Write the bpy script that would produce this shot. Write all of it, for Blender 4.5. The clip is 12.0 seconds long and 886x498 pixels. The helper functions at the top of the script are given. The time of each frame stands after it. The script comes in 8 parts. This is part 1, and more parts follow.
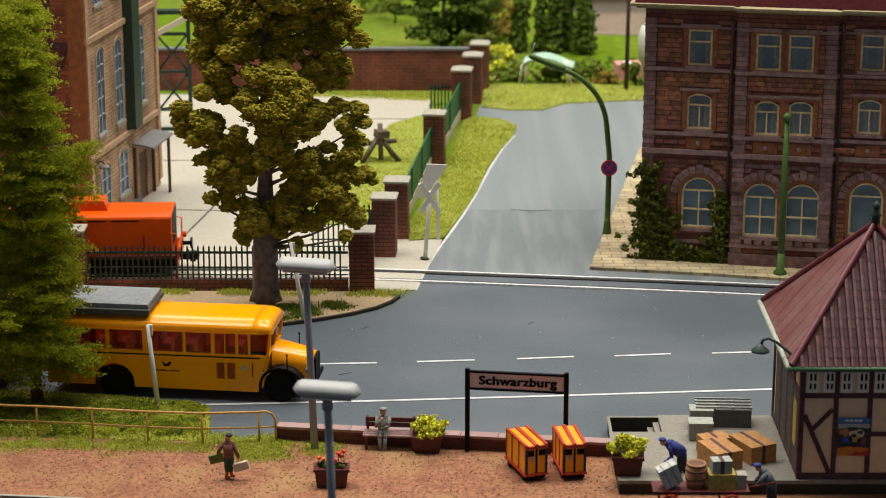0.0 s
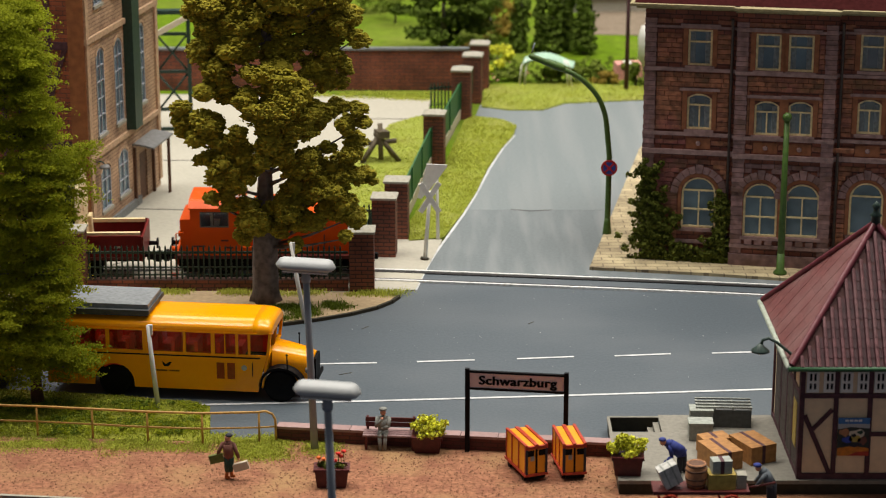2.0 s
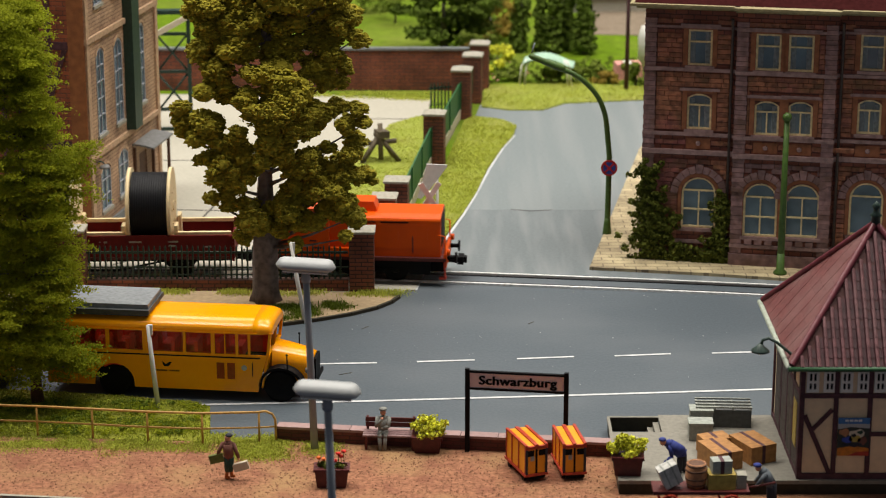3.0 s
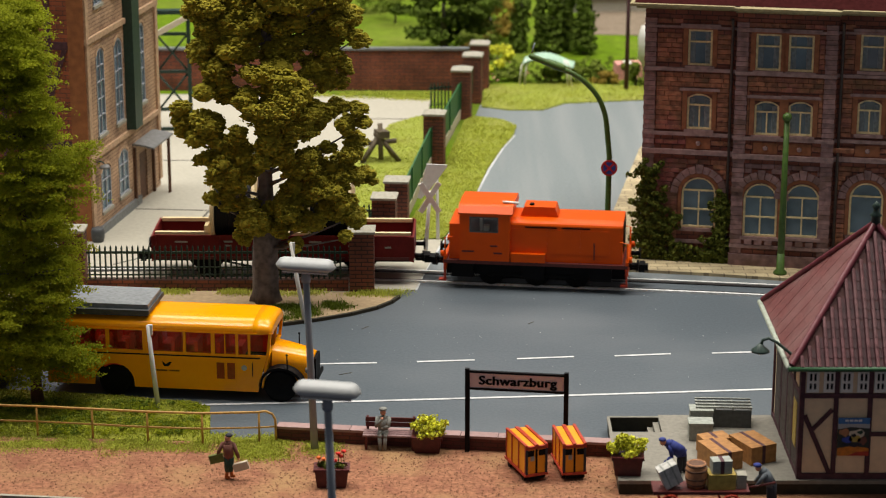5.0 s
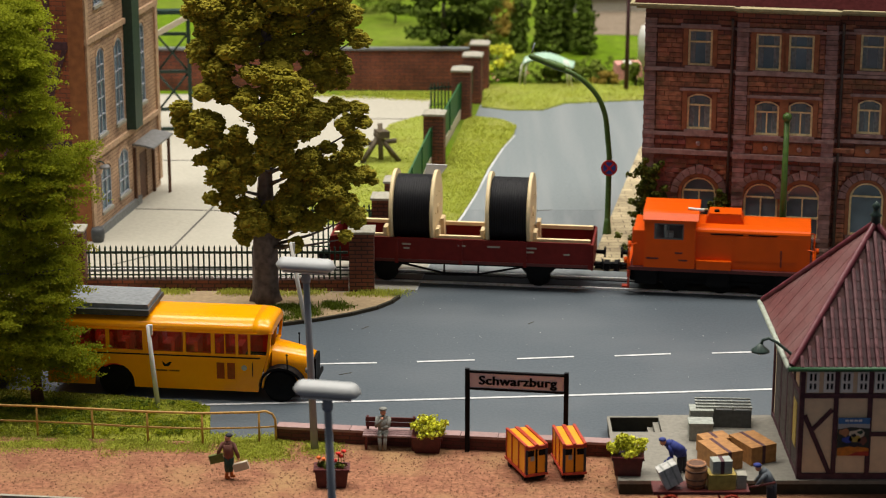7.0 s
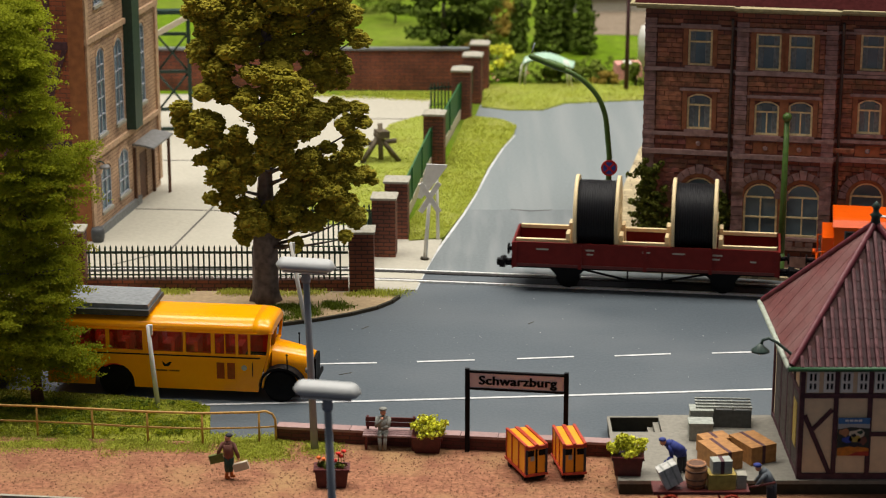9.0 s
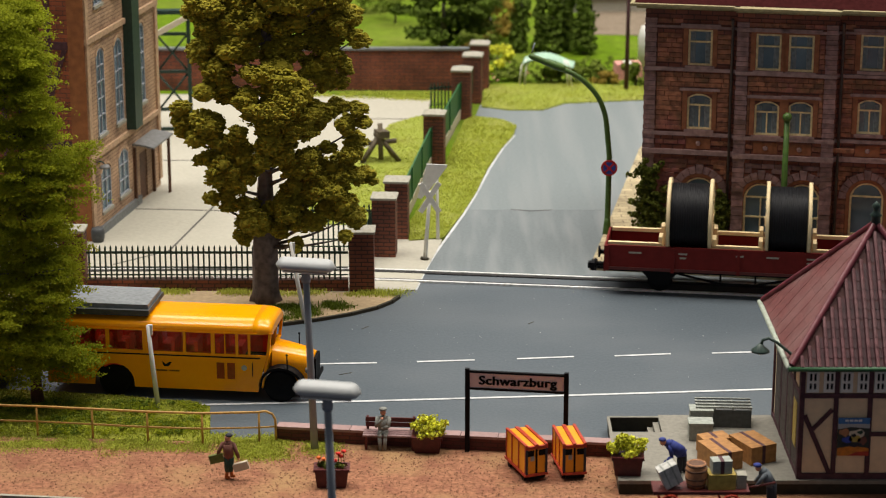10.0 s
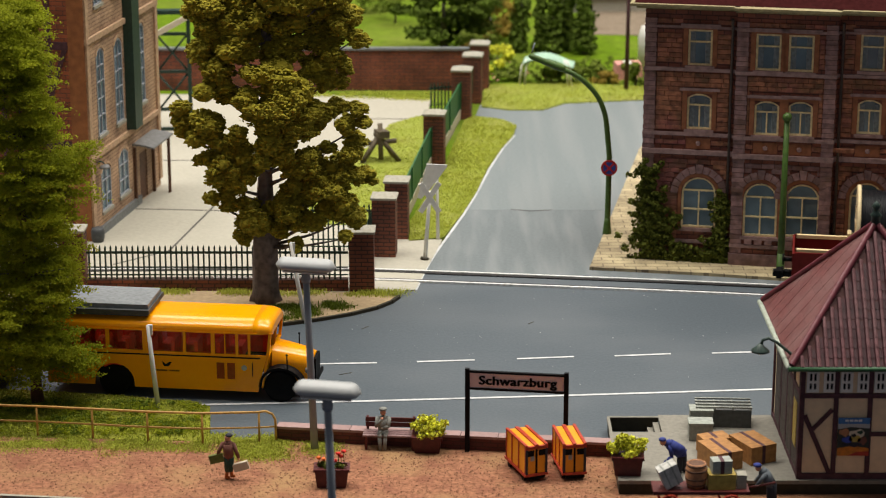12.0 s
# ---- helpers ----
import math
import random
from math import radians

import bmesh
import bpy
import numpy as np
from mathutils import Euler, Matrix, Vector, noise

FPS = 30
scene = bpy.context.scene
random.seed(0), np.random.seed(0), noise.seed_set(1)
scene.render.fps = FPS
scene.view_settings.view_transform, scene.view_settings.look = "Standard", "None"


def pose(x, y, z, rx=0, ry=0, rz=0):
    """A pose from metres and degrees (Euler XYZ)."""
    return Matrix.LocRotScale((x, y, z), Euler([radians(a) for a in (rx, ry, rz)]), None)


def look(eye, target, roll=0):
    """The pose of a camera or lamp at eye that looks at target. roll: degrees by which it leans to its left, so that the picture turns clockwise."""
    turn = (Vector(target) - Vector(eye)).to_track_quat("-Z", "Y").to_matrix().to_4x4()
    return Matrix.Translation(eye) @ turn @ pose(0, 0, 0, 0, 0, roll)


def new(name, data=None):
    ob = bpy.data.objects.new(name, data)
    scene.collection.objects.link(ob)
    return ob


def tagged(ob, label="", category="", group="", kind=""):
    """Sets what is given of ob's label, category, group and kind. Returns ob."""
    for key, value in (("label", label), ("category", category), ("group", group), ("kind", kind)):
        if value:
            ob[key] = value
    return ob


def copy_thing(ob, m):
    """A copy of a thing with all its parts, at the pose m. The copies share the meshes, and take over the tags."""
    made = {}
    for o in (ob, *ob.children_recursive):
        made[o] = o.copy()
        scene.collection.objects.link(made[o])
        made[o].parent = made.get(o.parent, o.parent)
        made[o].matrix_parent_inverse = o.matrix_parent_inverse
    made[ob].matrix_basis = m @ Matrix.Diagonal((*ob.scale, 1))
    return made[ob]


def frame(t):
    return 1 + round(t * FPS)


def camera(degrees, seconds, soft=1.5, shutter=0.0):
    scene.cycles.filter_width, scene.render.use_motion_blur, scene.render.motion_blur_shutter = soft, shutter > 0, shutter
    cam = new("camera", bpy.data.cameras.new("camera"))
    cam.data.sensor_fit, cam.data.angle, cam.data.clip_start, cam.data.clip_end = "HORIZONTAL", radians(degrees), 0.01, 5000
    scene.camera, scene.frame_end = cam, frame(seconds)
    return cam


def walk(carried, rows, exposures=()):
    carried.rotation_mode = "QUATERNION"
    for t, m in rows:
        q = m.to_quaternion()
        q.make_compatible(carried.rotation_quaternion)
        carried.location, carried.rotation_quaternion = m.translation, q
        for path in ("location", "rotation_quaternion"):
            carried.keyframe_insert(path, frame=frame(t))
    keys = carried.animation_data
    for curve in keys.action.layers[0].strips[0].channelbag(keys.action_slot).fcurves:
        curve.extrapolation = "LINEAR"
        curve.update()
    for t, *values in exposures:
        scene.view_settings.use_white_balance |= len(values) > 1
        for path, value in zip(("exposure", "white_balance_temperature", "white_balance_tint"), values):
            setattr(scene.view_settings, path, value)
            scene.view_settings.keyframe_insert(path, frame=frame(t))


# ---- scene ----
# A model railway in 1:87. All measures below are given in metres of the prototype and brought to the model's size by K.
K = 1 / 87
cam = camera(22.18, 12.0, soft=1.0, shutter=0.4)
EYE = pose(0, 0, 28.0 * K, 73.4, 0, 0)
cam.data.dof.use_dof, cam.data.dof.focus_distance, cam.data.dof.aperture_fstop = True, 0.95, 28
walk(cam, [(0, EYE), (12, EYE)])

# ---- light: the exhibition hall's ceiling lights over the layout and its dim surroundings ----
world = bpy.data.worlds.new("hall")
scene.world = world
world.use_nodes = True
world.node_tree.nodes["Background"].inputs[0].default_value = (0.95, 0.96, 1.0, 1)
world.node_tree.nodes["Background"].inputs[1].default_value = 0.11


def hall_lamp(x, y, z, tx, ty, sx, sy, watts, colour):
    data = bpy.data.lights.new("hall_light", "AREA")
    data.shape, data.size, data.size_y, data.energy, data.color = "RECTANGLE", sx, sy, watts, colour
    ob = new("hall_light", data)
    ob.matrix_world = look((x, y, z), (tx, ty, 0))


hall_lamp(0.0, 1.06, 1.6, 0.0, 1.1, 2.2, 0.7, 50, (1.0, 0.945, 0.85))
hall_lamp(0.0, 2.6, 1.9, 0.0, 1.9, 3.0, 0.8, 36, (1.0, 0.945, 0.85))
scene.view_settings.exposure = 0.0


# ---- materials ----
def hsv_shift(c, k):
    return tuple(min(1.0, v * k) for v in c)


def mat(name, base, rough=0.6, metal=0.0, dark=0.75, light=1.2, grain=6.0, big=0.6, bump=0.15, stain=None, stain_amount=0.35, spec=0.4, islands=0.0, per_object=0.0, stretch=None, placed=False, soot=None, through_light=0.0):
    """A painted or natural surface with colour variation at two scales and fine relief."""
    m = bpy.data.materials.new(name)
    m.use_nodes = True
    n, l = m.node_tree.nodes, m.node_tree.links
    b = n["Principled BSDF"]
    b.inputs["Roughness"].default_value, b.inputs["Metallic"].default_value = rough, metal
    b.inputs["Specular IOR Level"].default_value = spec
    co = n.new("ShaderNodeTexCoord")
    mp = n.new("ShaderNodeMapping")
    mp.inputs["Scale"].default_value = (87, 87, 87)
    l.new(n.new("ShaderNodeNewGeometry").outputs["Position"] if placed else co.outputs["Object"], mp.inputs["Vector"])
    fine, wide = n.new("ShaderNodeTexNoise"), n.new("ShaderNodeTexNoise")
    fine.inputs["Scale"].default_value, fine.inputs["Detail"].default_value = grain, 5
    wide.inputs["Scale"].default_value, wide.inputs["Detail"].default_value = big, 4
    l.new(mp.outputs[0], fine.inputs["Vector"])
    if stretch:
        drawn = n.new("ShaderNodeMapping")
        drawn.inputs["Scale"].default_value = stretch
        l.new(mp.outputs[0], drawn.inputs["Vector"])
        l.new(drawn.outputs[0], wide.inputs["Vector"])
    else:
        l.new(mp.outputs[0], wide.inputs["Vector"])
    mix = n.new("ShaderNodeMix")
    mix.data_type = "RGBA"
    mix.inputs[6].default_value = (*hsv_shift(base, dark), 1)
    mix.inputs[7].default_value = (*hsv_shift(base, light), 1)
    ramp = n.new("ShaderNodeMapRange")
    ramp.inputs[1].default_value, ramp.inputs[2].default_value = 0.3, 0.7
    l.new(fine.outputs[0], ramp.inputs[0])
    l.new(ramp.outputs[0], mix.inputs[0])
    out = mix.outputs[2]
    if stain:
        st = n.new("ShaderNodeMix")
        st.data_type = "RGBA"
        st.inputs[7].default_value = (*stain, 1)
        r2 = n.new("ShaderNodeMapRange")
        r2.inputs[1].default_value, r2.inputs[2].default_value, r2.inputs[4].default_value = 0.45, 0.7, stain_amount
        l.new(wide.outputs[0], r2.inputs[0])
        l.new(r2.outputs[0], st.inputs[0])
        l.new(out, st.inputs[6])
        out = st.outputs[2]
    if soot:
        sm, sn, sr = n.new("ShaderNodeMix"), n.new("ShaderNodeTexNoise"), n.new("ShaderNodeMapRange")
        sm.data_type = "RGBA"
        sm.inputs[7].default_value = (*soot, 1)
        sn.inputs["Scale"].default_value, sn.inputs["Detail"].default_value = big * 2.3, 6
        sr.inputs[1].default_value, sr.inputs[2].default_value, sr.inputs[4].default_value = 0.5, 0.66, 0.7
        l.new(mp.outputs[0], sn.inputs["Vector"])
        l.new(sn.outputs[0], sr.inputs[0])
        l.new(sr.outputs[0], sm.inputs[0])
        l.new(out, sm.inputs[6])
        out = sm.outputs[2]
    if islands or per_object:
        hs = n.new("ShaderNodeHueSaturation")
        r3 = n.new("ShaderNodeMapRange")
        a = islands or per_object
        r3.inputs[3].default_value, r3.inputs[4].default_value = 1 - a, 1 + a
        if islands:
            l.new(n.new("ShaderNodeNewGeometry").outputs["Random Per Island"], r3.inputs[0])
        else:
            l.new(n.new("ShaderNodeObjectInfo").outputs["Random"], r3.inputs[0])
        l.new(r3.outputs[0], hs.inputs["Value"])
        l.new(out, hs.inputs["Color"])
        out = hs.outputs[0]
    l.new(out, b.inputs["Base Color"])
    rr = n.new("ShaderNodeMapRange")
    rr.inputs[3].default_value, rr.inputs[4].default_value = max(0.02, rough - 0.08), min(1, rough + 0.08)
    l.new(wide.outputs[0], rr.inputs[0])
    l.new(rr.outputs[0], b.inputs["Roughness"])
    if bump:
        bp = n.new("ShaderNodeBump")
        bp.inputs["Strength"].default_value, bp.inputs["Distance"].default_value = bump, 0.05 / 87
        l.new(fine.outputs[0], bp.inputs["Height"])
        l.new(bp.outputs[0], b.inputs["Normal"])
    if through_light:
        tr, ms = n.new("ShaderNodeBsdfTranslucent"), n.new("ShaderNodeMixShader")
        ms.inputs[0].default_value = through_light
        l.new(out, tr.inputs["Color"])
        l.new(b.outputs[0], ms.inputs[1])
        l.new(tr.outputs[0], ms.inputs[2])
        l.new(ms.outputs[0], n["Material Output"].inputs[0])
    return m


def brick_mat(name, base, second, mortar, length, height, joint=0.02, rough=0.75, bump=0.5, upright="xz", stain=None):
    """Fine masonry, too small to be picked apart, in courses along the wall."""
    m = mat(name, base, rough, grain=3.0, big=0.5, bump=0)
    n, l = m.node_tree.nodes, m.node_tree.links
    b = n["Principled BSDF"]
    co = n.new("ShaderNodeTexCoord")
    sep, com = n.new("ShaderNodeSeparateXYZ"), n.new("ShaderNodeCombineXYZ")
    l.new(co.outputs["Object"], sep.inputs[0])
    add = n.new("ShaderNodeMath")
    add.operation = "ADD"
    l.new(sep.outputs[0], add.inputs[0])
    l.new(sep.outputs[1], add.inputs[1])
    l.new(sep.outputs[0] if upright == "xy" else add.outputs[0], com.inputs[0])
    l.new(sep.outputs[1] if upright == "xy" else sep.outputs[2], com.inputs[1])
    br = n.new("ShaderNodeTexBrick")
    br.inputs["Scale"].default_value = 87
    br.inputs["Brick Width"].default_value, br.inputs["Row Height"].default_value, br.inputs["Mortar Size"].default_value = length, height, joint
    br.inputs["Mortar Smooth"].default_value = 0.3
    br.inputs["Color1"].default_value, br.inputs["Color2"].default_value, br.inputs["Mortar"].default_value = (*base, 1), (*second, 1), (*mortar, 1)
    l.new(com.outputs[0], br.inputs["Vector"])
    wide = n.new("ShaderNodeTexNoise")
    wide.inputs["Scale"].default_value, wide.inputs["Detail"].default_value = 60, 6
    l.new(co.outputs["Object"], wide.inputs["Vector"])
    mix = n.new("ShaderNodeMix")
    mix.data_type, mix.blend_type = "RGBA", "MULTIPLY"
    ramp = n.new("ShaderNodeValToRGB")
    ramp.color_ramp.elements[0].position, ramp.color_ramp.elements[1].position = 0.3, 0.7
    ramp.color_ramp.elements[0].color, ramp.color_ramp.elements[1].color = (0.55, 0.5, 0.5, 1), (1.25, 1.2, 1.15, 1)
    l.new(wide.outputs[0], ramp.inputs[0])
    mix.inputs[0].default_value = 1
    l.new(br.outputs["Color"], mix.inputs[6])
    l.new(ramp.outputs[0], mix.inputs[7])
    l.new(mix.outputs[2], b.inputs["Base Color"])
    bp = n.new("ShaderNodeBump")
    bp.inputs["Strength"].default_value, bp.inputs["Distance"].default_value = bump, 0.06 / 87
    bp.invert = True
    l.new(br.outputs["Fac"], bp.inputs["Height"])
    l.new(bp.outputs[0], b.inputs["Normal"])
    return m


def glass_mat(name, tint, rough=0.08, alpha=0.35):
    m = bpy.data.materials.new(name)
    m.use_nodes = True
    n, l = m.node_tree.nodes, m.node_tree.links
    n.clear()
    o = n.new("ShaderNodeOutputMaterial")
    g, t, x = n.new("ShaderNodeBsdfGlossy"), n.new("ShaderNodeBsdfTransparent"), n.new("ShaderNodeMixShader")
    g.inputs["Roughness"].default_value = rough
    t.inputs["Color"].default_value = (*tint, 1)
    x.inputs[0].default_value = alpha
    l.new(t.outputs[0], x.inputs[1])
    l.new(g.outputs[0], x.inputs[2])
    l.new(x.outputs[0], o.inputs[0])
    return m


M = {}
M["asphalt"] = mat("asphalt", (0.084, 0.103, 0.121), 0.5, dark=0.84, light=1.1, grain=9, big=0.3, bump=0.12, stain=(0.122, 0.138, 0.154), stain_amount=0.7, stretch=(0.45, 0.8, 1), spec=0.35)
M["side_asphalt"] = mat("lighter_asphalt", (0.183, 0.21, 0.218), 0.6, dark=0.92, light=1.08, grain=6, big=0.25, bump=0.1, stain=(0.245, 0.262, 0.267), stain_amount=0.6, stretch=(4.5, 0.22, 1))
M["mid_asphalt"] = mat("grey_asphalt", (0.15, 0.173, 0.183), 0.58, dark=0.88, light=1.08, grain=7, big=0.35, bump=0.12, stain=(0.22, 0.238, 0.246), stain_amount=0.8, stretch=(4.5, 0.4, 1))
M["marking"] = mat("road_paint", (0.60, 0.61, 0.62), 0.6, dark=0.8, light=1.08, grain=4, stain=(0.3, 0.31, 0.32), stain_amount=0.6, big=1.4)
M["concrete"] = mat("yard_concrete", (0.42, 0.395, 0.325), 0.8, dark=0.9, light=1.05, grain=5, big=0.25, stain=(0.48, 0.455, 0.385), bump=0.1)
M["paving"] = brick_mat("pale_paving", (0.52, 0.45, 0.28), (0.46, 0.40, 0.25), (0.24, 0.20, 0.13), 0.9, 0.45, 0.03, upright="xy")
M["joint"] = mat("dark_joint", (0.10, 0.095, 0.085), 0.9)
M["sand"] = mat("sandy_path", (0.42, 0.31, 0.19), 0.9, dark=0.8, light=1.1, grain=5, big=0.5, bump=0.2, spec=0.08)
M["far_path"] = mat("far_path", (0.24, 0.19, 0.14), 0.9, grain=3, big=0.3, stain=(0.17, 0.13, 0.09), stain_amount=0.6, spec=0.08)
M["gravel"] = mat("reddish_gravel", (0.315, 0.145, 0.085), 0.95, dark=0.62, light=1.3, grain=6, big=0.45, bump=1.0, stain=(0.34, 0.205, 0.10), stain_amount=0.85, soot=(0.23, 0.095, 0.06), spec=0.08)
M["grass"] = mat("grass_ground", (0.26, 0.30, 0.055), 0.95, dark=0.85, light=1.12, grain=3, big=0.5, bump=0.2, stain=(0.33, 0.30, 0.11), stain_amount=0.5, spec=0.08)
M["far_grass"] = mat("meadow", (0.12, 0.20, 0.008), 0.95, dark=0.7, light=1.25, grain=1.5, big=0.15, bump=0.3, stain=(0.22, 0.24, 0.05), stain_amount=0.6, spec=0.08)
M["tuft"] = mat("grass_fibres", (0.46, 0.49, 0.08), 0.9, dark=0.8, light=1.2, bump=0, islands=0.12, spec=0.08)
M["brick"] = brick_mat("red_brick", (0.25, 0.082, 0.048), (0.19, 0.065, 0.04), (0.07, 0.035, 0.025), 0.5, 0.17, 0.028)
M["long_brick"] = brick_mat("wall_brick", (0.25, 0.072, 0.04), (0.19, 0.058, 0.032), (0.09, 0.045, 0.035), 0.55, 0.2, 0.028)
M["stone_block"] = brick_mat("red_sandstone", (0.27, 0.09, 0.055), (0.21, 0.075, 0.055), (0.085, 0.04, 0.036), 0.5, 0.205, 0.02, bump=0.9)
M["tan_brick"] = brick_mat("tan_brick", (0.52, 0.36, 0.235), (0.45, 0.30, 0.195), (0.25, 0.16, 0.105), 0.5, 0.17, 0.02)
M["left_brick"] = brick_mat("dark_red_brick", (0.36, 0.105, 0.045), (0.27, 0.08, 0.036), (0.13, 0.06, 0.04), 0.6, 0.2, 0.02)
M["cap"] = mat("cap_stone", (0.36, 0.34, 0.28), 0.8, dark=0.85, light=1.1)
M["green_iron"] = mat("dark_green_iron", (0.012, 0.035, 0.025), 0.45, dark=0.8, light=1.3, bump=0)
M["green_paint"] = mat("green_paint", (0.02, 0.12, 0.04), 0.5, dark=0.85, light=1.1, bump=0.05)
M["lamp_green"] = mat("lamp_green", (0.06, 0.12, 0.02), 0.45, bump=0)
M["cream"] = mat("cream_paint", (0.62, 0.55, 0.42), 0.6, bump=0.03, dark=0.9, light=1.05)
M["white"] = mat("white_paint", (0.75, 0.74, 0.70), 0.55, bump=0.03, dark=0.92, light=1.03)
M["vent_white"] = mat("vent_white", (0.84, 0.82, 0.76), 0.55, bump=0.03, dark=0.93, light=1.03)
M["grey"] = mat("grey_paint", (0.255, 0.28, 0.315), 0.55, spec=0.15, bump=0.03, dark=0.92, light=1.05)
M["grey_head"] = mat("grey_lamp_plastic", (0.42, 0.43, 0.43), 0.4, bump=0.0, dark=0.95, light=1.03)
M["black"] = mat("black_plastic", (0.004, 0.004, 0.005), 0.55, bump=0.05, spec=0.12)
M["steel"] = mat("worn_rail_steel", (0.86, 0.86, 0.84), 0.35, metal=0.1, bump=0.05)
M["rust"] = mat("rusty_rail", (0.02, 0.018, 0.018), 0.6)
M["loco_orange"] = mat("orange_paint", (0.70, 0.086, 0.001), 0.36, dark=0.94, light=1.03, grain=2, bump=0.02, spec=0.2)
M["loco_frame"] = mat("maroon_frame", (0.10, 0.018, 0.015), 0.5)
M["wagon_red"] = mat("wagon_red_brown", (0.15, 0.014, 0.012), 0.5, dark=0.85, light=1.1, grain=3, spec=0.15)
M["light_wood"] = mat("light_wood", (0.78, 0.62, 0.36), 0.6, dark=0.88, light=1.05, grain=5)
M["bus_yellow"] = mat("bus_yellow", (1.0, 0.37, 0.0), 0.2, dark=0.97, light=1.02, bump=0.0, spec=0.5)
M["seat_red"] = mat("red_seats", (0.9, 0.05, 0.015), 0.6)
M["roof_grey"] = mat("rack_grey", (0.17, 0.18, 0.185), 0.45, bump=0.03)
M["window_frame"] = mat("window_frame_tan", (0.78, 0.64, 0.36), 0.6, bump=0.05)
M["pane"] = mat("window_pane", (0.105, 0.155, 0.195), 0.15, bump=0.0, spec=0.6, dark=0.8, light=1.4, grain=0.9)
M["curtain"] = mat("curtain", (0.22, 0.25, 0.27), 0.8, bump=0.1, grain=8, dark=0.7)
M["timber"] = mat("dark_timber", (0.08, 0.03, 0.038), 0.7, dark=0.7, light=1.3)
M["plaster"] = mat("cream_plaster", (0.80, 0.61, 0.40), 0.85, dark=0.92, light=1.05, grain=4)
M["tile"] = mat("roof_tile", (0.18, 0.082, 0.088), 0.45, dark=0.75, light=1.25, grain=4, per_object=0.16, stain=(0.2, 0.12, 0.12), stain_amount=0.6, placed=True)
# darker tile red, shade between the rolls put into the colour
M["tile_shade"] = mat("roof_tile_shade", (0.055, 0.015, 0.02), 0.5, dark=0.75, light=1.25, grain=4, per_object=0.16, placed=True)
M["ridge"] = mat("ridge_tile", (0.15, 0.03, 0.042), 0.4)
M["bark"] = mat("bark", (0.16, 0.13, 0.125), 0.9, dark=0.5, light=1.5, grain=3, bump=0.8)
M["leaf_olive"] = mat("olive_foliage", (0.29, 0.245, 0.026), 0.8, dark=0.72, light=1.25, grain=5, islands=0.22, bump=0, spec=0.08)
M["leaf_green"] = mat("green_foliage", (0.32, 0.355, 0.02), 0.8, dark=0.62, light=1.25, grain=0.8, islands=0.14, through_light=0.45, bump=0, spec=0.08)
M["leaf_moss"] = mat("dark_moss", (0.14, 0.19, 0.02), 0.85, islands=0.35, bump=0, spec=0.08)
M["leaf_ivy"] = mat("ivy", (0.10, 0.115, 0.018), 0.7, islands=0.4, bump=0, spec=0.08)
M["leaf_lime"] = mat("lime_foliage", (0.60, 0.60, 0.035), 0.8, islands=0.45, bump=0)
M["leaf_far"] = mat("far_foliage", (0.13, 0.17, 0.025), 0.85, islands=0.35, bump=0, spec=0.08)
M["leaf_rust"] = mat("rusty_foliage", (0.24, 0.17, 0.03), 0.85, islands=0.35, bump=0, spec=0.08)
M["leaf_dark"] = mat("conifer_foliage", (0.085, 0.125, 0.018), 0.85, islands=0.35, bump=0, spec=0.08)
M["planter"] = mat("maroon_planter", (0.085, 0.014, 0.014), 0.45, bump=0.03)
M["rail_ochre"] = mat("ochre_railing", (0.50, 0.28, 0.07), 0.45, bump=0.03)
M["bench_red"] = mat("bench_maroon", (0.11, 0.02, 0.018), 0.5)
M["bench_lilac"] = mat("bench_seat", (0.25, 0.15, 0.15), 0.5)
M["sign_pink"] = mat("sign_face", (0.74, 0.60, 0.60), 0.6, bump=0.02, dark=0.95, light=1.03)
M["card"] = mat("brown_box", (0.40, 0.19, 0.06), 0.65)
M["crate_grey"] = mat("grey_crate", (0.30, 0.31, 0.28), 0.6)
M["dark_grey"] = mat("dark_grey", (0.09, 0.095, 0.095), 0.6)
M["ochre"] = mat("ochre_crate", (0.45, 0.33, 0.07), 0.6)
M["dock"] = mat("dock_concrete", (0.23, 0.215, 0.18), 0.8, big=0.5, dark=0.85, light=1.1)
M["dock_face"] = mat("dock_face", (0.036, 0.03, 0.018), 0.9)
M["barrel"] = mat("barrel_wood", (0.45, 0.2, 0.09), 0.6)
M["cart_orange"] = mat("cart_yellow_orange", (0.85, 0.34, 0.01), 0.45, bump=0.02, dark=0.95, light=1.03)
M["cart_red"] = mat("cart_red", (0.45, 0.045, 0.02), 0.45, bump=0.02)
M["blue"] = mat("blue_cloth", (0.03, 0.045, 0.22), 0.8)
M["skin"] = mat("painted_skin", (0.6, 0.28, 0.18), 0.6, bump=0)
M["fig_grey"] = mat("grey_cloth", (0.22, 0.22, 0.2), 0.8)
M["fig_dark"] = mat("dark_cloth", (0.03, 0.03, 0.04), 0.8)
M["fig_brown"] = mat("brown_cloth", (0.18, 0.07, 0.05), 0.8)
M["fig_green"] = mat("green_cloth", (0.03, 0.07, 0.05), 0.8)
M["case_green"] = mat("green_case", (0.12, 0.16, 0.03), 0.6)
M["shoe"] = mat("orange_shoe", (0.5, 0.14, 0.03), 0.6)
M["flower_red"] = mat("red_petals", (0.8, 0.03, 0.02), 0.6, bump=0)
M["flower_orange"] = mat("orange_petals", (0.9, 0.16, 0.02), 0.6, bump=0)
M["sign_red"] = mat("sign_red", (0.5, 0.02, 0.02), 0.5, bump=0)
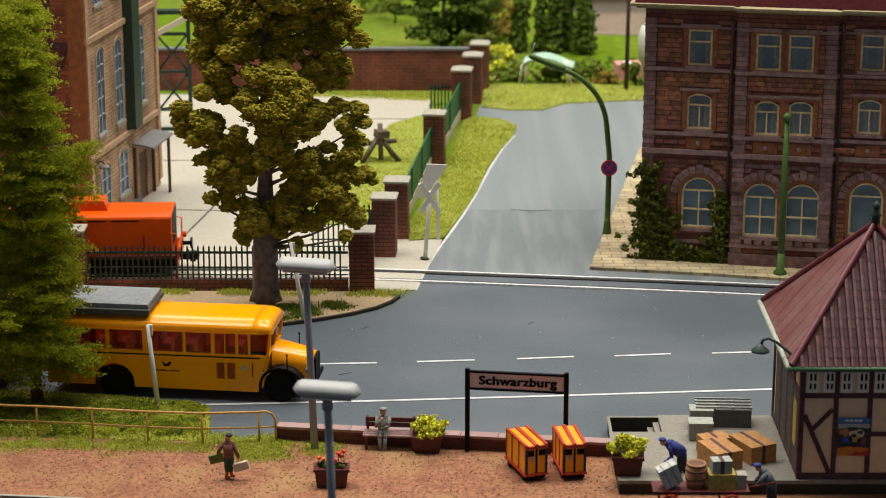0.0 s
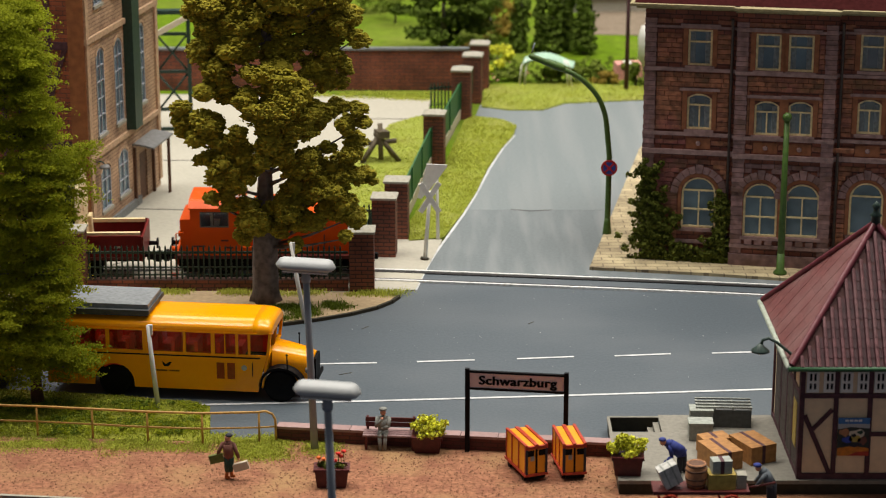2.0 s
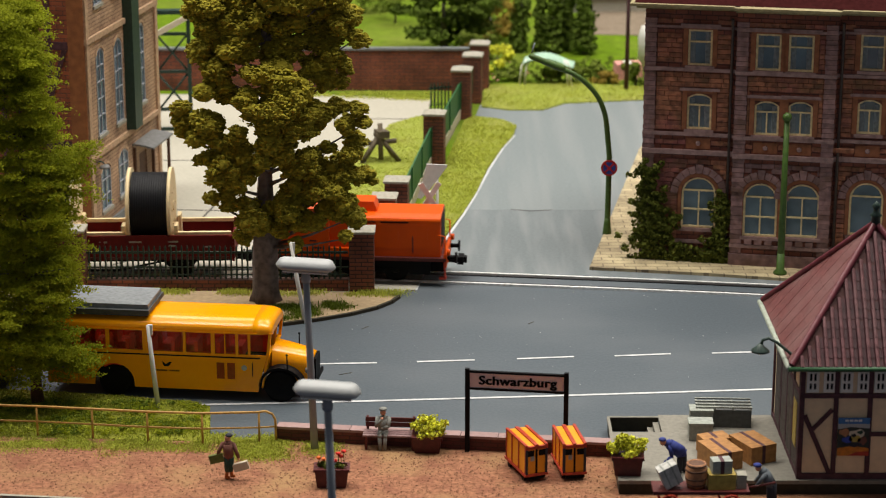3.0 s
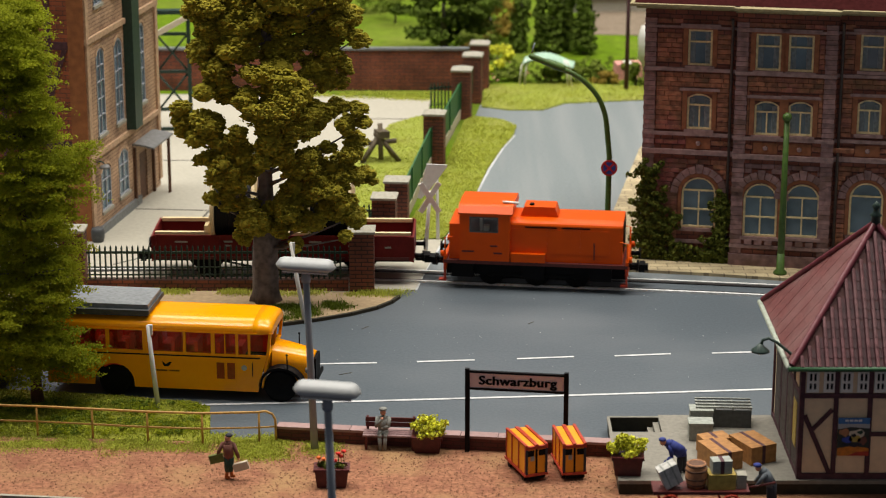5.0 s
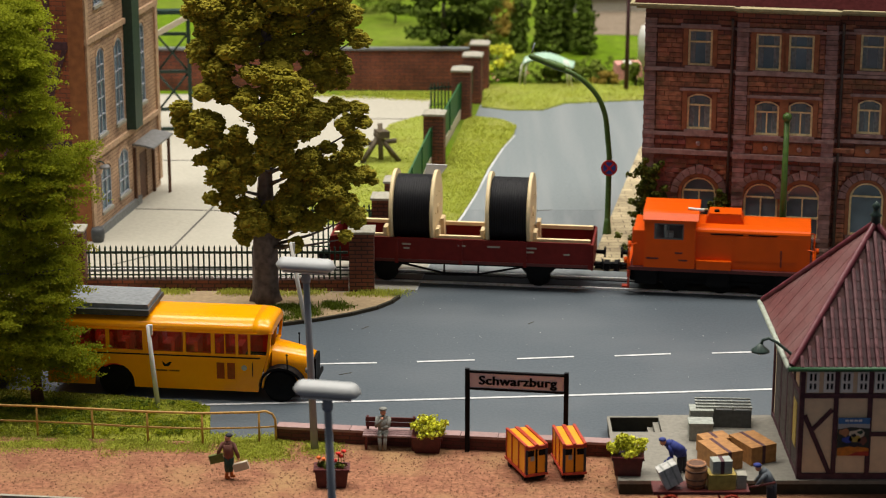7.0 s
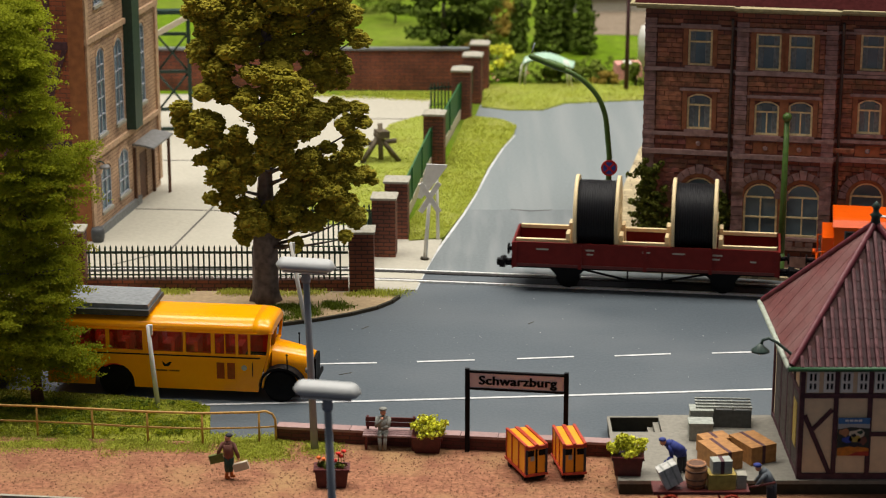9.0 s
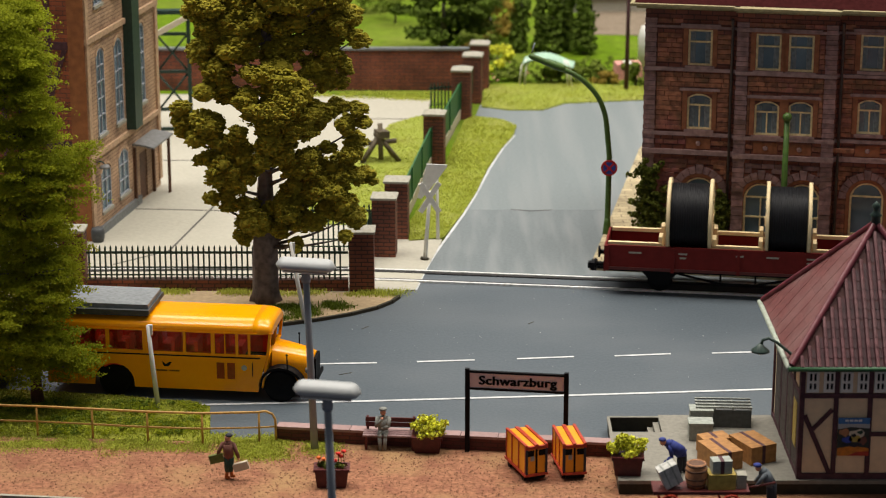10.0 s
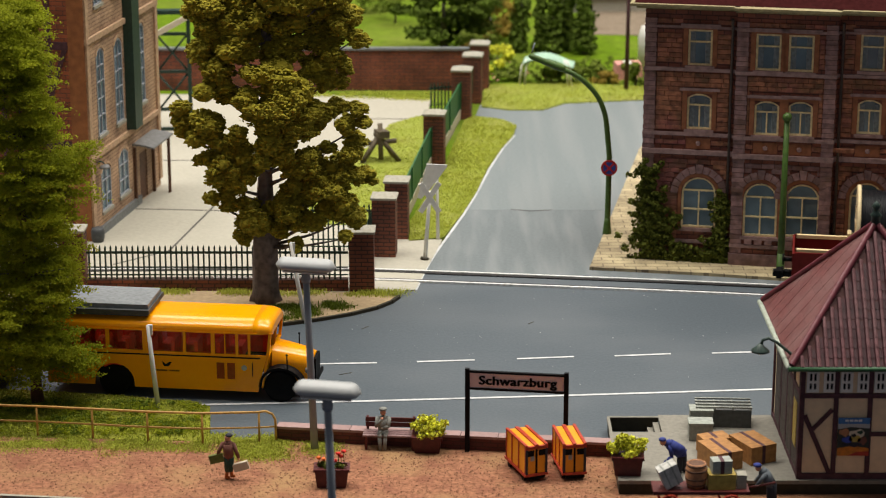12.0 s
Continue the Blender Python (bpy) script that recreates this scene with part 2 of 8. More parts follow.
M["sign_blue"] = mat("sign_blue", (0.03, 0.06, 0.35), 0.5, bump=0)
M["glass"] = glass_mat("clear_glass", (0.92, 0.94, 0.94), 0.05, 0.02)
M["pale_green"] = mat("pale_green_paint", (0.42, 0.62, 0.48), 0.4, bump=0)
M["pink_paint"] = mat("pink_paint", (0.7, 0.32, 0.28), 0.5, bump=0)
M["bolt"] = mat("zinc", (0.35, 0.36, 0.37), 0.4, metal=0.7, bump=0)
M["pebble"] = mat("pebble_stone", (0.28, 0.14, 0.085), 0.9, islands=0.36, bump=0, spec=0.08)
M["kerb_brick"] = brick_mat("kerb_brick", (0.15, 0.045, 0.04), (0.12, 0.04, 0.036), (0.08, 0.035, 0.03), 0.5, 0.15, 0.02)
M["coping"] = mat("lilac_coping", (0.33, 0.21, 0.20), 0.6, dark=0.9, light=1.08, per_object=0.08)
M["eave"] = mat("weathered_eave", (0.30, 0.25, 0.13), 0.7)
M["string_stone"] = mat("grey_lilac_stone", (0.32, 0.20, 0.19), 0.7, dark=0.65, light=1.25, grain=4)
M["quoin"] = mat("quoin_stone", (0.27, 0.155, 0.15), 0.7, dark=0.65, light=1.35, grain=4, per_object=0.25, placed=True, soot=(0.16, 0.085, 0.06))
M["course_stone"] = mat("lilac_stone_course", (0.25, 0.14, 0.135), 0.75, dark=0.7, light=1.3, grain=4, islands=0.22, placed=True, soot=(0.16, 0.085, 0.06))
M["pipe"] = mat("rain_pipe", (0.075, 0.055, 0.05), 0.6)
M["works_frame"] = mat("pale_window_frame", (0.36, 0.38, 0.43), 0.6)
M["tan_trim"] = mat("tan_trim", (0.50, 0.33, 0.21), 0.75)
M["timber_brown"] = mat("brown_wood", (0.12, 0.055, 0.03), 0.65)
M["duct_green"] = mat("duct_green", (0.022, 0.05, 0.035), 0.5)
M["canopy_grey"] = mat("canopy_grey", (0.20, 0.20, 0.20), 0.55)
M["orange_brick"] = mat("orange_brick", (0.31, 0.115, 0.04), 0.8, grain=3)
M["cable"] = mat("black_cable", (0.006, 0.006, 0.008), 0.5, bump=0.05, spec=0.2)
M["seat_dark"] = mat("dark_red_glass", (0.30, 0.04, 0.01), 0.2, bump=0)
M["rack_dark"] = mat("rack_dark", (0.07, 0.075, 0.08), 0.5)
M["rack_light"] = mat("rack_light", (0.22, 0.235, 0.25), 0.5, bump=0.03)
M["old_wood"] = mat("old_wood", (0.11, 0.085, 0.055), 0.85, dark=0.6, light=1.4, grain=3)
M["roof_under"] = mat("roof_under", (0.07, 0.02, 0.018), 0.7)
M["door_grey"] = mat("grey_boards", (0.10, 0.08, 0.07), 0.7, per_object=0.12)
M["finial"] = mat("finial_green", (0.03, 0.055, 0.045), 0.5)
M["gutter_green"] = mat("gutter_green", (0.03, 0.10, 0.04), 0.45)
M["gutter_pale"] = mat("gutter_pale", (0.36, 0.40, 0.33), 0.5)
M["poster_blue"] = mat("poster_blue", (0.035, 0.04, 0.03), 0.5)
M["poster_orange"] = mat("poster_orange", (0.6, 0.2, 0.02), 0.5, bump=0)
M["sign_sky"] = mat("poster_sky", (0.06, 0.18, 0.42), 0.5, bump=0)
M["crate_pale"] = mat("crate_pale", (0.33, 0.35, 0.31), 0.6)
M["sack"] = mat("sack_cloth", (0.5, 0.49, 0.46), 0.85)
M["fig_steel"] = mat("steel_blue_cloth", (0.13, 0.15, 0.17), 0.8)
M["slate"] = mat("pinkish_slate", (0.15, 0.047, 0.045), 0.6, per_object=0.06, stain=(0.21, 0.11, 0.105), stain_amount=0.7, placed=True)
M["stone"] = mat("sandstone_block", (0.30, 0.115, 0.06), 0.6, dark=0.5, light=1.45, grain=4.5, big=0.55, bump=0.5, per_object=0.28, stain=(0.22, 0.06, 0.075), stain_amount=0.8, placed=True, soot=(0.13, 0.075, 0.035))
M["dark_roof"] = mat("dark_maroon_roof", (0.045, 0.010, 0.010), 0.9, spec=0.03)
M["surround"] = mat("rust_red_surround", (0.30, 0.11, 0.05), 0.75, dark=0.75, light=1.25, grain=4)
M["rough_grass"] = mat("rough_grass", (0.24, 0.25, 0.035), 0.95, dark=0.7, light=1.3, grain=3, big=0.6, bump=0.3, stain=(0.26, 0.25, 0.05), stain_amount=0.5, spec=0.08)
M["rough_blade"] = mat("rough_grass_blades", (0.33, 0.36, 0.04), 0.9, dark=0.8, light=1.2, bump=0, islands=0.45, spec=0.08)
M["crumb"] = mat("grit", (0.5, 0.5, 0.48), 0.8, islands=0.4, bump=0)
M["track_bed"] = mat("blue_black_trackbed", (0.012, 0.014, 0.03), 0.8)
M["stone_rest"] = mat("sandstone_rest", (0.30, 0.115, 0.06), 0.6, dark=0.5, light=1.45, grain=4.5, big=0.55, bump=0.5, islands=0.28, stain=(0.22, 0.06, 0.075), stain_amount=0.8, placed=True, soot=(0.13, 0.075, 0.035))


# ---- mesh building ----
def box(bm, x0, x1, y0, y1, z0, z1, m=None):
    vs = [bm.verts.new((m or Matrix()) @ Vector(p)) for p in ((x0, y0, z0), (x1, y0, z0), (x1, y1, z0), (x0, y1, z0), (x0, y0, z1), (x1, y0, z1), (x1, y1, z1), (x0, y1, z1))]
    fs = [bm.faces.new([vs[i] for i in f]) for f in ((3, 2, 1, 0), (4, 5, 6, 7), (0, 1, 5, 4), (1, 2, 6, 5), (2, 3, 7, 6), (3, 0, 4, 7))]
    return vs, fs


def tube(bm, points, radii, sides=8, caps=True):
    """A round bar along points, with a radius at each or one for all."""
    pts = [Vector(p) for p in points]
    rs = radii if isinstance(radii, (list, tuple)) else [radii] * len(pts)
    rings, side = [], None
    for i, p in enumerate(pts):
        d = (pts[min(i + 1, len(pts) - 1)] - pts[max(i - 1, 0)]).normalized()
        if side is None:
            side = d.orthogonal().normalized()
        side = (side - d * side.dot(d)).normalized()
        up = d.cross(side)
        rings.append([bm.verts.new(p + (side * math.cos(2 * math.pi * k / sides) + up * math.sin(2 * math.pi * k / sides)) * rs[i]) for k in range(sides)])
    for a, b in zip(rings, rings[1:]):
        for k in range(sides):
            bm.faces.new((a[k], a[(k + 1) % sides], b[(k + 1) % sides], b[k])).smooth = True
    if caps:
        bm.faces.new(rings[0][::-1])
        bm.faces.new(rings[-1])
    return rings


def prism(bm, outline, z0, z1, m=None):
    """A flat outline (counter-clockwise, in x and y) raised from z0 to z1."""
    m = m or Matrix()
    a = [bm.verts.new(m @ Vector((p[0], p[1], z0))) for p in outline]
    b = [bm.verts.new(m @ Vector((p[0], p[1], z1))) for p in outline]
    bm.faces.new(a[::-1])
    bm.faces.new(b)
    for i in range(len(a)):
        j = (i + 1) % len(a)
        bm.faces.new((a[i], a[j], b[j], b[i]))


UPRIGHT = Matrix(((1, 0, 0, 0), (0, 0, 1, 0), (0, 1, 0, 0), (0, 0, 0, 1)))  # outline in x and z, raised along y


def lathe(bm, profile, sides=16, m=None):
    """A turned form from (radius, height) pairs."""
    m = m or Matrix()
    rings = [[bm.verts.new(m @ Vector((r * math.cos(2 * math.pi * k / sides), r * math.sin(2 * math.pi * k / sides), z))) for k in range(sides)] for r, z in profile]
    for a, b in zip(rings, rings[1:]):
        for k in range(sides):
            bm.faces.new((a[k], a[(k + 1) % sides], b[(k + 1) % sides], b[k])).smooth = True
    bm.faces.new(rings[0][::-1])
    bm.faces.new(rings[-1])


def ball(bm, c, r, sub=2, squash=(1, 1, 1), rough=0.0):
    made = bmesh.ops.create_icosphere(bm, subdivisions=sub, radius=1.0)["verts"]
    for v in made:
        k = 1 + rough * noise.noise(v.co * 2.3 + Vector(c))
        v.co = Vector((v.co.x * squash[0], v.co.y * squash[1], v.co.z * squash[2])) * r * k + Vector(c)
        for f in v.link_faces:
            f.smooth = True


def limb(bm, a, b, r0, r1, sides=8):
    tube(bm, [a, b], [r0, r1], sides)


def part(name, bm, material, parent=None, label="", bevel=0.0, segments=1):
    """Links a bmesh as one mesh object, brought to the model's size, under a thing or part."""
    if bevel:
        bmesh.ops.bevel(bm, geom=[e for e in bm.edges if len(e.link_faces) == 2 and e.calc_face_angle() > 0.6], offset=bevel, segments=segments, affect="EDGES", clamp_overlap=True)
    if len(bm.faces) < 4000:
        bmesh.ops.recalc_face_normals(bm, faces=bm.faces)
    bmesh.ops.scale(bm, vec=(K, K, K), verts=bm.verts)
    me = bpy.data.meshes.new(name)
    bm.to_mesh(me)
    bm.free()
    for one in material if isinstance(material, (list, tuple)) else [material]:
        me.materials.append(M[one])
    ob = new(name, me)
    ob.parent = parent
    return tagged(ob, label)


def thing(name, x, y, z, rz, label, category, group=""):
    ob = new(name)
    ob.empty_display_size = 0.01
    ob.matrix_world = pose(x * K, y * K, z * K, 0, 0, rz)
    return tagged(ob, label, category, group)


def put(ob, x, y, z, rz=0):
    ob.matrix_basis = pose(x * K, y * K, z * K, 0, 0, rz)
    return ob


def structure(name, bm, material, label, category="ground", bevel=0.0):
    return tagged(part(name, bm, material, None, label, bevel), category=category, kind="structure")


# ---- the ground ----
def slab(name, outline, z0, z1, material, label, category="ground"):
    bm = bmesh.new()
    prism(bm, outline, z0, z1)
    bm.normal_update()
    bmesh.ops.triangulate(bm, faces=[f for f in bm.faces if len(f.verts) > 4])
    bmesh.ops.recalc_face_normals(bm, faces=bm.faces)
    return structure(name, bm, material, label, category)


def ground():
    bm = bmesh.new()
    prism(bm, [(-80, -12), (80, -12), (80, 240), (-80, 240)], -1.0, -0.06)
    structure("ground", bm, "far_grass", "green meadow of the model layout round the road and yard")


ground()
slab("road", [(-60, 71.49000000000001), (60, 68.26), (60, 87.0), (9.71, 89.1), (6.11, 90.05), (-0.76, 90.52), (-1.13, 87.95), (-60, 87.9)], -0.5, 0.0, "asphalt", "grey asphalt street, worn and smooth", "road")
slab("side_road", [(0.94, 100.21), (7.9, 100.21), (10.03, 111.63), (12.5, 122), (40, 121), (40, 126), (9, 124.5), (5.46, 121.19), (3.59, 120.92), (2.06, 121.88), (1.77, 119.16), (3.78, 114.91), (3.06, 111.99), (2.25, 107.64), (1.63, 103.39)], -0.5, 0.0, "side_asphalt", "lighter worn asphalt of the side street", "road")
slab("crossing_road", [(-0.76, 90.52), (6.11, 90.05), (9.71, 89.1), (60, 87.0), (60, 90), (6.2, 91.2), (7.9, 100.2), (0.94, 100.2), (-0.34, 93.16)], -0.5, 0.0, "mid_asphalt", "grey asphalt of the side street at the level crossing", "road")
slab("yard", [(-70, 87.85), (-2.73, 87.57), (-1.13, 88.02), (-0.76, 90.52), (-0.34, 93.16), (-0.02, 95.32), (-1.54, 95.32), (-2.2, 97), (-1.4, 104), (-0.69, 123.0), (-7.75, 124.29), (-60, 124.5), (-70, 124)], -0.5, 0.03, "concrete", "pale concrete works yard with dark slab joints", "ground")
slab("platform_ground", [(-60, 68.5), (-14.05, 66.45), (-11.32, 66.18), (60, 62), (60, 69.86), (5.55, 69.86), (-5.61, 71.34), (-7.89, 71.18), (-15.04, 71.7), (-60, 72)], -0.6, 0.02, "gravel", "reddish brown gravel platform", "ground")


def road_lines():
    def stripe(name, pts, w):
        bm = bmesh.new()
        for a, b in zip(pts, pts[1:]):
            d = (Vector(b) - Vector(a)).normalized() * w / 2
            n = Vector((-d.y, d.x))
            prism(bm, [(a[0] - n.x, a[1] - n.y), (b[0] - n.x, b[1] - n.y), (b[0] + n.x, b[1] + n.y), (a[0] + n.x, a[1] + n.y)], 0.004, 0.02)
        structure(name, bm, "marking", "white painted road line", "road marking")
    stripe("edge_line", [(-9.23, 74.65), (-2.88, 75.04), (4.35, 75.62), (12.29, 76.32)], 0.16)
    for a, b in (((-6.45, 78.8), (-6.14, 78.86)), ((-4.58, 78.98), (-2.45, 79.11)), ((-0.97, 79.23), (1.18, 79.42)), ((2.76, 79.55), (4.9, 79.8)), ((6.42, 79.87), (8.54, 80.12)), ((10.1, 80.19), (12.24, 80.38))):
        stripe("lane_dash", [a, b], 0.15)
    stripe("side_line", [(-1.11, 88.02), (-0.76, 90.69), (-0.34, 93.16), (0.93, 99.34), (1.63, 103.29), (2.28, 107.64), (3.08, 111.99), (3.74, 114.66)], 0.11)


road_lines()


# ---- the track across the street ----
def slope(x):
    """How far the track bends towards the street, per metre."""
    if x < -9:
        return 0.03
    if x < -1:
        return 0.03 - 0.16 * (x + 9) / 8
    return -0.13 - 0.03 * min(1.0, max(0.0, (x - 6) / 8))


def track_line(first=-60.0, last=60.0, step=0.25):
    pts, y, x = [], 0.0, first
    while x <= last:
        pts.append((x, y))
        y += slope(x + step / 2) * step
        x += step
    off = 90.02 - next(p[1] for p in pts if p[0] >= -2.8)
    return [(px, py + off) for px, py in pts]


TRACK = track_line()


def on_track(x):
    i = min(max(int((x + 60) / 0.25), 0), len(TRACK) - 2)
    (xa, ya), (xb, yb) = TRACK[i], TRACK[i + 1]
    return ya + (yb - ya) * (x - xa) / (xb - xa)


def tracks():
    for side, name in ((-0.7175, "near_rail"), (0.7175, "far_rail")):
        for w, z0, z1, m in ((0.13, 0.0, 0.085, "steel"), (0.26, 0.0, 0.05, "rust")):
            bm = bmesh.new()
            pts = TRACK[::4]
            for (xa, ya), (xb, yb) in zip(pts, pts[1:]):
                shift = 0 if m == "steel" else (-0.15 if side > 0 else 0.15)
                box_pts = [(xa, ya + side + shift - w / 2), (xb, yb + side + shift - w / 2), (xb, yb + side + shift + w / 2), (xa, ya + side + shift + w / 2)]
                prism(bm, box_pts, z0, z1)
            structure(name if m == "steel" else "flangeway", bm, m, "polished steel rail set flush in the street" if m == "steel" else "dark groove beside the rail", "rail")


tracks()


def yard_joints():
    for a, b in (((-11.82, 93.58), (-9.88, 104.95)), ((-14.21, 100.3), (-3.72, 99.44)), ((-14.07, 109.32), (-2.36, 108.86)), ((-13.97, 91.5), (-11.82, 93.58)), ((-8.63, 118.5), (-1.33, 118.23))):
        bm = bmesh.new()
        n = Vector((-(b[1] - a[1]), b[0] - a[0])).normalized() * 0.05
        prism(bm, [(a[0] - n.x, a[1] - n.y), (b[0] - n.x, b[1] - n.y), (b[0] + n.x, b[1] + n.y), (a[0] + n.x, a[1] + n.y)], 0.0, 0.042)
        structure("slab_joint", bm, "joint", "dark tarred joint between concrete yard slabs", "joint")


yard_joints()
slab("pavement_right", [(6.16, 90.85), (10.75, 90.05), (13.83, 89.34), (30, 86.0), (30, 96), (12, 112), (10.15, 111.99), (9.95, 111.28)], -0.5, 0.13, "paving", "pale yellow paved footway with a raised kerb", "pavement")
slab("pavement_left", [(-40, 84.5), (-7.76, 83.11), (-6.25, 83.52), (-4.96, 84.08), (-3.66, 84.79), (-2.68, 85.58), (-2.13, 86.3), (-1.87, 86.97), (-2.73, 87.49), (-8.83, 87.65), (-40, 87.8)], -0.5, 0.09, "sand", "sandy footpath island round the tree", "pavement")


def kerb_stones():
    pts = [(-7.76, 83.11), (-6.25, 83.52), (-4.96, 84.08), (-3.66, 84.79), (-2.68, 85.58), (-2.13, 86.3), (-1.83, 87.04)]
    for a, b in zip(pts, pts[1:]):
        va, vb = Vector(a), Vector(b)
        d = (vb - va).normalized()
        n = Vector((d.y, -d.x)) * 0.14
        bm = bmesh.new()
        prism(bm, [tuple(va + n), tuple(vb - d * 0.02 + n), tuple(vb - d * 0.02), tuple(va)], -0.3, 0.13)
        structure("kerb", bm, "dock_face", "dark kerb edging of the footpath", "kerb", 0.02)


kerb_stones()


def fibres(bm, outline, count, height, spread, z=0.0, seed=1, patchy=0.0):
    """Short grass blades, scattered over an outline."""
    rnd = random.Random(seed)
    xs, ys = [p[0] for p in outline], [p[1] for p in outline]
    made = tries = 0
    while made < count and tries < count * 8:
        tries += 1
        x, y = rnd.uniform(min(xs), max(xs)), rnd.uniform(min(ys), max(ys))
        inside = False
        for (xa, ya), (xb, yb) in zip(outline, outline[1:] + outline[:1]):
            if (ya > y) != (yb > y) and x < (xb - xa) * (y - ya) / (yb - ya) + xa:
                inside = not inside
        if not inside or (patchy and noise.noise(Vector((x, y, seed)) * 0.9) < patchy - 0.5):
            continue
        if patchy:
            x, y = x + rnd.gauss(0, 0.2), y + rnd.gauss(0, 0.16)
        h = height * rnd.uniform(0.4, 1.2) * (0.75 + 0.6 * noise.noise(Vector((x, y, 3)) * 0.8))
        a, lean = rnd.uniform(0, 6.28), rnd.uniform(0.1, 0.9) * h
        w = spread * rnd.uniform(0.6, 1.3)
        dx, dy = math.cos(a), math.sin(a)
        v = [bm.verts.new(p) for p in ((x - dy * w, y + dx * w, z), (x + dy * w, y - dx * w, z), (x + dx * lean, y + dy * lean, z + h))]
        bm.faces.new(v)
        made += 1


def grass_patch(name, outline, z1, count, height, label, seed, patchy=0.0, blade=0.016, soil="grass", blades="tuft"):
    slab(name, outline, -0.4, z1, soil, label, "grass")
    bm = bmesh.new()
    fibres(bm, outline, count, height, blade, z1, seed, patchy)
    tagged(part("grass_blades", bm, blades, None, "short yellow-green grass fibres on the verge"), category="grass", kind="stuff")


def loose_grass(outline, count, height, seed, blade=0.016, material="tuft", z=0.02):
    bm = bmesh.new()
    fibres(bm, outline, count, height, blade, z, seed, 0.35)
    tagged(part("grass_tufts", bm, material, None, "sparse grass tufts on bare ground"), category="grass", kind="stuff")


grass_patch("verge", [(-1.49, 95.05), (0.02, 95.49), (0.88, 99.44), (1.58, 103.18), (2.16, 107.42), (2.99, 111.75), (3.65, 114.41), (3.89, 116.55), (3.21, 117.97), (1.64, 118.76), (1.15, 117.71), (0.06, 107.97), (-1.48, 98.03)], 0.08, 30000, 0.1, "mown yellow-green grass verge beside the side street", 3, blade=0.018)
grass_patch("yard_lawn", [(-6.19, 97.57), (-3.27, 97.57), (-2.1, 95.76), (-1.68, 104.42), (-0.59, 114.66), (0.37, 119.03), (-1.34, 118.76), (-2.82, 116.93), (-3.72, 111.99), (-6.22, 107.64)], 0.08, 22000, 0.08, "yellow-green lawn inside the yard fence", 4, blade=0.018)
grass_patch("front_lawn", [(-40, 71.6), (-15.02, 71.6), (-7.84, 71.13), (-8.17, 74.42), (-9.06, 74.99), (-11.76, 75.67), (-15.89, 76.26), (-40, 77)], 0.035, 52000, 0.085, "rough green grass between railing and street", 5, blade=0.02, soil="rough_grass", blades="rough_blade")
grass_patch("far_verge", [(2.11, 121.19), (3.58, 120.37), (5.43, 120.37), (6.75, 122.02), (11.19, 122.86), (11.47, 126.19), (6.37, 127.24), (2.39, 126.64)], 0.06, 7000, 0.18, "dry yellow-green grass beyond the side street", 6)
loose_grass([(-7.95, 71.81), (-3.71, 71.39), (-3.47, 70.26), (-4.92, 69.51), (-6.62, 69.66), (-8.01, 70.51)], 15000, 0.075, 7, blade=0.02)
loose_grass([(-15.04, 71.7), (-7.89, 71.18), (-7.76, 70.26), (-14.86, 70.77)], 16000, 0.075, 8, blade=0.02)
loose_grass([(-15.04, 70.95), (-7.8, 70.5), (-5.0, 70.0), (-5.2, 69.2), (-9, 69.7), (-15, 70.2)], 3500, 0.05, 14, blade=0.018)
loose_grass([(-11.94, 87.65), (-3.31, 87.49), (-1.36, 87.65), (-1.92, 86.97), (-3.29, 87.04), (-11.89, 87.27)], 4500, 0.2, 9, z=0.09)
loose_grass([(-6.88, 85.5), (-4.16, 86.08), (-3.64, 85.5), (-4.98, 84.5), (-6.49, 83.8)], 6000, 0.16, 10, z=0.09, material="leaf_moss")
loose_grass([(-7.45, 124.58), (-0.45, 124.58), (-0.6, 122.58), (-7.4, 123.72)], 4000, 0.2, 11)


def pebbles():
    rnd = np.random.default_rng(12)
    n = 10500
    x, y = rnd.uniform(-15.3, 6.0, n), rnd.uniform(66.1, 71.2, n)
    keep = y < 70.9 - np.maximum(0, x + 5) * 0.12
    x, y = x[keep], y[keep]
    n = len(x)
    r = 0.011 + 0.042 * rnd.random(n) ** 2.4
    a = rnd.uniform(0, 6.28, n)
    ring = [np.stack((x + r * np.cos(a + k * 1.57) * rnd.uniform(0.7, 1.2, n), y + r * np.sin(a + k * 1.57) * rnd.uniform(0.7, 1.2, n), np.full(n, 0.018)), axis=1) for k in range(4)]
    top = np.stack((x, y, 0.02 + r * rnd.uniform(0.5, 1.0, n)), axis=1)
    v = np.stack((*ring, top), axis=1).reshape(-1, 3) * K
    k = np.arange(n)[:, None] * 5
    me = bpy.data.meshes.new("pebbles")
    me.from_pydata(v.tolist(), [], np.concatenate([k + np.array((i, (i + 1) % 4, 4)) for i in range(4)]).tolist())
    me.materials.append(M["pebble"])
    tagged(new("pebbles", me), "loose dark and pale pebbles on the platform", "gravel", kind="stuff")


pebbles()


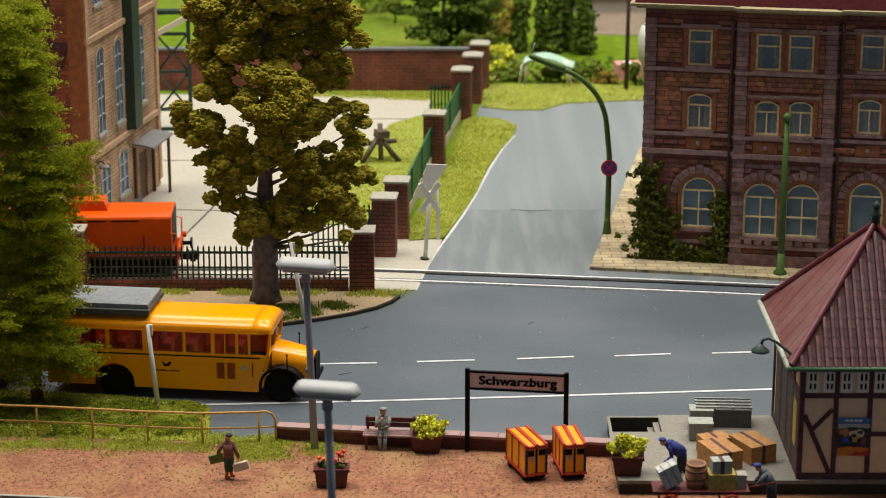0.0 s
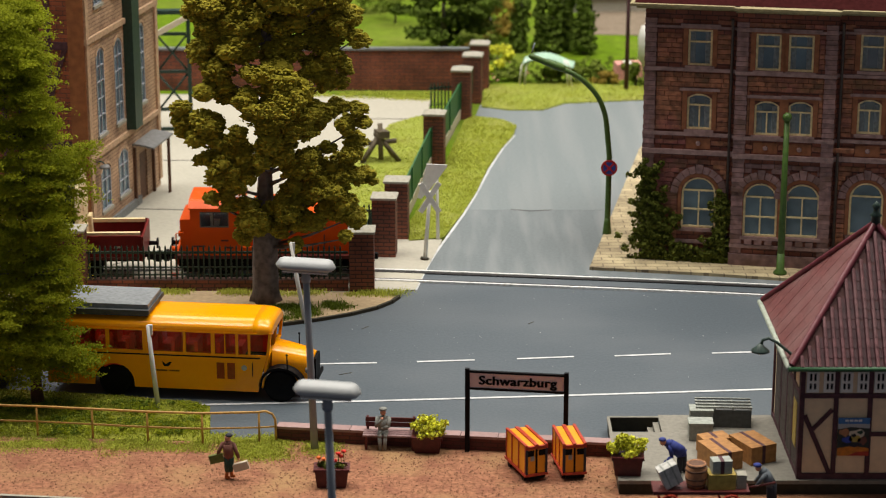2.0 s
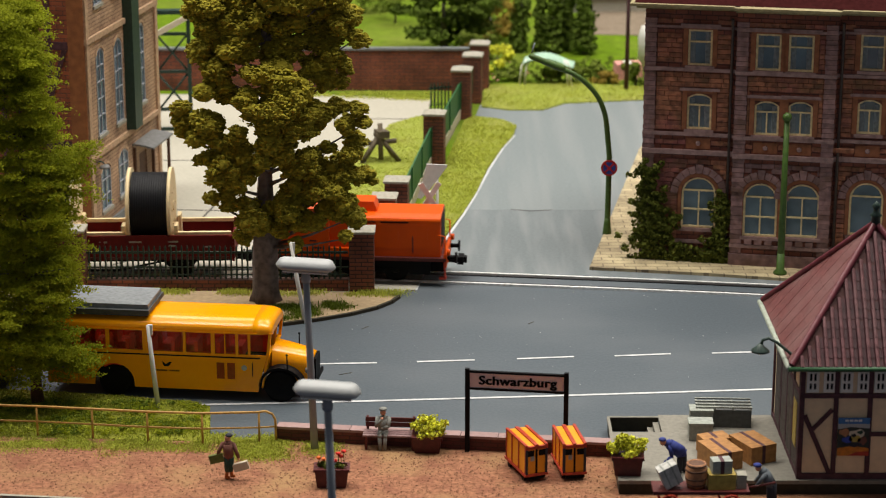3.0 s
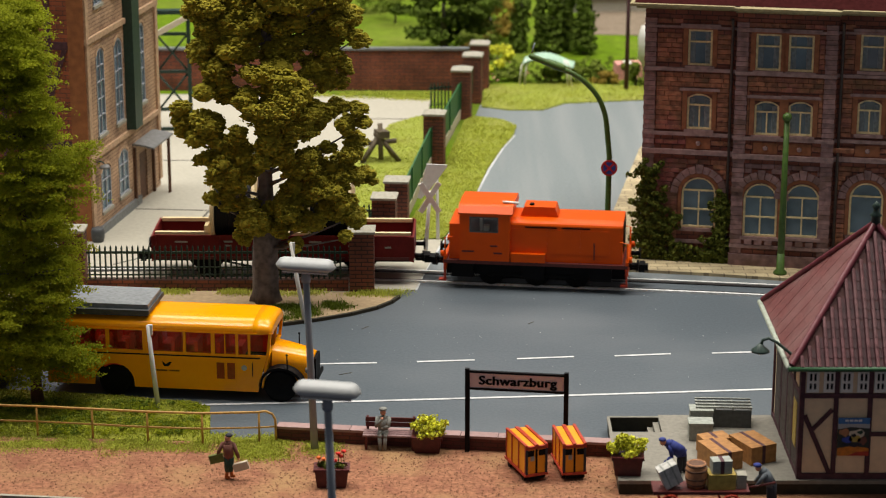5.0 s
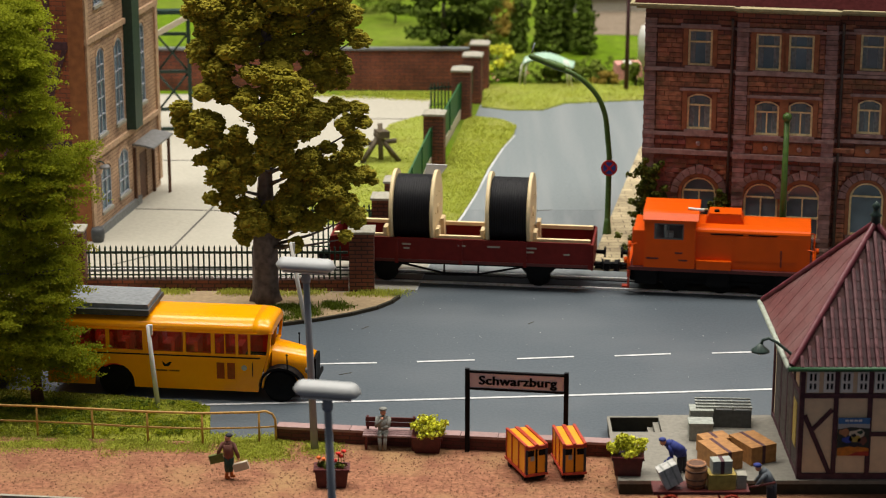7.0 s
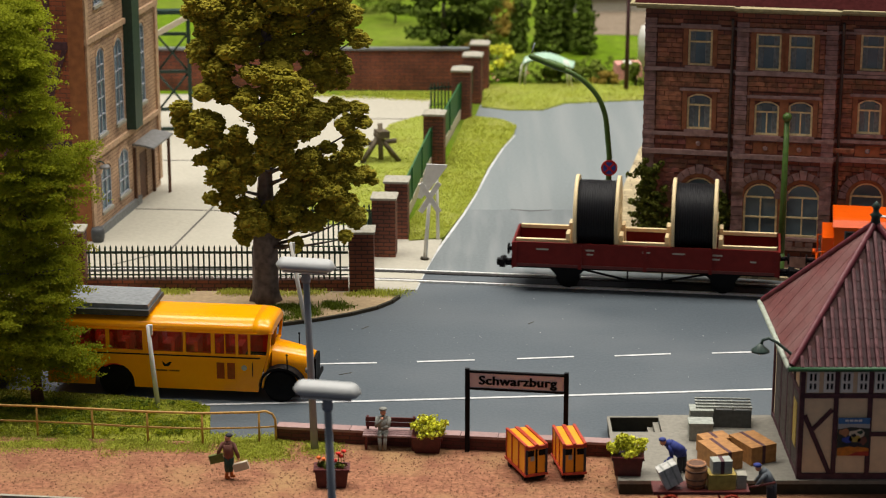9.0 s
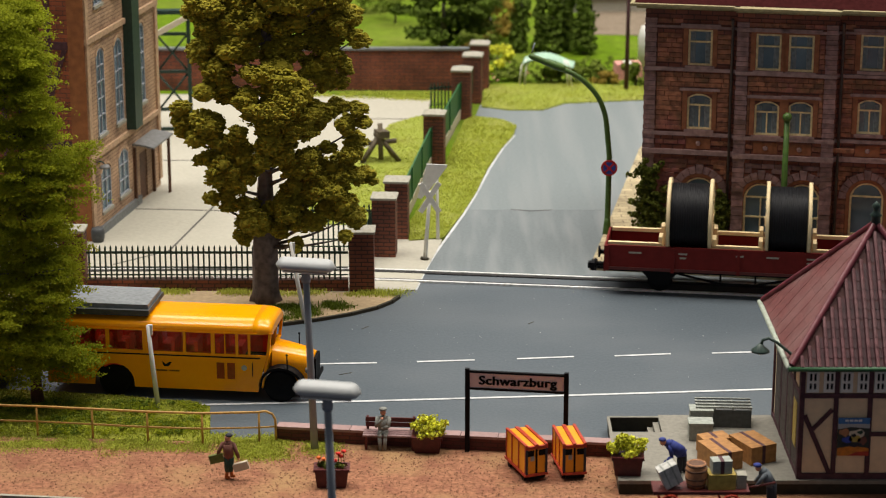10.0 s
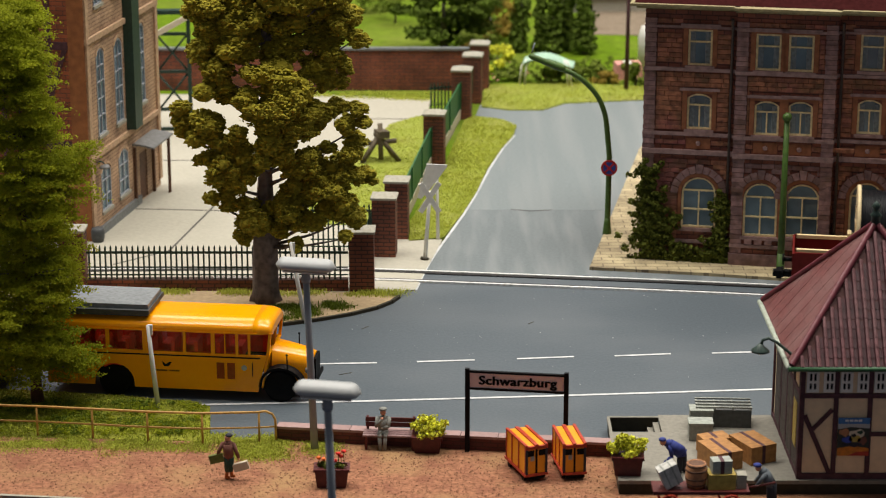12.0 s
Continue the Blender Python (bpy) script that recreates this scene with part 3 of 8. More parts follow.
def road_crumbs():
    rnd = random.Random(13)
    bm = bmesh.new()
    for _ in range(90):
        x, y = rnd.uniform(-4, 11), rnd.uniform(76, 90)
        r = rnd.uniform(0.012, 0.035)
        a = rnd.uniform(0, 3)
        v = [bm.verts.new((x + r * math.cos(a + k * 2.09), y + r * math.sin(a + k * 2.09), 0.003)) for k in range(3)]
        t = bm.verts.new((x, y, 0.003 + r))
        for k in range(3):
            bm.faces.new((v[k], v[(k + 1) % 3], t))
    tagged(part("road_crumbs", bm, "crumb", None, "tiny pale crumbs of grit on the asphalt"), category="grit", kind="stuff")
    for pts in (((3.1, 100.3), (4.05, 100.01), (4.97, 100.21)), ((-3.15, 83.04), (-2.9, 83.39)), ((3.33, 83.66), (3.54, 83.94)), ((-3.8, 77.81), (-3.35, 78.06))):
        bm = bmesh.new()
        tube(bm, [(p[0], p[1], 0.004) for p in pts], 0.022, 5)
        structure("crack", bm, "joint", "short dark crack in the asphalt", "crack")


road_crumbs()


def platform_edge():
    bm = bmesh.new()
    prism(bm, [(-40, 67.55), (-14.04, 66.4), (-11.31, 66.13), (-11.33, 66.22), (-14.07, 66.54), (-40, 67.75)], -0.5, 0.06)
    structure("platform_edge", bm, "cap", "pale worn stone edge of the platform", "kerb", 0.02)


platform_edge()
slab("track_bed", [(-80, -12), (80, -12), (80, 61.9), (60, 61.9), (-11.33, 66.22), (-14.06, 66.5), (-60, 68.4), (-80, 68.4)], -0.4, -0.04, "track_bed", "blue-black trackbed below the platform", "track")


def kerb_wall():
    a, b = Vector((-5.61, 71.29)), Vector((5.54, 69.76))
    rz = math.degrees(math.atan2(b.y - a.y, b.x - a.x))
    length = (b - a).length
    t = thing("low_wall", a.x, a.y, 0, rz, "low red brick wall with a smooth lilac coping beside the street", "wall")
    bm = bmesh.new()
    box(bm, 0, length, 0, 0.34, -0.1, 0.44)
    part("brickwork", bm, "kerb_brick", t, "", 0.01)
    n = 9
    for i in range(n):
        bm = bmesh.new()
        box(bm, i * length / n + 0.01, (i + 1) * length / n - 0.01, -0.05, 0.39, 0.44, 0.53)
        part("coping", bm, "coping", t, "lilac coping stone", 0.02)


kerb_wall()


# ---- walls, pillars and fences of the yard ----
def pillars():
    t = thing("gate_pillar", -3.3, 87.95, 0, 0, "square red brick gate pillar with a pale stone cap", "pillar", "yard fence pillars")
    bm = bmesh.new()
    box(bm, -0.5, 0.5, -0.5, 0.5, -0.1, 2.55)
    part("shaft", bm, "brick", t, "", 0.02)
    bm = bmesh.new()
    box(bm, -0.56, 0.56, -0.56, 0.56, 2.55, 2.64)
    v = [bm.verts.new(p) for p in ((-0.56, -0.56, 2.643), (0.56, -0.56, 2.643), (0.56, 0.56, 2.643), (-0.56, 0.56, 2.643), (-0.2, 0, 2.8), (0.2, 0, 2.8))]
    for f in ((0, 1, 5, 4), (1, 2, 5), (2, 3, 4, 5), (3, 0, 4), (3, 2, 1, 0)):
        bm.faces.new([v[i] for i in f])
    part("cap", bm, "cap", t, "pale stone cap")
    for x, y, rz in ((-15.05, 88.1, 0), (-2.5, 93.1, -4), (-2.02, 95.85, -4), (-0.42, 108.7, -6), (1.02, 119.0, -6), (1.66, 122.8, -6), (2.1, 126.0, -6)):
        copy_thing(t, pose(x * K, y * K, 0, 0, 0, rz))


pillars()


def yard_wall():
    t = thing("yard_wall", 0, 125.6, 0, 0, "long red brick boundary wall with a grey coping behind the yard", "wall")
    bm = bmesh.new()
    box(bm, -34, 1.5, 0, 0.35, -0.1, 2.28)
    part("brickwork", bm, "long_brick", t)
    for i in range(14):
        bm = bmesh.new()
        box(bm, -34 + i * 2.536 + 0.01, -34 + (i + 1) * 2.536 - 0.01, -0.07, 0.42, 2.28, 2.4)
        part("coping", bm, "roof_grey", t, "grey coping slab", 0.02)


yard_wall()


def iron_fence(name, x0, x1, y, z0, z1, pitch, rz=0, base=True, label="", px=0, py=0):
    t = thing(name, px, py, 0, rz, label, "fence", "yard fences")
    if base:
        bm = bmesh.new()
        box(bm, x0, x1, y - 0.2, y + 0.2, -0.05, z0 - 0.05)
        part("brick_base", bm, "brick", t, "low brick base", 0.01)
    for z, h in ((z0 + 0.1, 0.05), (z0 + 0.42, 0.05), (z1 - 0.38, 0.1)):
        bm = bmesh.new()
        box(bm, x0, x1, y - 0.03, y + 0.03, z, z + h)
        part("crossbar", bm, "green_iron", t)
    bm = bmesh.new()
    box(bm, -0.035, 0.035, -0.035, 0.035, z0 - 0.04, z1 - 0.1)
    v = [bm.verts.new(p) for p in ((-0.035, -0.035, z1 - 0.098), (0.035, -0.035, z1 - 0.098), (0.035, 0.035, z1 - 0.098), (-0.035, 0.035, z1 - 0.098), (0, 0, z1))]
    for f in ((0, 1, 4), (1, 2, 4), (2, 3, 4), (3, 0, 4)):
        bm.faces.new([v[i] for i in f])
    first = part("picket", bm, "green_iron", t)
    n = int((x1 - x0) / pitch)
    for i in range(n):
        ob = first if i == 0 else first.copy()
        if i:
            scene.collection.objects.link(ob)
        ob.location = ((x0 + pitch * (i + 0.5)) * K, (y - 0.05) * K, 0)
    return t


iron_fence("iron_fence", -14.5, -3.86, 88.0, 0.55, 1.95, 0.222, label="dark green iron picket fence on a low brick base")
iron_fence("iron_gate", -2.7, 0, 0, 0.15, 2.2, 0.22, 0, False, "dark green iron gate leaf standing open along the track", -3.0, 93.4)
iron_fence("iron_gate", -1.7, 0, 0, 0.15, 2.1, 0.22, 86, False, "dark green iron gate leaf standing open beside a pillar", -3.08, 93.1)
iron_fence("iron_gate", 0, 1.3, 0, 0.1, 1.8, 0.2, 20, False, "green iron gate leaf standing open in the yard", -0.75, 119.3)


def panel_fence():
    for (xa, ya), (xb, yb) in (((-1.9, 96.4), (-0.62, 108.2)), ((-0.3, 109.2), (0.9, 118.5)), ((1.15, 119.5), (1.55, 122.3))):
        rz = math.degrees(math.atan2(yb - ya, xb - xa))
        ln = math.hypot(xb - xa, yb - ya)
        t = thing("panel_fence", xa, ya, 0, rz, "green sheet fence panel on a cream base board", "fence", "yard fences")
        bm = bmesh.new()
        box(bm, 0, ln, -0.06, 0.06, 0.0, 0.5)
        part("base_board", bm, "cream", t, "cream base board", 0.01)
        n = max(1, round(ln / 4))
        for i in range(n):
            bm = bmesh.new()
            box(bm, i * ln / n + 0.02, (i + 1) * ln / n - 0.02, -0.035, 0.035, 0.52, 1.95)
            part("panel", bm, "green_paint", t, "", 0.01)
        for i in range(n + 1):
            bm = bmesh.new()
            box(bm, i * ln / n - 0.05, i * ln / n + 0.05, -0.09, -0.04, 0.5, 2.0)
            part("post", bm, "green_paint", t)


panel_fence()


# ---- buildings ----
def arch_points(u0, u1, z_spring, rise, n=10):
    """Points of an arch from the right springing to the left one."""
    c, w = (u0 + u1) / 2, (u1 - u0) / 2
    r = (w * w + rise * rise) / (2 * rise)
    zc = z_spring + rise - r
    a = math.asin(min(1, w / r))
    if rise >= w:
        a = math.pi / 2
    return [(c + r * math.sin(a - 2 * a * k / n), zc + r * math.cos(a - 2 * a * k / n)) for k in range(n + 1)]


def facade(bm, u0, u1, z0, z1, holes, depth, m):
    """A wall face with openings that go in by depth. holes: u0, u1, z0, z1, rise of the arch."""
    us = sorted({u0, u1, *[h[0] for h in holes], *[h[1] for h in holes]})
    zs = sorted({z0, z1, *[h[2] for h in holes], *[h[3] for h in holes]})

    def quad(*ps):
        bm.faces.new([bm.verts.new(m @ Vector(p)) for p in ps])
    for ua, ub in zip(us, us[1:]):
        for za, zb in zip(zs, zs[1:]):
            uc, zc = (ua + ub) / 2, (za + zb) / 2
            if not any(h[0] < uc < h[1] and h[2] < zc < h[3] for h in holes):
                quad((ua, 0, za), (ub, 0, za), (ub, 0, zb), (ua, 0, zb))
    for a, b, c, d, rise in holes:
        quad((a, 0, c), (a, depth, c), (b, depth, c), (b, 0, c))
        top = arch_points(a, b, d - rise, rise) if rise else [(b, d), (a, d)]
        quad((b, 0, c), (b, depth, c), (b, depth, d - rise), (b, 0, d - rise))
        quad((a, 0, d - rise), (a, depth, d - rise), (a, depth, c), (a, 0, c))
        for (p, q), (r, s) in zip(top, top[1:]):
            quad((p, 0, q), (p, depth, q), (r, depth, s), (r, 0, s))
        if rise:
            h = len(top) // 2
            for k in range(h):
                quad((b, 0, d), (top[k + 1][0], 0, top[k + 1][1]), (top[k][0], 0, top[k][1]))
            quad((b, 0, d), ((a + b) / 2, 0, d), (top[h][0], 0, top[h][1] - 1e-4))
            for k in range(h, len(top) - 1):
                quad((a, 0, d), (top[k + 1][0], 0, top[k + 1][1]), (top[k][0], 0, top[k][1]))


def frame_bars(u0, u1, z0, z1, rise, w, y0, y1, bars_u, bars_z, m, stop=False):
    """A window frame with its glazing bars."""
    bm = bmesh.new()
    box(bm, u0, u0 + w, y0, y1, z0, z1 - rise, m)
    box(bm, u1 - w, u1, y0, y1, z0, z1 - rise, m)
    box(bm, u0 + w, u1 - w, y0, y1, z0, z0 + w, m)
    if rise:
        top = arch_points(u0, u1, z1 - rise, rise)
        c = (u0 + u1) / 2
        k = (u1 - u0 - 2 * w) / (u1 - u0)
        inner = [(c + (p[0] - c) * k, z1 - rise + max(0.0, (p[1] - z1 + rise) - w * (0.3 + 0.7 * (1 - abs(p[0] - c) / (c - u0))))) for p in top]
        for i in range(len(top) - 1):
            ps = [top[i], top[i + 1], inner[i + 1], inner[i]]
            vs = [bm.verts.new(m @ Vector((p[0], y, p[1]))) for y in (y0, y1) for p in ps]
            bm.faces.new(vs[:4])
            bm.faces.new(vs[7:3:-1])
            for j in range(4):
                bm.faces.new((vs[j], vs[(j + 1) % 4], vs[4 + (j + 1) % 4], vs[4 + j]))
    else:
        box(bm, u0 + w, u1 - w, y0, y1, z1 - w, z1, m)
    for f in bars_u:
        c = u0 + (u1 - u0) * f
        box(bm, c - w * 0.35, c + w * 0.35, y0 + 0.01, y1 - 0.01, z0 + w, z0 + (z1 - z0) * max(bars_z) if stop else z1 - (w if not rise else w * 1.2), m)
    for f in bars_z:
        c = z0 + (z1 - z0) * f
        box(bm, u0 + w, u1 - w, y0 + 0.005, y1 - 0.015, c - w * 0.4, c + w * 0.4, m)
    return bm


def add_window(t, u0, u1, z0, z1, rise, m, frame_m, depth, bars_u, bars_z, w=0.09, curtain=False, sill=None, stop=False):
    win = part("window", frame_bars(u0, u1, z0, z1, rise, w, depth - 0.13, depth - 0.04, bars_u, bars_z, m, stop), frame_m, t)
    bm = bmesh.new()
    outline = [(u0, z0), (u1, z0)] + (arch_points(u0, u1, z1 - rise, rise) if rise else [(u1, z1), (u0, z1)])
    prism(bm, outline, depth - 0.06, depth - 0.03, m @ UPRIGHT)
    part("pane", bm, "pane", win, "bluish window glass")
    if curtain:
        for a, b in ((u0 + w, u0 + (u1 - u0) * 0.3), (u1 - (u1 - u0) * 0.3, u1 - w)):
            bm = bmesh.new()
            n = 8
            fold = [(a + (b - a) * i / n, depth - (0.083 if i % 2 else 0.068)) for i in range(n + 1)]
            prism(bm, fold + [(b, depth - 0.061), (a, depth - 0.061)], z0 + w, z1 - rise - 0.02, m)
            part("curtain", bm, "curtain", win, "pale folded curtain")
    if sill:
        bm = bmesh.new()
        box(bm, u0 - 0.1, u1 + 0.1, -0.1, 0.06, z0 - 0.14, z0 - 0.004, m)
        part("sill", bm, sill, win, "", 0.02)
    return win


def brick_building():
    t = thing("brick_building", 8.39, 92.32, 0, -11.31, "three-storey dark red sandstone building with arched windows and ivy", "building")
    wings = ((0.0, 3.8, 0.0), (3.8, 7.92, -0.28), (7.92, 13.0, 0.0))
    holes = {0: [(1.79, 2.79, 8.54, 10.05, 0), (1.82, 2.84, 5.83, 7.35, 0.2), (1.70, 3.15, 1.56, 3.76, 0.7)],
             1: [(4.59, 5.62, 8.5, 10.03, 0), (5.92, 6.95, 8.5, 10.03, 0), (4.63, 5.64, 5.77, 7.22, 0.2), (6.02, 7.01, 5.8, 7.25, 0.2), (4.32, 5.73, 1.4, 3.70, 0.68), (6.03, 7.47, 1.45, 3.75, 0.68)],
             2: [(8.81, 9.80, 8.6, 10.1, 0), (8.81, 9.78, 5.95, 7.4, 0.2), (8.67, 10.06, 1.6, 3.87, 0.7), (11.3, 12.3, 8.6, 10.1, 0), (11.3, 12.3, 5.95, 7.4, 0.2)]}
    for k, (u0, u1, y) in enumerate(wings):
        m = pose(0, y, 0)
        bm = bmesh.new()
        facade(bm, u0, u1, 0.0, 10.93, holes[k], 0.16, m)
        if y:
            for u in (u0, u1):
                v = [bm.verts.new(p) for p in ((u, y, 0), (u, 0.3, 0), (u, 0.3, 10.93), (u, y, 10.93))]
                bm.faces.new(v)
        part("wall", bm, "stone_block", t)
        for h in holes[k]:
            arched = h[4] > 0.5
            add_window(t, *h, m, "window_frame", 0.16, (0.5,) if h[4] and h[0] != 8.67 else (), (0.74,) if h[0] == 8.67 else (0.366, 0.74) if arched else ((0.68,) if h[4] else (0.66,)), 0.085, curtain=not arched, sill="string_stone", stop=bool(h[4]))
            if not arched:
                bm = bmesh.new()
                for ua, ub, za, zb in ((h[0] - 0.2, h[0] - 0.004, h[2] - 0.002, h[3] + 0.11), (h[1] + 0.004, h[1] + 0.2, h[2] - 0.002, h[3] + 0.11), (h[0] - 0.003, h[1] + 0.003, h[3] + 0.003, h[3] + 0.11)):
                    box(bm, ua, ub, -0.05, -0.0015, za, zb, m)
                part("window_surround", bm, "surround", t, "rust-red rendered surround")
                bm = bmesh.new()
                box(bm, h[0] - 0.32, h[1] + 0.32, -0.09, -0.002, h[3] + 0.12, h[3] + 0.24, m)
                part("hood_mould", bm, "string_stone", t, "", 0.02)
            else:
                c, r, zc = (h[0] + h[1]) / 2, (h[1] - h[0]) / 2, h[3] - h[4]
                bm = bmesh.new()
                for i in range(14):
                    a0, a1 = math.pi * i / 14, math.pi * (i + 1) / 14
                    prism(bm, [(c + rr * math.cos(a), zc + rr * math.sin(a)) for rr, a in ((r + 0.02, a0), (r + 0.15, a0), (r + 0.15, a1), (r + 0.02, a1))], -0.04, -0.001, m @ UPRIGHT)
                for s in (-1, 1):
                    ua = c + s * (r + 0.085)
                    box(bm, ua - 0.065, ua + 0.065, -0.04, -0.001, h[2], zc - 0.002, m)
                part("window_surround", bm, "surround", t, "rust-red rendered surround")
                for i in range(11):
                    a0, a1 = math.pi * i / 11 + 0.016, math.pi * (i + 1) / 11 - 0.016
                    top = r + (0.56 if i == 5 else 0.47)
                    bm = bmesh.new()
                    prism(bm, [(c + rr * math.cos(a), zc + rr * math.sin(a)) for rr, a in ((r + 0.17, a0), (top, a0), (top, a1), (r + 0.17, a1))], -0.075 - (0.03 if i == 5 else 0.0), -0.001, m @ UPRIGHT)
                    part("arch_stone", bm, "quoin", t, "", 0.02)
        for z, h, out in ((8.3, 0.14, 0.12), (5.55, 0.14, 0.1), (4.75, 0.2, 0.14), (0.9, 0.14, 0.1), (10.1, 0.1, 0.07)):
            bm = bmesh.new()
            box(bm, u0 - 0.02, u1 + 0.02, -out, -0.003, z, z + h, m)
            part("string_course", bm, "string_stone", t, "", 0.03)
        bm = bmesh.new()
        box(bm, u0 - (0.35 if k == 0 else 0.06), u1 + 0.06, -0.38, 0.3, 10.93, 11.05, m)
        box(bm, u0 - (0.6 if k == 0 else 0.1), u1 + 0.1, -0.64, 0.3, 11.052, 11.16, m)
        part("cornice", bm, "eave", t, "weathered yellowish eaves cornice", 0.02)
        bm = bmesh.new()
        box(bm, u0 - 0.03, u1 + 0.03, -0.12, -0.002, 0.0, 0.62, m)
        part("plinth", bm, "quoin", t, "", 0.03)
    bm = bmesh.new()
    box(bm, 0.0, 0.3, 0.002, 10, 0, 10.93)
    box(bm, 0.3, 13, 9.7, 10, 0, 10.93)
    part("side_wall", bm, "stone_block", t)
    bm = bmesh.new()
    v = [bm.verts.new(p) for p in ((-0.45, -0.45, 11.17), (13.3, -0.45, 11.17), (13.3, 10.3, 11.17), (-0.45, 10.3, 11.17), (3.5, 3.6, 14.5), (10, 3.6, 14.5))]
    for f in ((0, 1, 5, 4), (1, 2, 5), (2, 3, 4, 5), (3, 0, 4), (3, 2, 1, 0)):
        bm.faces.new([v[i] for i in f])
    part("roof", bm, "dark_roof", t, "dark red tiled hipped roof")
    for u in (3.62, 8.1):
        bm = bmesh.new()
        tube(bm, [(u, -0.42, 10.62), (u, -0.36, 10.4), (u, -0.12, 10.05), (u, -0.12, 0.3)], 0.06, 8)
        part("downpipe", bm, "pipe", t, "weathered grey-brown rain pipe")
    rnd = random.Random(5)
    for u, y in ((0.24, 0.0), (4.05, -0.28), (7.66, -0.28)):
        for i in range(48):
            z = 0.66 + i * 0.205
            wide = 0.5 if i % 2 else 0.46
            bm = bmesh.new()
            box(bm, u - wide / 2, u + wide / 2, y - 0.06 - rnd.uniform(0, 0.02), y - 0.001, z, z + 0.19)
            part("quoin", bm, "quoin", t, "", 0.02)
    # bosses under the middle windows and panels under the arched ones
    for u, y in ((2.33, 0.0), (5.13, -0.28), (6.52, -0.28), (9.3, 0.0)):
        bm = bmesh.new()
        box(bm, u - 0.5, u + 0.5, y - 0.04, y - 0.002, 5.0, 5.46)
        panel = part("parapet_panel", bm, "surround", t, "", 0.02)
        bm = bmesh.new()
        tube(bm, [(u, y - 0.041, 5.23), (u, y - 0.09, 5.23)], [0.11, 0.07], 10)
        part("boss", bm, "string_stone", panel)
    for u0 in (4.42, 6.12):
        for i in range(3):
            bm = bmesh.new()
            box(bm, u0 + i * 0.42, u0 + i * 0.42 + 0.3, -0.4, -0.284, 1.06, 1.27)
            part("panel_block", bm, "quoin", t, "", 0.03)
    return t


BRICK_BUILDING = brick_building()


def works_building():
    t = thing("works_building", -15.33, 95.05, 0, -10.76, "tall tan brick works building with a half-timbered red brick gable side", "building")
    m = pose(0, 0, 0, 0, 0, 90)
    holes = [(1.31, 2.31, 4.44, 8.25, 0.3), (3.72, 4.75, 4.42, 8.22, 0.3), (7.0, 7.9, 4.6, 8.3, 0.3), (1.36, 2.6, 0.98, 2.98, 0.28), (3.77, 5.05, 1.03, 3.08, 0.28), (1.31, 2.31, 10.2, 13.2, 0.3), (3.72, 4.75, 10.2, 13.2, 0.3), (6.7, 7.8, 0.05, 2.3, 0)]
    bm = bmesh.new()
    facade(bm, 0, 9.75, 0, 15, holes, 0.1, m)
    part("wall", bm, "tan_brick", t)
    for h in holes[:-1]:
        tall = h[3] - h[2] > 2.5
        add_window(t, *h, m, "works_frame", 0.1, (0.5,), (0.22, 0.42, 0.62, 0.8) if tall else (0.33, 0.68), 0.055, sill="cap")
        bm = bmesh.new()
        c = (h[0] + h[1]) / 2
        top = arch_points(h[0] - 0.12, h[1] + 0.12, h[3] - h[4] + 0.05, h[4] + 0.12)
        prism(bm, top + arch_points(h[0] - 0.02, h[1] + 0.02, h[3] - h[4] + 0.05, h[4])[::-1], -0.06, -0.002, m @ UPRIGHT)
        part("brick_arch", bm, "tan_trim", t)
    bm = bmesh.new()
    box(bm, 6.7, 7.8, 0.06, 0.1, 0.05, 2.3, m)
    part("door", bm, "timber_brown", t, "brown wooden door under the canopy")
    for z, h, out in ((3.58, 0.22, 0.12), (8.75, 0.24, 0.14)):
        bm = bmesh.new()
        box(bm, -0.06, 9.8, -out, -0.002, z, z + h, m)
        part("string_course", bm, "tan_trim", t, "", 0.03)
    bm = bmesh.new()
    box(bm, -0.1, 6.5, -0.14, -0.002, -0.1, 0.4, m)
    part("plinth", bm, "roof_grey", t, "grey plinth", 0.03)
    for u in (0.0, 9.45):
        bm = bmesh.new()
        box(bm, u, u + 0.35, -0.1, -0.003, 0.4, 15, m)
        part("pilaster", bm, "tan_trim", t)
    bm = bmesh.new()
    box(bm, 5.1, 6.1, -0.45, -0.004, 3.85, 15, m)
    part("duct", bm, "duct_green", t, "dark green boxed vertical duct", 0.04)
    bm = bmesh.new()
    n = 8
    prof = [(0.0, 3.0)] + [(1.02 * k / n, 3.0 - 0.14 * (k / n) ** 2.2) for k in range(1, n + 1)]
    lower = [(a, b - 0.08) for a, b in prof[::-1]]
    prism(bm, prof + lower, 5.75, 8.7, Matrix(((1, 0, 0, 0), (0, 0, 1, 0), (0, 1, 0, 0), (0, 0, 0, 1))))
    part("canopy", bm, "canopy_grey", t, "curved grey sheet canopy over the door")
    for x, y in ((0.08, 5.85), (0.85, 8.5), (0.08, 8.55)):
        bm = bmesh.new()
        box(bm, x - 0.06, x + 0.06, y - 0.06, y + 0.06, 0, 2.8)
        part("porch_post", bm, "timber_brown", t, "", 0.02)
    bm = bmesh.new()
    tube(bm, [(0.0, 0.9, 3.35), (0.2, 0.9, 3.42), (0.36, 0.9, 3.3)], 0.035, 6)
    lamp = part("wall_lamp", bm, "finial", t, "small dark wall lamp")
    bm = bmesh.new()
    lathe(bm, [(0.26, 0.0), (0.2, 0.1), (0.06, 0.16)], 14, pose(0.36, 0.9, 3.12))
    part("shade", bm, "canopy_grey", lamp)
    # red brick gable side with timber frame
    bm = bmesh.new()
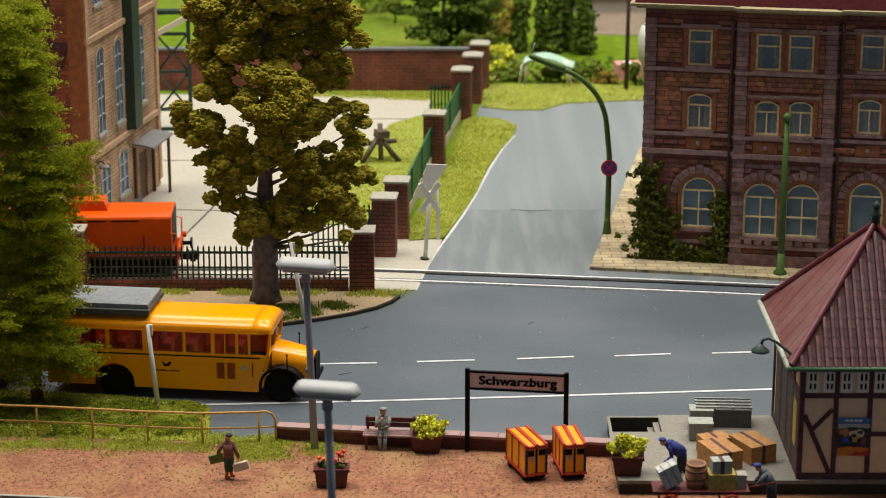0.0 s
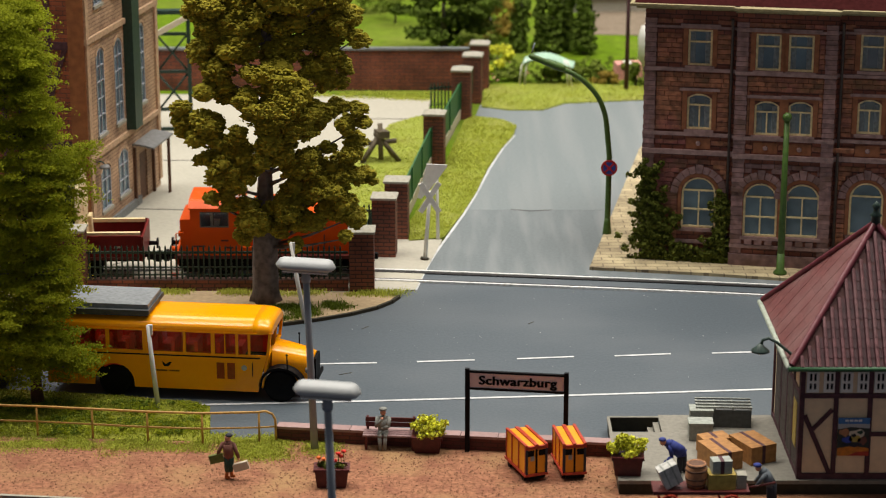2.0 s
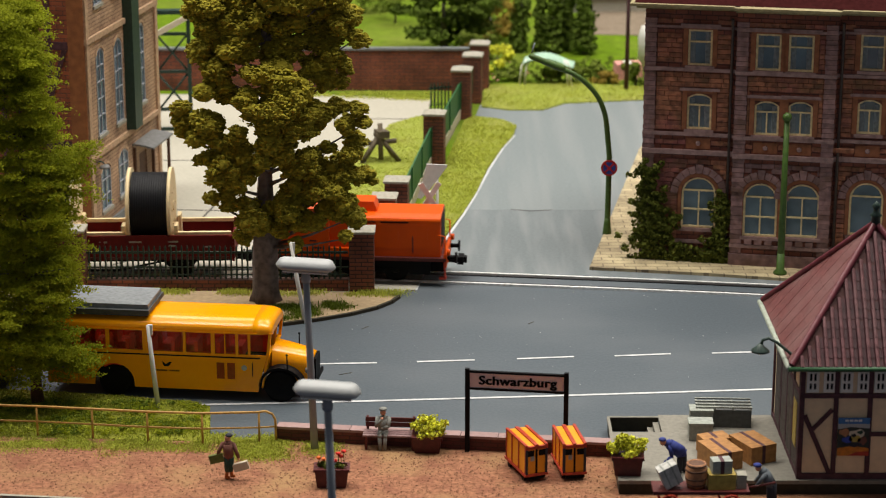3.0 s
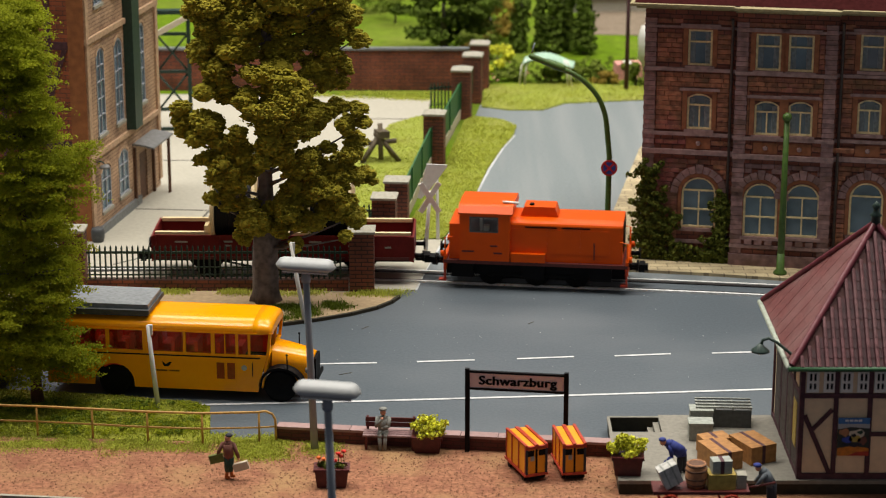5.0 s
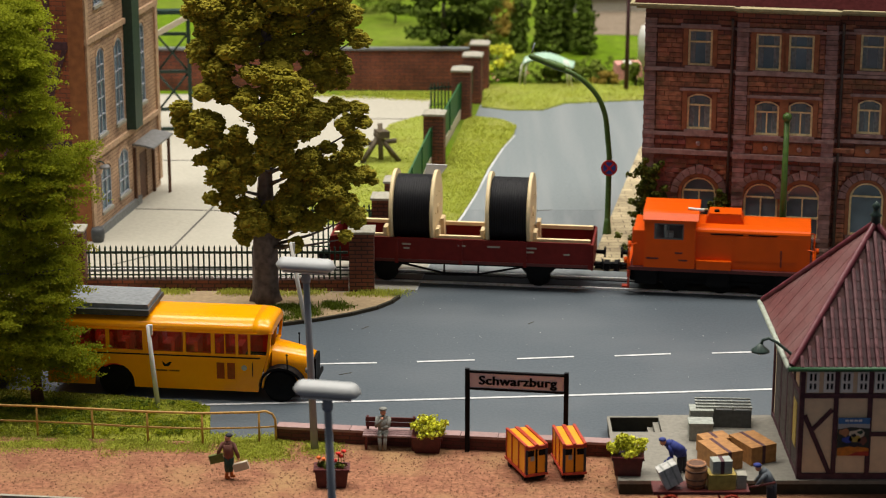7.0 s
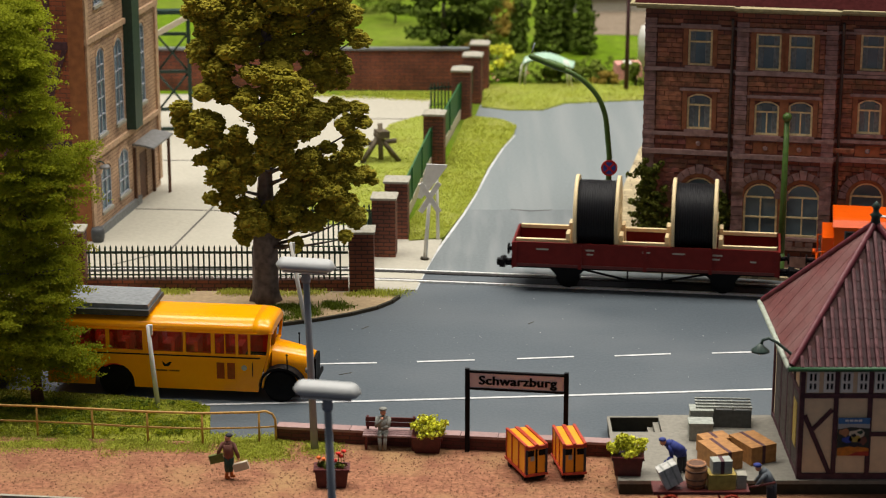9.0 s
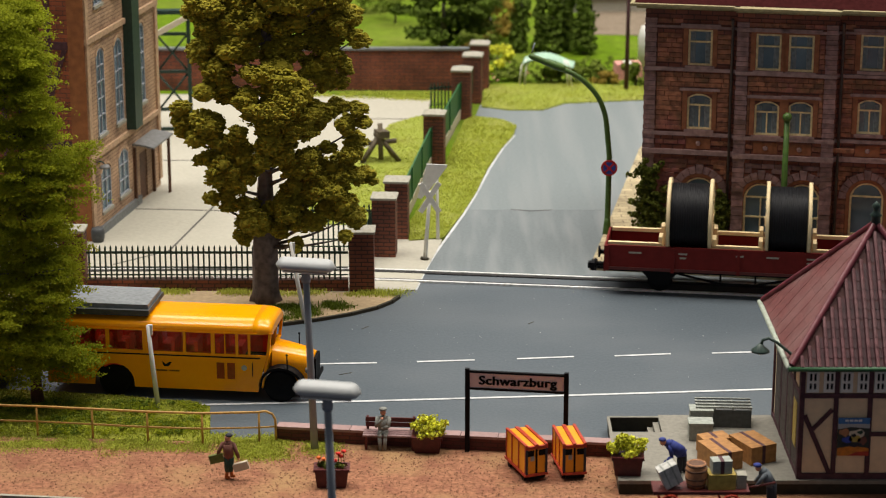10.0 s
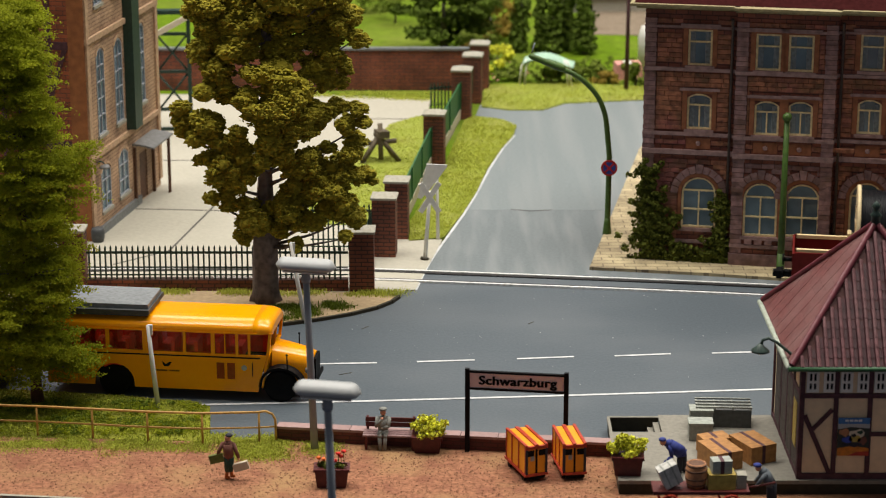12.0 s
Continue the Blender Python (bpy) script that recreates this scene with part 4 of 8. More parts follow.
    box(bm, -16, -0.003, 0.002, 0.35, 0, 15)
    part("gable_wall", bm, "left_brick", t, "dark red brick gable wall")
    bm = bmesh.new()
    box(bm, -0.72, -0.004, -0.08, -0.001, 0, 15)
    part("corner_pier", bm, "orange_brick", t, "orange-brown corner pier")
    for x0, x1, z0, z1 in ((-16, -0.72, 8.5, 8.85), (-16, -0.72, 4.2, 4.5), (-1.75, -1.5, 0, 15), (-3.9, -3.65, 0, 15), (-6.1, -5.85, 0, 15)):
        bm = bmesh.new()
        box(bm, x0, x1, -0.06 if x1 - x0 > 1 else -0.045, -0.002, z0, z1)
        part("timber", bm, "timber", t)
    for x0, z0, x1, z1 in ((-3.6, 8.9, -1.7, 11.6), (-1.75, 6.0, -0.9, 8.5), (-3.6, 8.45, -1.8, 5.2), (-5.8, 8.9, -3.9, 11.6)):
        bm = bmesh.new()
        d = Vector((x1 - x0, z1 - z0)).normalized() * 0.11
        prism(bm, [(x0 + d.y, z0 - d.x), (x1 + d.y, z1 - d.x), (x1 - d.y, z1 + d.x), (x0 - d.y, z0 + d.x)], -0.035, -0.003, UPRIGHT)
        part("brace", bm, "timber", t)


works_building()


def gantry():
    x, y = (-14.08, 115.66)
    t = thing("steel_gantry", x, y, 0, 4, "dark green lattice steel gantry with a pale beam", "gantry")
    for px in (-0.85, 0.85):
        bm = bmesh.new()
        box(bm, px - 0.1, px + 0.1, -0.1, 0.1, 0, 6.24)
        part("post", bm, "green_iron", t)
    for z in (0.05, 1.1, 3.1, 5.1):
        bm = bmesh.new()
        box(bm, -0.73, 0.73, -0.08, 0.08, z, z + 0.16)
        part("crossbar", bm, "green_iron", t)
    for z in (1.2, 3.25):
        for s in (-1, 1):
            bm = bmesh.new()
            tube(bm, [(-0.75 * s, 0.02 * s, z), (0.75 * s, 0.02 * s, z + 1.85)], 0.06, 5)
            part("brace", bm, "green_iron", t)
    bm = bmesh.new()
    prism(bm, [(-1.0, 5.0), (0.85, 6.0), (0.85, 6.3), (-1.0, 5.3)], -0.6, -0.35, UPRIGHT)
    part("beam", bm, "cream", t, "pale inclined beam", 0.02)
    bm = bmesh.new()
    box(bm, -1.2, 1.0, -0.3, 0.3, 6.242, 6.45)
    part("top_beam", bm, "green_iron", t)


gantry()


# ---- trees and plants ----
def leaf_cloud(bm, centre, radii, count, size, rnd, cup=0.25, inner=0.75, jitter=0.45):
    """Small cupped leaves over a lumpy clump."""
    c = Vector(centre)
    for _ in range(count):
        d = Vector((rnd.gauss(0, 1), rnd.gauss(0, 1), rnd.gauss(0, 1))).normalized()
        k = (inner + (1 - inner) * rnd.random()) * (1 + 0.35 * noise.noise(d * 1.7 + c))
        p = c + Vector((d.x * radii[0], d.y * radii[1], d.z * radii[2])) * k
        nrm = (d + Vector((rnd.gauss(0, jitter), rnd.gauss(0, jitter), rnd.gauss(0, jitter) + 0.25))).normalized()
        a = nrm.orthogonal().normalized()
        a.rotate(Matrix.Rotation(rnd.uniform(0, 6.28), 3, nrm))
        b = nrm.cross(a)
        s = size * rnd.uniform(0.55, 1.35)
        q = s * rnd.uniform(0.55, 0.9)
        vs = [bm.verts.new(v) for v in (p - a * s - nrm * s * cup, p - b * q * 0.8 + a * s * 0.1, p + a * s - nrm * s * cup, p + b * q + a * s * 0.1)]
        bm.faces.new((vs[0], vs[1], vs[3]))
        bm.faces.new((vs[1], vs[2], vs[3]))


def foam_mesh(name, lumps, material, parent, label, seed, sub, rough, facets=False):
    """Uneven foam bodies joined into one mesh: each a place, a radius and how flat it lies."""
    rnd = np.random.default_rng(seed)
    src = bmesh.new()
    bmesh.ops.create_icosphere(src, subdivisions=sub, radius=1.0)
    src.verts.ensure_lookup_table()
    base = np.array([v.co[:] for v in src.verts])
    tri = np.array([[v.index for v in f.verts] for f in src.faces])
    src.free()
    vs, fs = [], []
    for i, (p, r, flat) in enumerate(lumps):
        wave = np.zeros(len(base))
        for octave in (1.6, 3.1, 5.7, 9.5):
            for _ in range(3):
                wave += np.sin(base @ (rnd.normal(size=3) * octave) + rnd.uniform(0, 6.28)) / octave ** 0.75
        wave += rnd.normal(0, 0.28, len(base))
        v = base * (1 + rough * wave[:, None]) * rnd.uniform(0.8, 1.2, 3) * np.array((1, 1, flat))
        vs.append((v * r + np.array(p)) * K)
        fs.append(tri + i * len(base))
    me = bpy.data.meshes.new(name)
    me.from_pydata(np.concatenate(vs).tolist(), [], np.concatenate(fs).tolist())
    me.materials.append(M[material])
    ob = new(name, me)
    ob.parent = parent
    return tagged(ob, label)


def plane_tree():
    x0, y0 = (-7.1, 86.08)
    t = thing("broadleaf_tree", x0, y0 + 0.3, 0.05, 0, "tall olive-green broadleaf tree with clumped leaves and thick bark", "tree")
    rnd = random.Random(21)
    bm = bmesh.new()
    spine = [(0, 0, 0), (-0.02, 0, 0.5), (0.0, 0, 1.6), (0.02, 0, 2.6), (0.02, 0, 4.0), (0.1, 0.1, 5.6), (0.2, 0.1, 7.6), (0.3, 0.1, 9.6), (0.3, 0, 12.2)]
    rings = tube(bm, spine, [0.6, 0.52, 0.47, 0.5, 0.34, 0.24, 0.2, 0.15, 0.05], 18)
    for i, ring in enumerate(rings):
        for k, v in enumerate(ring):
            c = Vector(spine[i])
            v.co = c + (v.co - c) * (1 + 0.16 * math.sin(k * 2.1 + i * 0.4) * (1.4 if i == 0 else 0.7) + 0.1 * rnd.uniform(-1, 1))
    part("trunk", bm, "bark", t, "furrowed dark grey bark")
    # the boughs of the crown, each with its leaf clumps: x, height and radius
    upper_left = [(-2.37, 11.86, 0.49), (-1.73, 11.75, 0.63), (-0.97, 11.97, 0.63), (-0.33, 11.86, 0.60), (-2.25, 12.21, 0.44), (-2.11, 10.66, 0.46), (-1.88, 10.22, 0.57), (-1.58, 9.56, 0.61), (-1.68, 8.90, 0.50), (-1.48, 8.44, 0.42), (-1.12, 10.44, 0.57), (-0.47, 10.66, 0.44), (-0.67, 11.32, 0.61), (-1.32, 11.10, 0.61), (-1.96, 11.32, 0.44)]
    top = [(0.40, 11.91, 0.55), (0.11, 11.15, 0.44), (0.81, 11.26, 0.42), (0.91, 10.60, 0.42), (-0.66, 12.89, 0.77), (0.63, 12.89, 0.87), (1.92, 12.89, 0.77), (0.22, 13.86, 0.87), (1.29, 13.86, 0.77), (-1.73, 12.73, 0.66), (2.99, 12.67, 0.55), (0.47, 10.16, 0.44)]
    upper_right = [(1.45, 11.55, 0.57), (2.11, 11.88, 0.52), (2.75, 11.81, 0.55), (3.50, 11.55, 0.44), (3.07, 11.22, 0.44), (3.73, 10.80, 0.28), (2.25, 10.67, 0.48), (2.73, 10.23, 0.50), (2.40, 9.68, 0.50), (2.60, 9.10, 0.42), (1.80, 9.62, 0.39), (1.43, 10.40, 0.44), (1.24, 11.99, 0.55), (3.05, 9.57, 0.33)]
    middle = [(-0.11, 9.62, 0.50), (0.42, 9.36, 0.63), (1.06, 9.20, 0.61), (-0.39, 8.82, 0.48), (0.57, 8.54, 0.66), (1.38, 8.65, 0.46), (0.23, 7.77, 0.50), (0.93, 7.66, 0.55), (1.57, 7.83, 0.46), (0.43, 6.99, 0.50), (1.02, 6.88, 0.50), (1.67, 7.16, 0.37), (0.09, 6.27, 0.37), (0.79, 6.22, 0.39)]
    left_bough = [(-3.06, 7.97, 0.42), (-3.01, 7.19, 0.35), (-2.36, 7.64, 0.50), (-1.88, 7.36, 0.44), (-2.38, 6.95, 0.44), (-2.22, 6.08, 0.37), (-1.50, 6.80, 0.48), (-0.95, 7.08, 0.35), (-1.32, 6.19, 0.55), (-1.64, 5.49, 0.39), (-0.90, 5.74, 0.48), (-0.77, 6.41, 0.39), (-1.22, 5.06, 0.44), (-0.60, 5.38, 0.35), (-2.02, 4.52, 0.28), (-1.47, 4.55, 0.26), (-1.13, 4.27, 0.33)]
    right_bough = [(2.17, 7.88, 0.44), (2.93, 8.05, 0.37), (3.75, 7.94, 0.30), (3.93, 7.43, 0.24), (3.38, 7.43, 0.35), (3.49, 6.76, 0.44), (2.05, 7.32, 0.39), (3.46, 6.20, 0.35), (2.64, 6.37, 0.28), (1.92, 6.09, 0.50), (1.37, 5.63, 0.50), (2.35, 5.63, 0.50), (2.90, 5.50, 0.46), (3.56, 5.39, 0.39), (4.02, 5.16, 0.28), (4.34, 5.04, 0.13)]
    lower = [(1.81, 5.12, 0.55), (2.46, 4.87, 0.37), (1.15, 4.87, 0.46), (3.03, 4.98, 0.39), (3.44, 4.33, 0.50), (2.89, 4.08, 0.50), (3.54, 3.62, 0.39), (2.45, 3.85, 0.35), (2.11, 3.47, 0.33), (3.34, 2.98, 0.26), (0.69, 4.08, 0.48), (1.36, 4.30, 0.55), (1.01, 3.53, 0.48), (1.58, 3.50, 0.44), (-0.31, 3.62, 0.46), (0.31, 4.04, 0.37), (-0.49, 4.08, 0.39), (-0.77, 2.82, 0.28), (1.33, 2.70, 0.24), (0.02, 3.41, 0.37), (0.56, 3.18, 0.33)]
    boughs = [(-0.3, upper_left), (0.0, top), (0.2, upper_right), (-1.15, middle), (-0.6, left_bough), (-0.2, right_bough), (-0.4, lower)]
    cores, nodules = [], []
    leaves = bmesh.new()
    for depth, clumps in boughs:
        for cx, cz, r in clumps:
            cy = depth + rnd.uniform(-0.5, 0.5)
            tip = Vector((cx, cy, cz - r * 0.3))
            z = max(2.3, min(10.5, cz - abs(cx) * 0.45 - 0.4))
            a = Vector((0.1, 0, z))
            mid = a.lerp(tip, 0.5) + Vector((0, 0, -0.12))
            if rnd.random() < 0.4:
                arms = bmesh.new()
                tube(arms, [a, mid, tip], [0.09, 0.055, 0.02], 6)
                part("branch", arms, "bark", t)
            for k in range(5):
                o = Vector((rnd.gauss(0, 0.42), rnd.gauss(0, 0.45), rnd.gauss(0, 0.38))) * r
                rr = r * rnd.uniform(0.6, 0.98)
                c = Vector((cx, cy, cz)) + o
                cores.append((tuple(c), rr * 0.84, rnd.uniform(0.65, 0.9)))
                for _ in range(int(24 + 130 * rr)):
                    d = Vector((rnd.gauss(0, 1), rnd.gauss(-0.2, 1), rnd.gauss(0.15, 1))).normalized()
                    nodules.append((tuple(c + Vector((d.x, d.y, d.z * 0.8)) * rr * rnd.uniform(0.78, 1.12)), rnd.uniform(0.04, 0.115), rnd.uniform(0.45, 0.9)))
                leaf_cloud(leaves, c, (rr * 1.05, rr * 1.05, rr * 0.9), 26, 0.05, rnd, inner=0.85, jitter=0.6)
    part("leaves", leaves, "leaf_olive", t, "loose olive-green leaves")["kind"] = "stuff"
    foam_mesh("crown", cores, "leaf_olive", t, "dense lumpy olive-green leaf clumps", 23, 3, 0.15)
    tagged(foam_mesh("loose_foliage", nodules, "leaf_olive", t, "small crumbly olive-green leaf tufts", 24, 1, 0.24), kind="stuff")


plane_tree()


def spray_mesh(name, centres, radii, count, size, material, parent, label, seed):
    """Feathery sprays: many tiny leaves lying in flat layers round the given places."""
    rnd = np.random.default_rng(seed)
    c = np.repeat(np.array(centres), count, axis=0)
    n = len(c)
    p = c + rnd.normal(0, 0.5, (n, 3)) * np.array(radii)
    p[:, 2] -= 0.35 * ((p[:, 0] - c[:, 0]) ** 2 + (p[:, 1] - c[:, 1]) ** 2)
    nrm = rnd.normal(0, 0.5, (n, 3)) + np.array((0, -0.25, 0.8))
    nrm /= np.linalg.norm(nrm, axis=1)[:, None]
    a = np.cross(nrm, rnd.normal(size=(n, 3)))
    a /= np.linalg.norm(a, axis=1)[:, None]
    b = np.cross(nrm, a)
    ln = size * rnd.uniform(0.6, 1.5, (n, 1))
    wd = ln * rnd.uniform(0.35, 0.65, (n, 1))
    v = np.stack((p - a * ln, p - b * wd + nrm * ln * 0.2, p + a * ln, p + b * wd + nrm * ln * 0.2), axis=1).reshape(-1, 3) * K
    k = np.arange(n)[:, None] * 4
    me = bpy.data.meshes.new(name)
    me.from_pydata(v.tolist(), [], np.concatenate((k + np.array((0, 1, 3)), k + np.array((1, 2, 3)))).tolist())
    me.materials.append(M[material])
    ob = new(name, me)
    ob.parent = parent
    return tagged(ob, label)


def fine_tree():
    x0, y0 = (-14.33, 74.82)
    t = thing("leafy_tree", x0, y0, 0.1, 0, "dense green tree with fine feathery foliage", "tree")
    rnd = random.Random(22)
    bm = bmesh.new()
    tube(bm, [(0.04, 0, 0), (0.02, 0, 0.8), (-0.05, 0, 3), (-0.1, 0, 7), (0, 0, 13.6)], [0.24, 0.19, 0.17, 0.12, 0.04], 10)
    part("trunk", bm, "timber_brown", t, "slim dark trunk")
    rows = [(1.75, 0.6, 1.75), (2.4, 1.2, 1.3), (3.2, 1.2, 0.85), (4.2, 1.2, 1.0), (5.1, 1.4, 1.35), (6.3, 1.5, 0.35), (7.2, 1.4, 1.0), (8.0, 1.2, 1.5), (8.7, 1.2, 1.6), (9.9, 1.1, 0.5), (11.2, 0.9, 1.0), (12.2, 0.8, 0.25), (13.1, 0.8, -0.1), (13.8, 0.8, -0.25)]
    sprays = []
    for z, r, reach in rows:
        for k in range(18):
            a = rnd.uniform(0, 6.28)
            rad = rnd.uniform(0.25, 1.0)
            far = (reach + 0.25) if math.cos(a) > 0 else reach + 1.2
            tip = Vector((math.cos(a) * rad * far, math.sin(a) * rad * 1.9, z + rnd.uniform(-0.45, 0.45) - 0.25 * rad))
            arms = bmesh.new()
            tube(arms, [(0, 0, z - 0.4), tip], [0.05, 0.015], 5)
            part("branch", arms, "bark", t)
            for j in range(9):
                sprays.append(tuple(tip + Vector((rnd.gauss(0, 0.38), rnd.gauss(0, 0.36), rnd.gauss(0, 0.27)))))
    spray_mesh("crown", sprays, (0.4, 0.36, 0.1), 95, 0.052, "leaf_green", t, "fine green foliage", 25)


fine_tree()


def cloud_tree(name, label, x, y, z, clumps, material, count, size, seed, trunk):
    t = thing(name, x, y, z, 0, label, "tree")
    rnd = random.Random(seed)
    bm = bmesh.new()
    tube(bm, [(0, 0, 0), (0, 0, trunk)], [0.22, 0.06], 8)
    part("trunk", bm, "bark", t)
    bm = bmesh.new()
    for cx, cy, cz, rx, rz in clumps:
        leaf_cloud(bm, (cx, cy, cz), (rx, rx, rz), count, size, rnd, inner=0.55)
    part("crown", bm, material, t)


def far_plants():
    rnd = random.Random(31)
    for px, top, w in (((4.79, 133.55), 7.5, 0.75), ((6.82, 133.22), 7.0, 0.8), ((8.66, 132.89), 4.2, 0.95), ((7.7, 133.88), 6.0, 0.6), ((5.98, 133.55), 5.6, 0.5)):
        cl = [(rnd.uniform(-0.15, 0.15), 0, 0.5 + k * top / 9, w * (1 - 0.75 * k / 9), top / 10) for k in range(9)]
        cloud_tree("cypress_tree", "narrow dark green conical cypress in the meadow", px[0], px[1] + 3, -0.06, cl, "leaf_dark", 190, 0.17, rnd.randint(0, 999), top * 0.6)
    cl = [(rnd.uniform(-1, 1) * (1.6 + 1.3 * min(1, k / 12)), rnd.uniform(-1.5, 1.5), 0.7 + k * 0.1 + rnd.uniform(-0.2, 0.2), rnd.uniform(0.7, 1.15), rnd.uniform(0.28, 0.45)) for k in range(44)]
    cloud_tree("pine_tree", "broad dark green pine in the meadow", 0.03, 136.73, -0.06, cl, "leaf_dark", 170, 0.15, 5, 4)
    for (px, py), w, h, m in (((3.2, 130.8), 0.9, 1.3, "leaf_lime"), ((2.76, 134.05), 1.3, 1.8, "leaf_far"), ((-3.1, 145.74), 2.2, 2.4, "leaf_far"), ((-5.45, 149.74), 2.6, 2.4, "leaf_far"), ((8.93, 129.23), 0.7, 0.9, "leaf_far"), ((7.74, 128.46), 0.6, 0.8, "leaf_far"), ((6.25, 128.15), 0.7, 0.8, "leaf_far"), ((11.05, 126.94), 0.7, 1.2, "leaf_far"), ((2.38, 141.94), 1.6, 2.2, "leaf_dark"), ((3.8, 128.46), 0.8, 0.6, "leaf_far"), ((3.0, 140.5), 1.6, 1.7, "leaf_rust"), ((1.9, 134.6), 1.1, 0.8, "leaf_rust"), ((4.4, 143.0), 1.4, 2.0, "leaf_rust"), ((9.3, 127.6), 0.8, 0.7, "leaf_rust")):
        t = thing("bush", px, py, -0.06, 0, "loose green garden bush in the meadow", "bush", "garden bushes")
        bm = bmesh.new()
        for _ in range(9):
            leaf_cloud(bm, (rnd.gauss(0, w * 0.5), rnd.gauss(0, w * 0.4), rnd.uniform(0.2, h)), (w * 0.4, w * 0.4, h * 0.22), 110, 0.12, rnd, inner=0.4)
        part("foliage", bm, m, t)
        bm = bmesh.new()
        tube(bm, [(0, 0, 0), (0, 0, h * 0.8)], [0.08, 0.03], 6)
        part("stem", bm, "bark", t)
    bm = bmesh.new()
    for _ in range(260):
        x, y = rnd.uniform(2.5, 13), rnd.uniform(127, 134)
        leaf_cloud(bm, (x, y, 0.1), (0.16, 0.16, 0.14), 10, 0.09, rnd)
    tagged(part("flower_bed", bm, "leaf_far", None, "low mixed garden planting behind the street"), category="garden", kind="stuff")
    bm = bmesh.new()
    for _ in range(24):
        x, y = rnd.uniform(2.5, 13), rnd.uniform(127, 133)
        leaf_cloud(bm, (x, y, 0.22), (0.1, 0.1, 0.06), 8, 0.06, rnd)
    tagged(part("garden_flowers", bm, "pink_paint", None, "scattered pinkish garden flowers"), category="garden", kind="stuff")


far_plants()


def far_things():
    x, y = (6.09, 126.94)
    t = thing("garden_shelter", x, y, -0.06, -6, "pale green garden shelter on thin white posts", "shelter")
    for sx in (-1.7, -1.4, 1.1, 1.3):
        bm = bmesh.new()
        tube(bm, [(sx, -0.4, 0), (sx * 0.92, -0.4, 1.2), (sx * 0.75, -0.2, 1.55)], 0.06, 6)
        part("post", bm, "white", t)
    bm = bmesh.new()
    n = 8
    prof = [(-1.5 + 2.9 * k / n, 1.2 + 0.5 * math.sin(math.pi * min(1, 0.12 + k / n * 0.95))) for k in range(n + 1)]
    prism(bm, prof + [(a, b - 0.07) for a, b in prof[::-1]], -0.5, 1.2, UPRIGHT)
    part("canopy", bm, "pale_green", t, "pale green canopy")
    x, y = (10.68, 128.46)
    t = thing("garden_tent", x, y, -0.06, 5, "small pink and white garden tent", "tent")
    for k, m in enumerate(("pink_paint", "white", "pink_paint")):
        bm = bmesh.new()
        prism(bm, [(-0.7 + k * 0.55, 0), (-0.15 + k * 0.55, 0), (-0.15 + k * 0.5, 0.9), (-0.6 + k * 0.5, 0.9)], 0, 1.2, UPRIGHT)
        part("panel", bm, m, t)
    x, y = (10.39, 125.45)
    t = thing("telegraph_pole", x, y, 0, 0, "dark wooden telegraph pole beside the street", "pole")
    bm = bmesh.new()
    tube(bm, [(0, 0, 0), (0.05, 0, 9)], [0.13, 0.09], 8)
    part("pole", bm, "timber", t)
    x, y = (12.44, 131.6)
    t = thing("storage_tank", x, y, -0.06, 0, "pale grey rounded tank partly behind the building", "tank")
    bm = bmesh.new()
    lathe(bm, [(0.9, 0), (0.9, 2.0), (0.75, 2.5), (0.3, 2.75)], 16)
    part("body", bm, "white", t)
    x, y = (11.02, 149.74)
    t = thing("far_house", x, y, -0.06, 6, "small far cottage with a red roof and grey wall", "house")
    bm = bmesh.new()
    box(bm, -3, 4, 0, 4, 0, 1.2)
    part("wall", bm, "cap", t)
    bm = bmesh.new()
    prism(bm, [(-0.3, 1.2), (4.3, 1.2), (2, 2.6)], -3.3, 4.3, Matrix(((0, 0, 1, 0), (1, 0, 0, 0), (0, 1, 0, 0), (0, 0, 0, 1))))
    part("roof", bm, "ridge", t)
    slab("far_path", [(9.22, 141.94), (13.15, 141.57), (30, 150), (30, 156), (9.32, 149.74)], -0.3, -0.03, "far_path", "grey-brown path across the meadow", "path")


far_things()


def ivy():
    t = thing("ivy", 8.39, 92.32, 0.13, -11.31, "dark green ivy climbing the corner of the sandstone building", "climbing plant")
    rnd = random.Random(41)
    bm = bmesh.new()
    for u, z, w in [(0.1, k * 0.33, 0.35 + 0.45 * max(0, 1 - k / 5)) for k in range(13)] + [(0.6 + k * 0.33, 0.25, 0.3) for k in range(9)] + [(3.3 + 0.1 * (k % 2), 0.3 + k * 0.3, 0.28) for k in range(9)] + [(0.45, 0.5 + k * 0.32, 0.42 - 0.02 * k) for k in range(8)] + [(1.2, 0.6, 0.4), (1.0, 1.2, 0.3), (1.3, 1.9, 0.2), (2.9, 0.7, 0.3), (3.5, 2.2, 0.3)]:
        for _ in range(11):
            leaf_cloud(bm, (u + 0.1 + rnd.gauss(0, w * 0.75), -0.2 + rnd.uniform(-0.1, 0.06), z + rnd.gauss(0, 0.2)), (0.2, 0.1, 0.16), 28, 0.085, rnd, inner=0.5)
    for u in (0.1, 0.5, 3.35):
        stem = bmesh.new()
        tube(stem, [(u, -0.17, 0), (u + 0.08, -0.15, 1.4), (u - 0.03, -0.15, 2.6)], [0.04, 0.03, 0.02], 5)
        part("stem", stem, "bark", t)
    part("foliage", bm, "leaf_ivy", t)


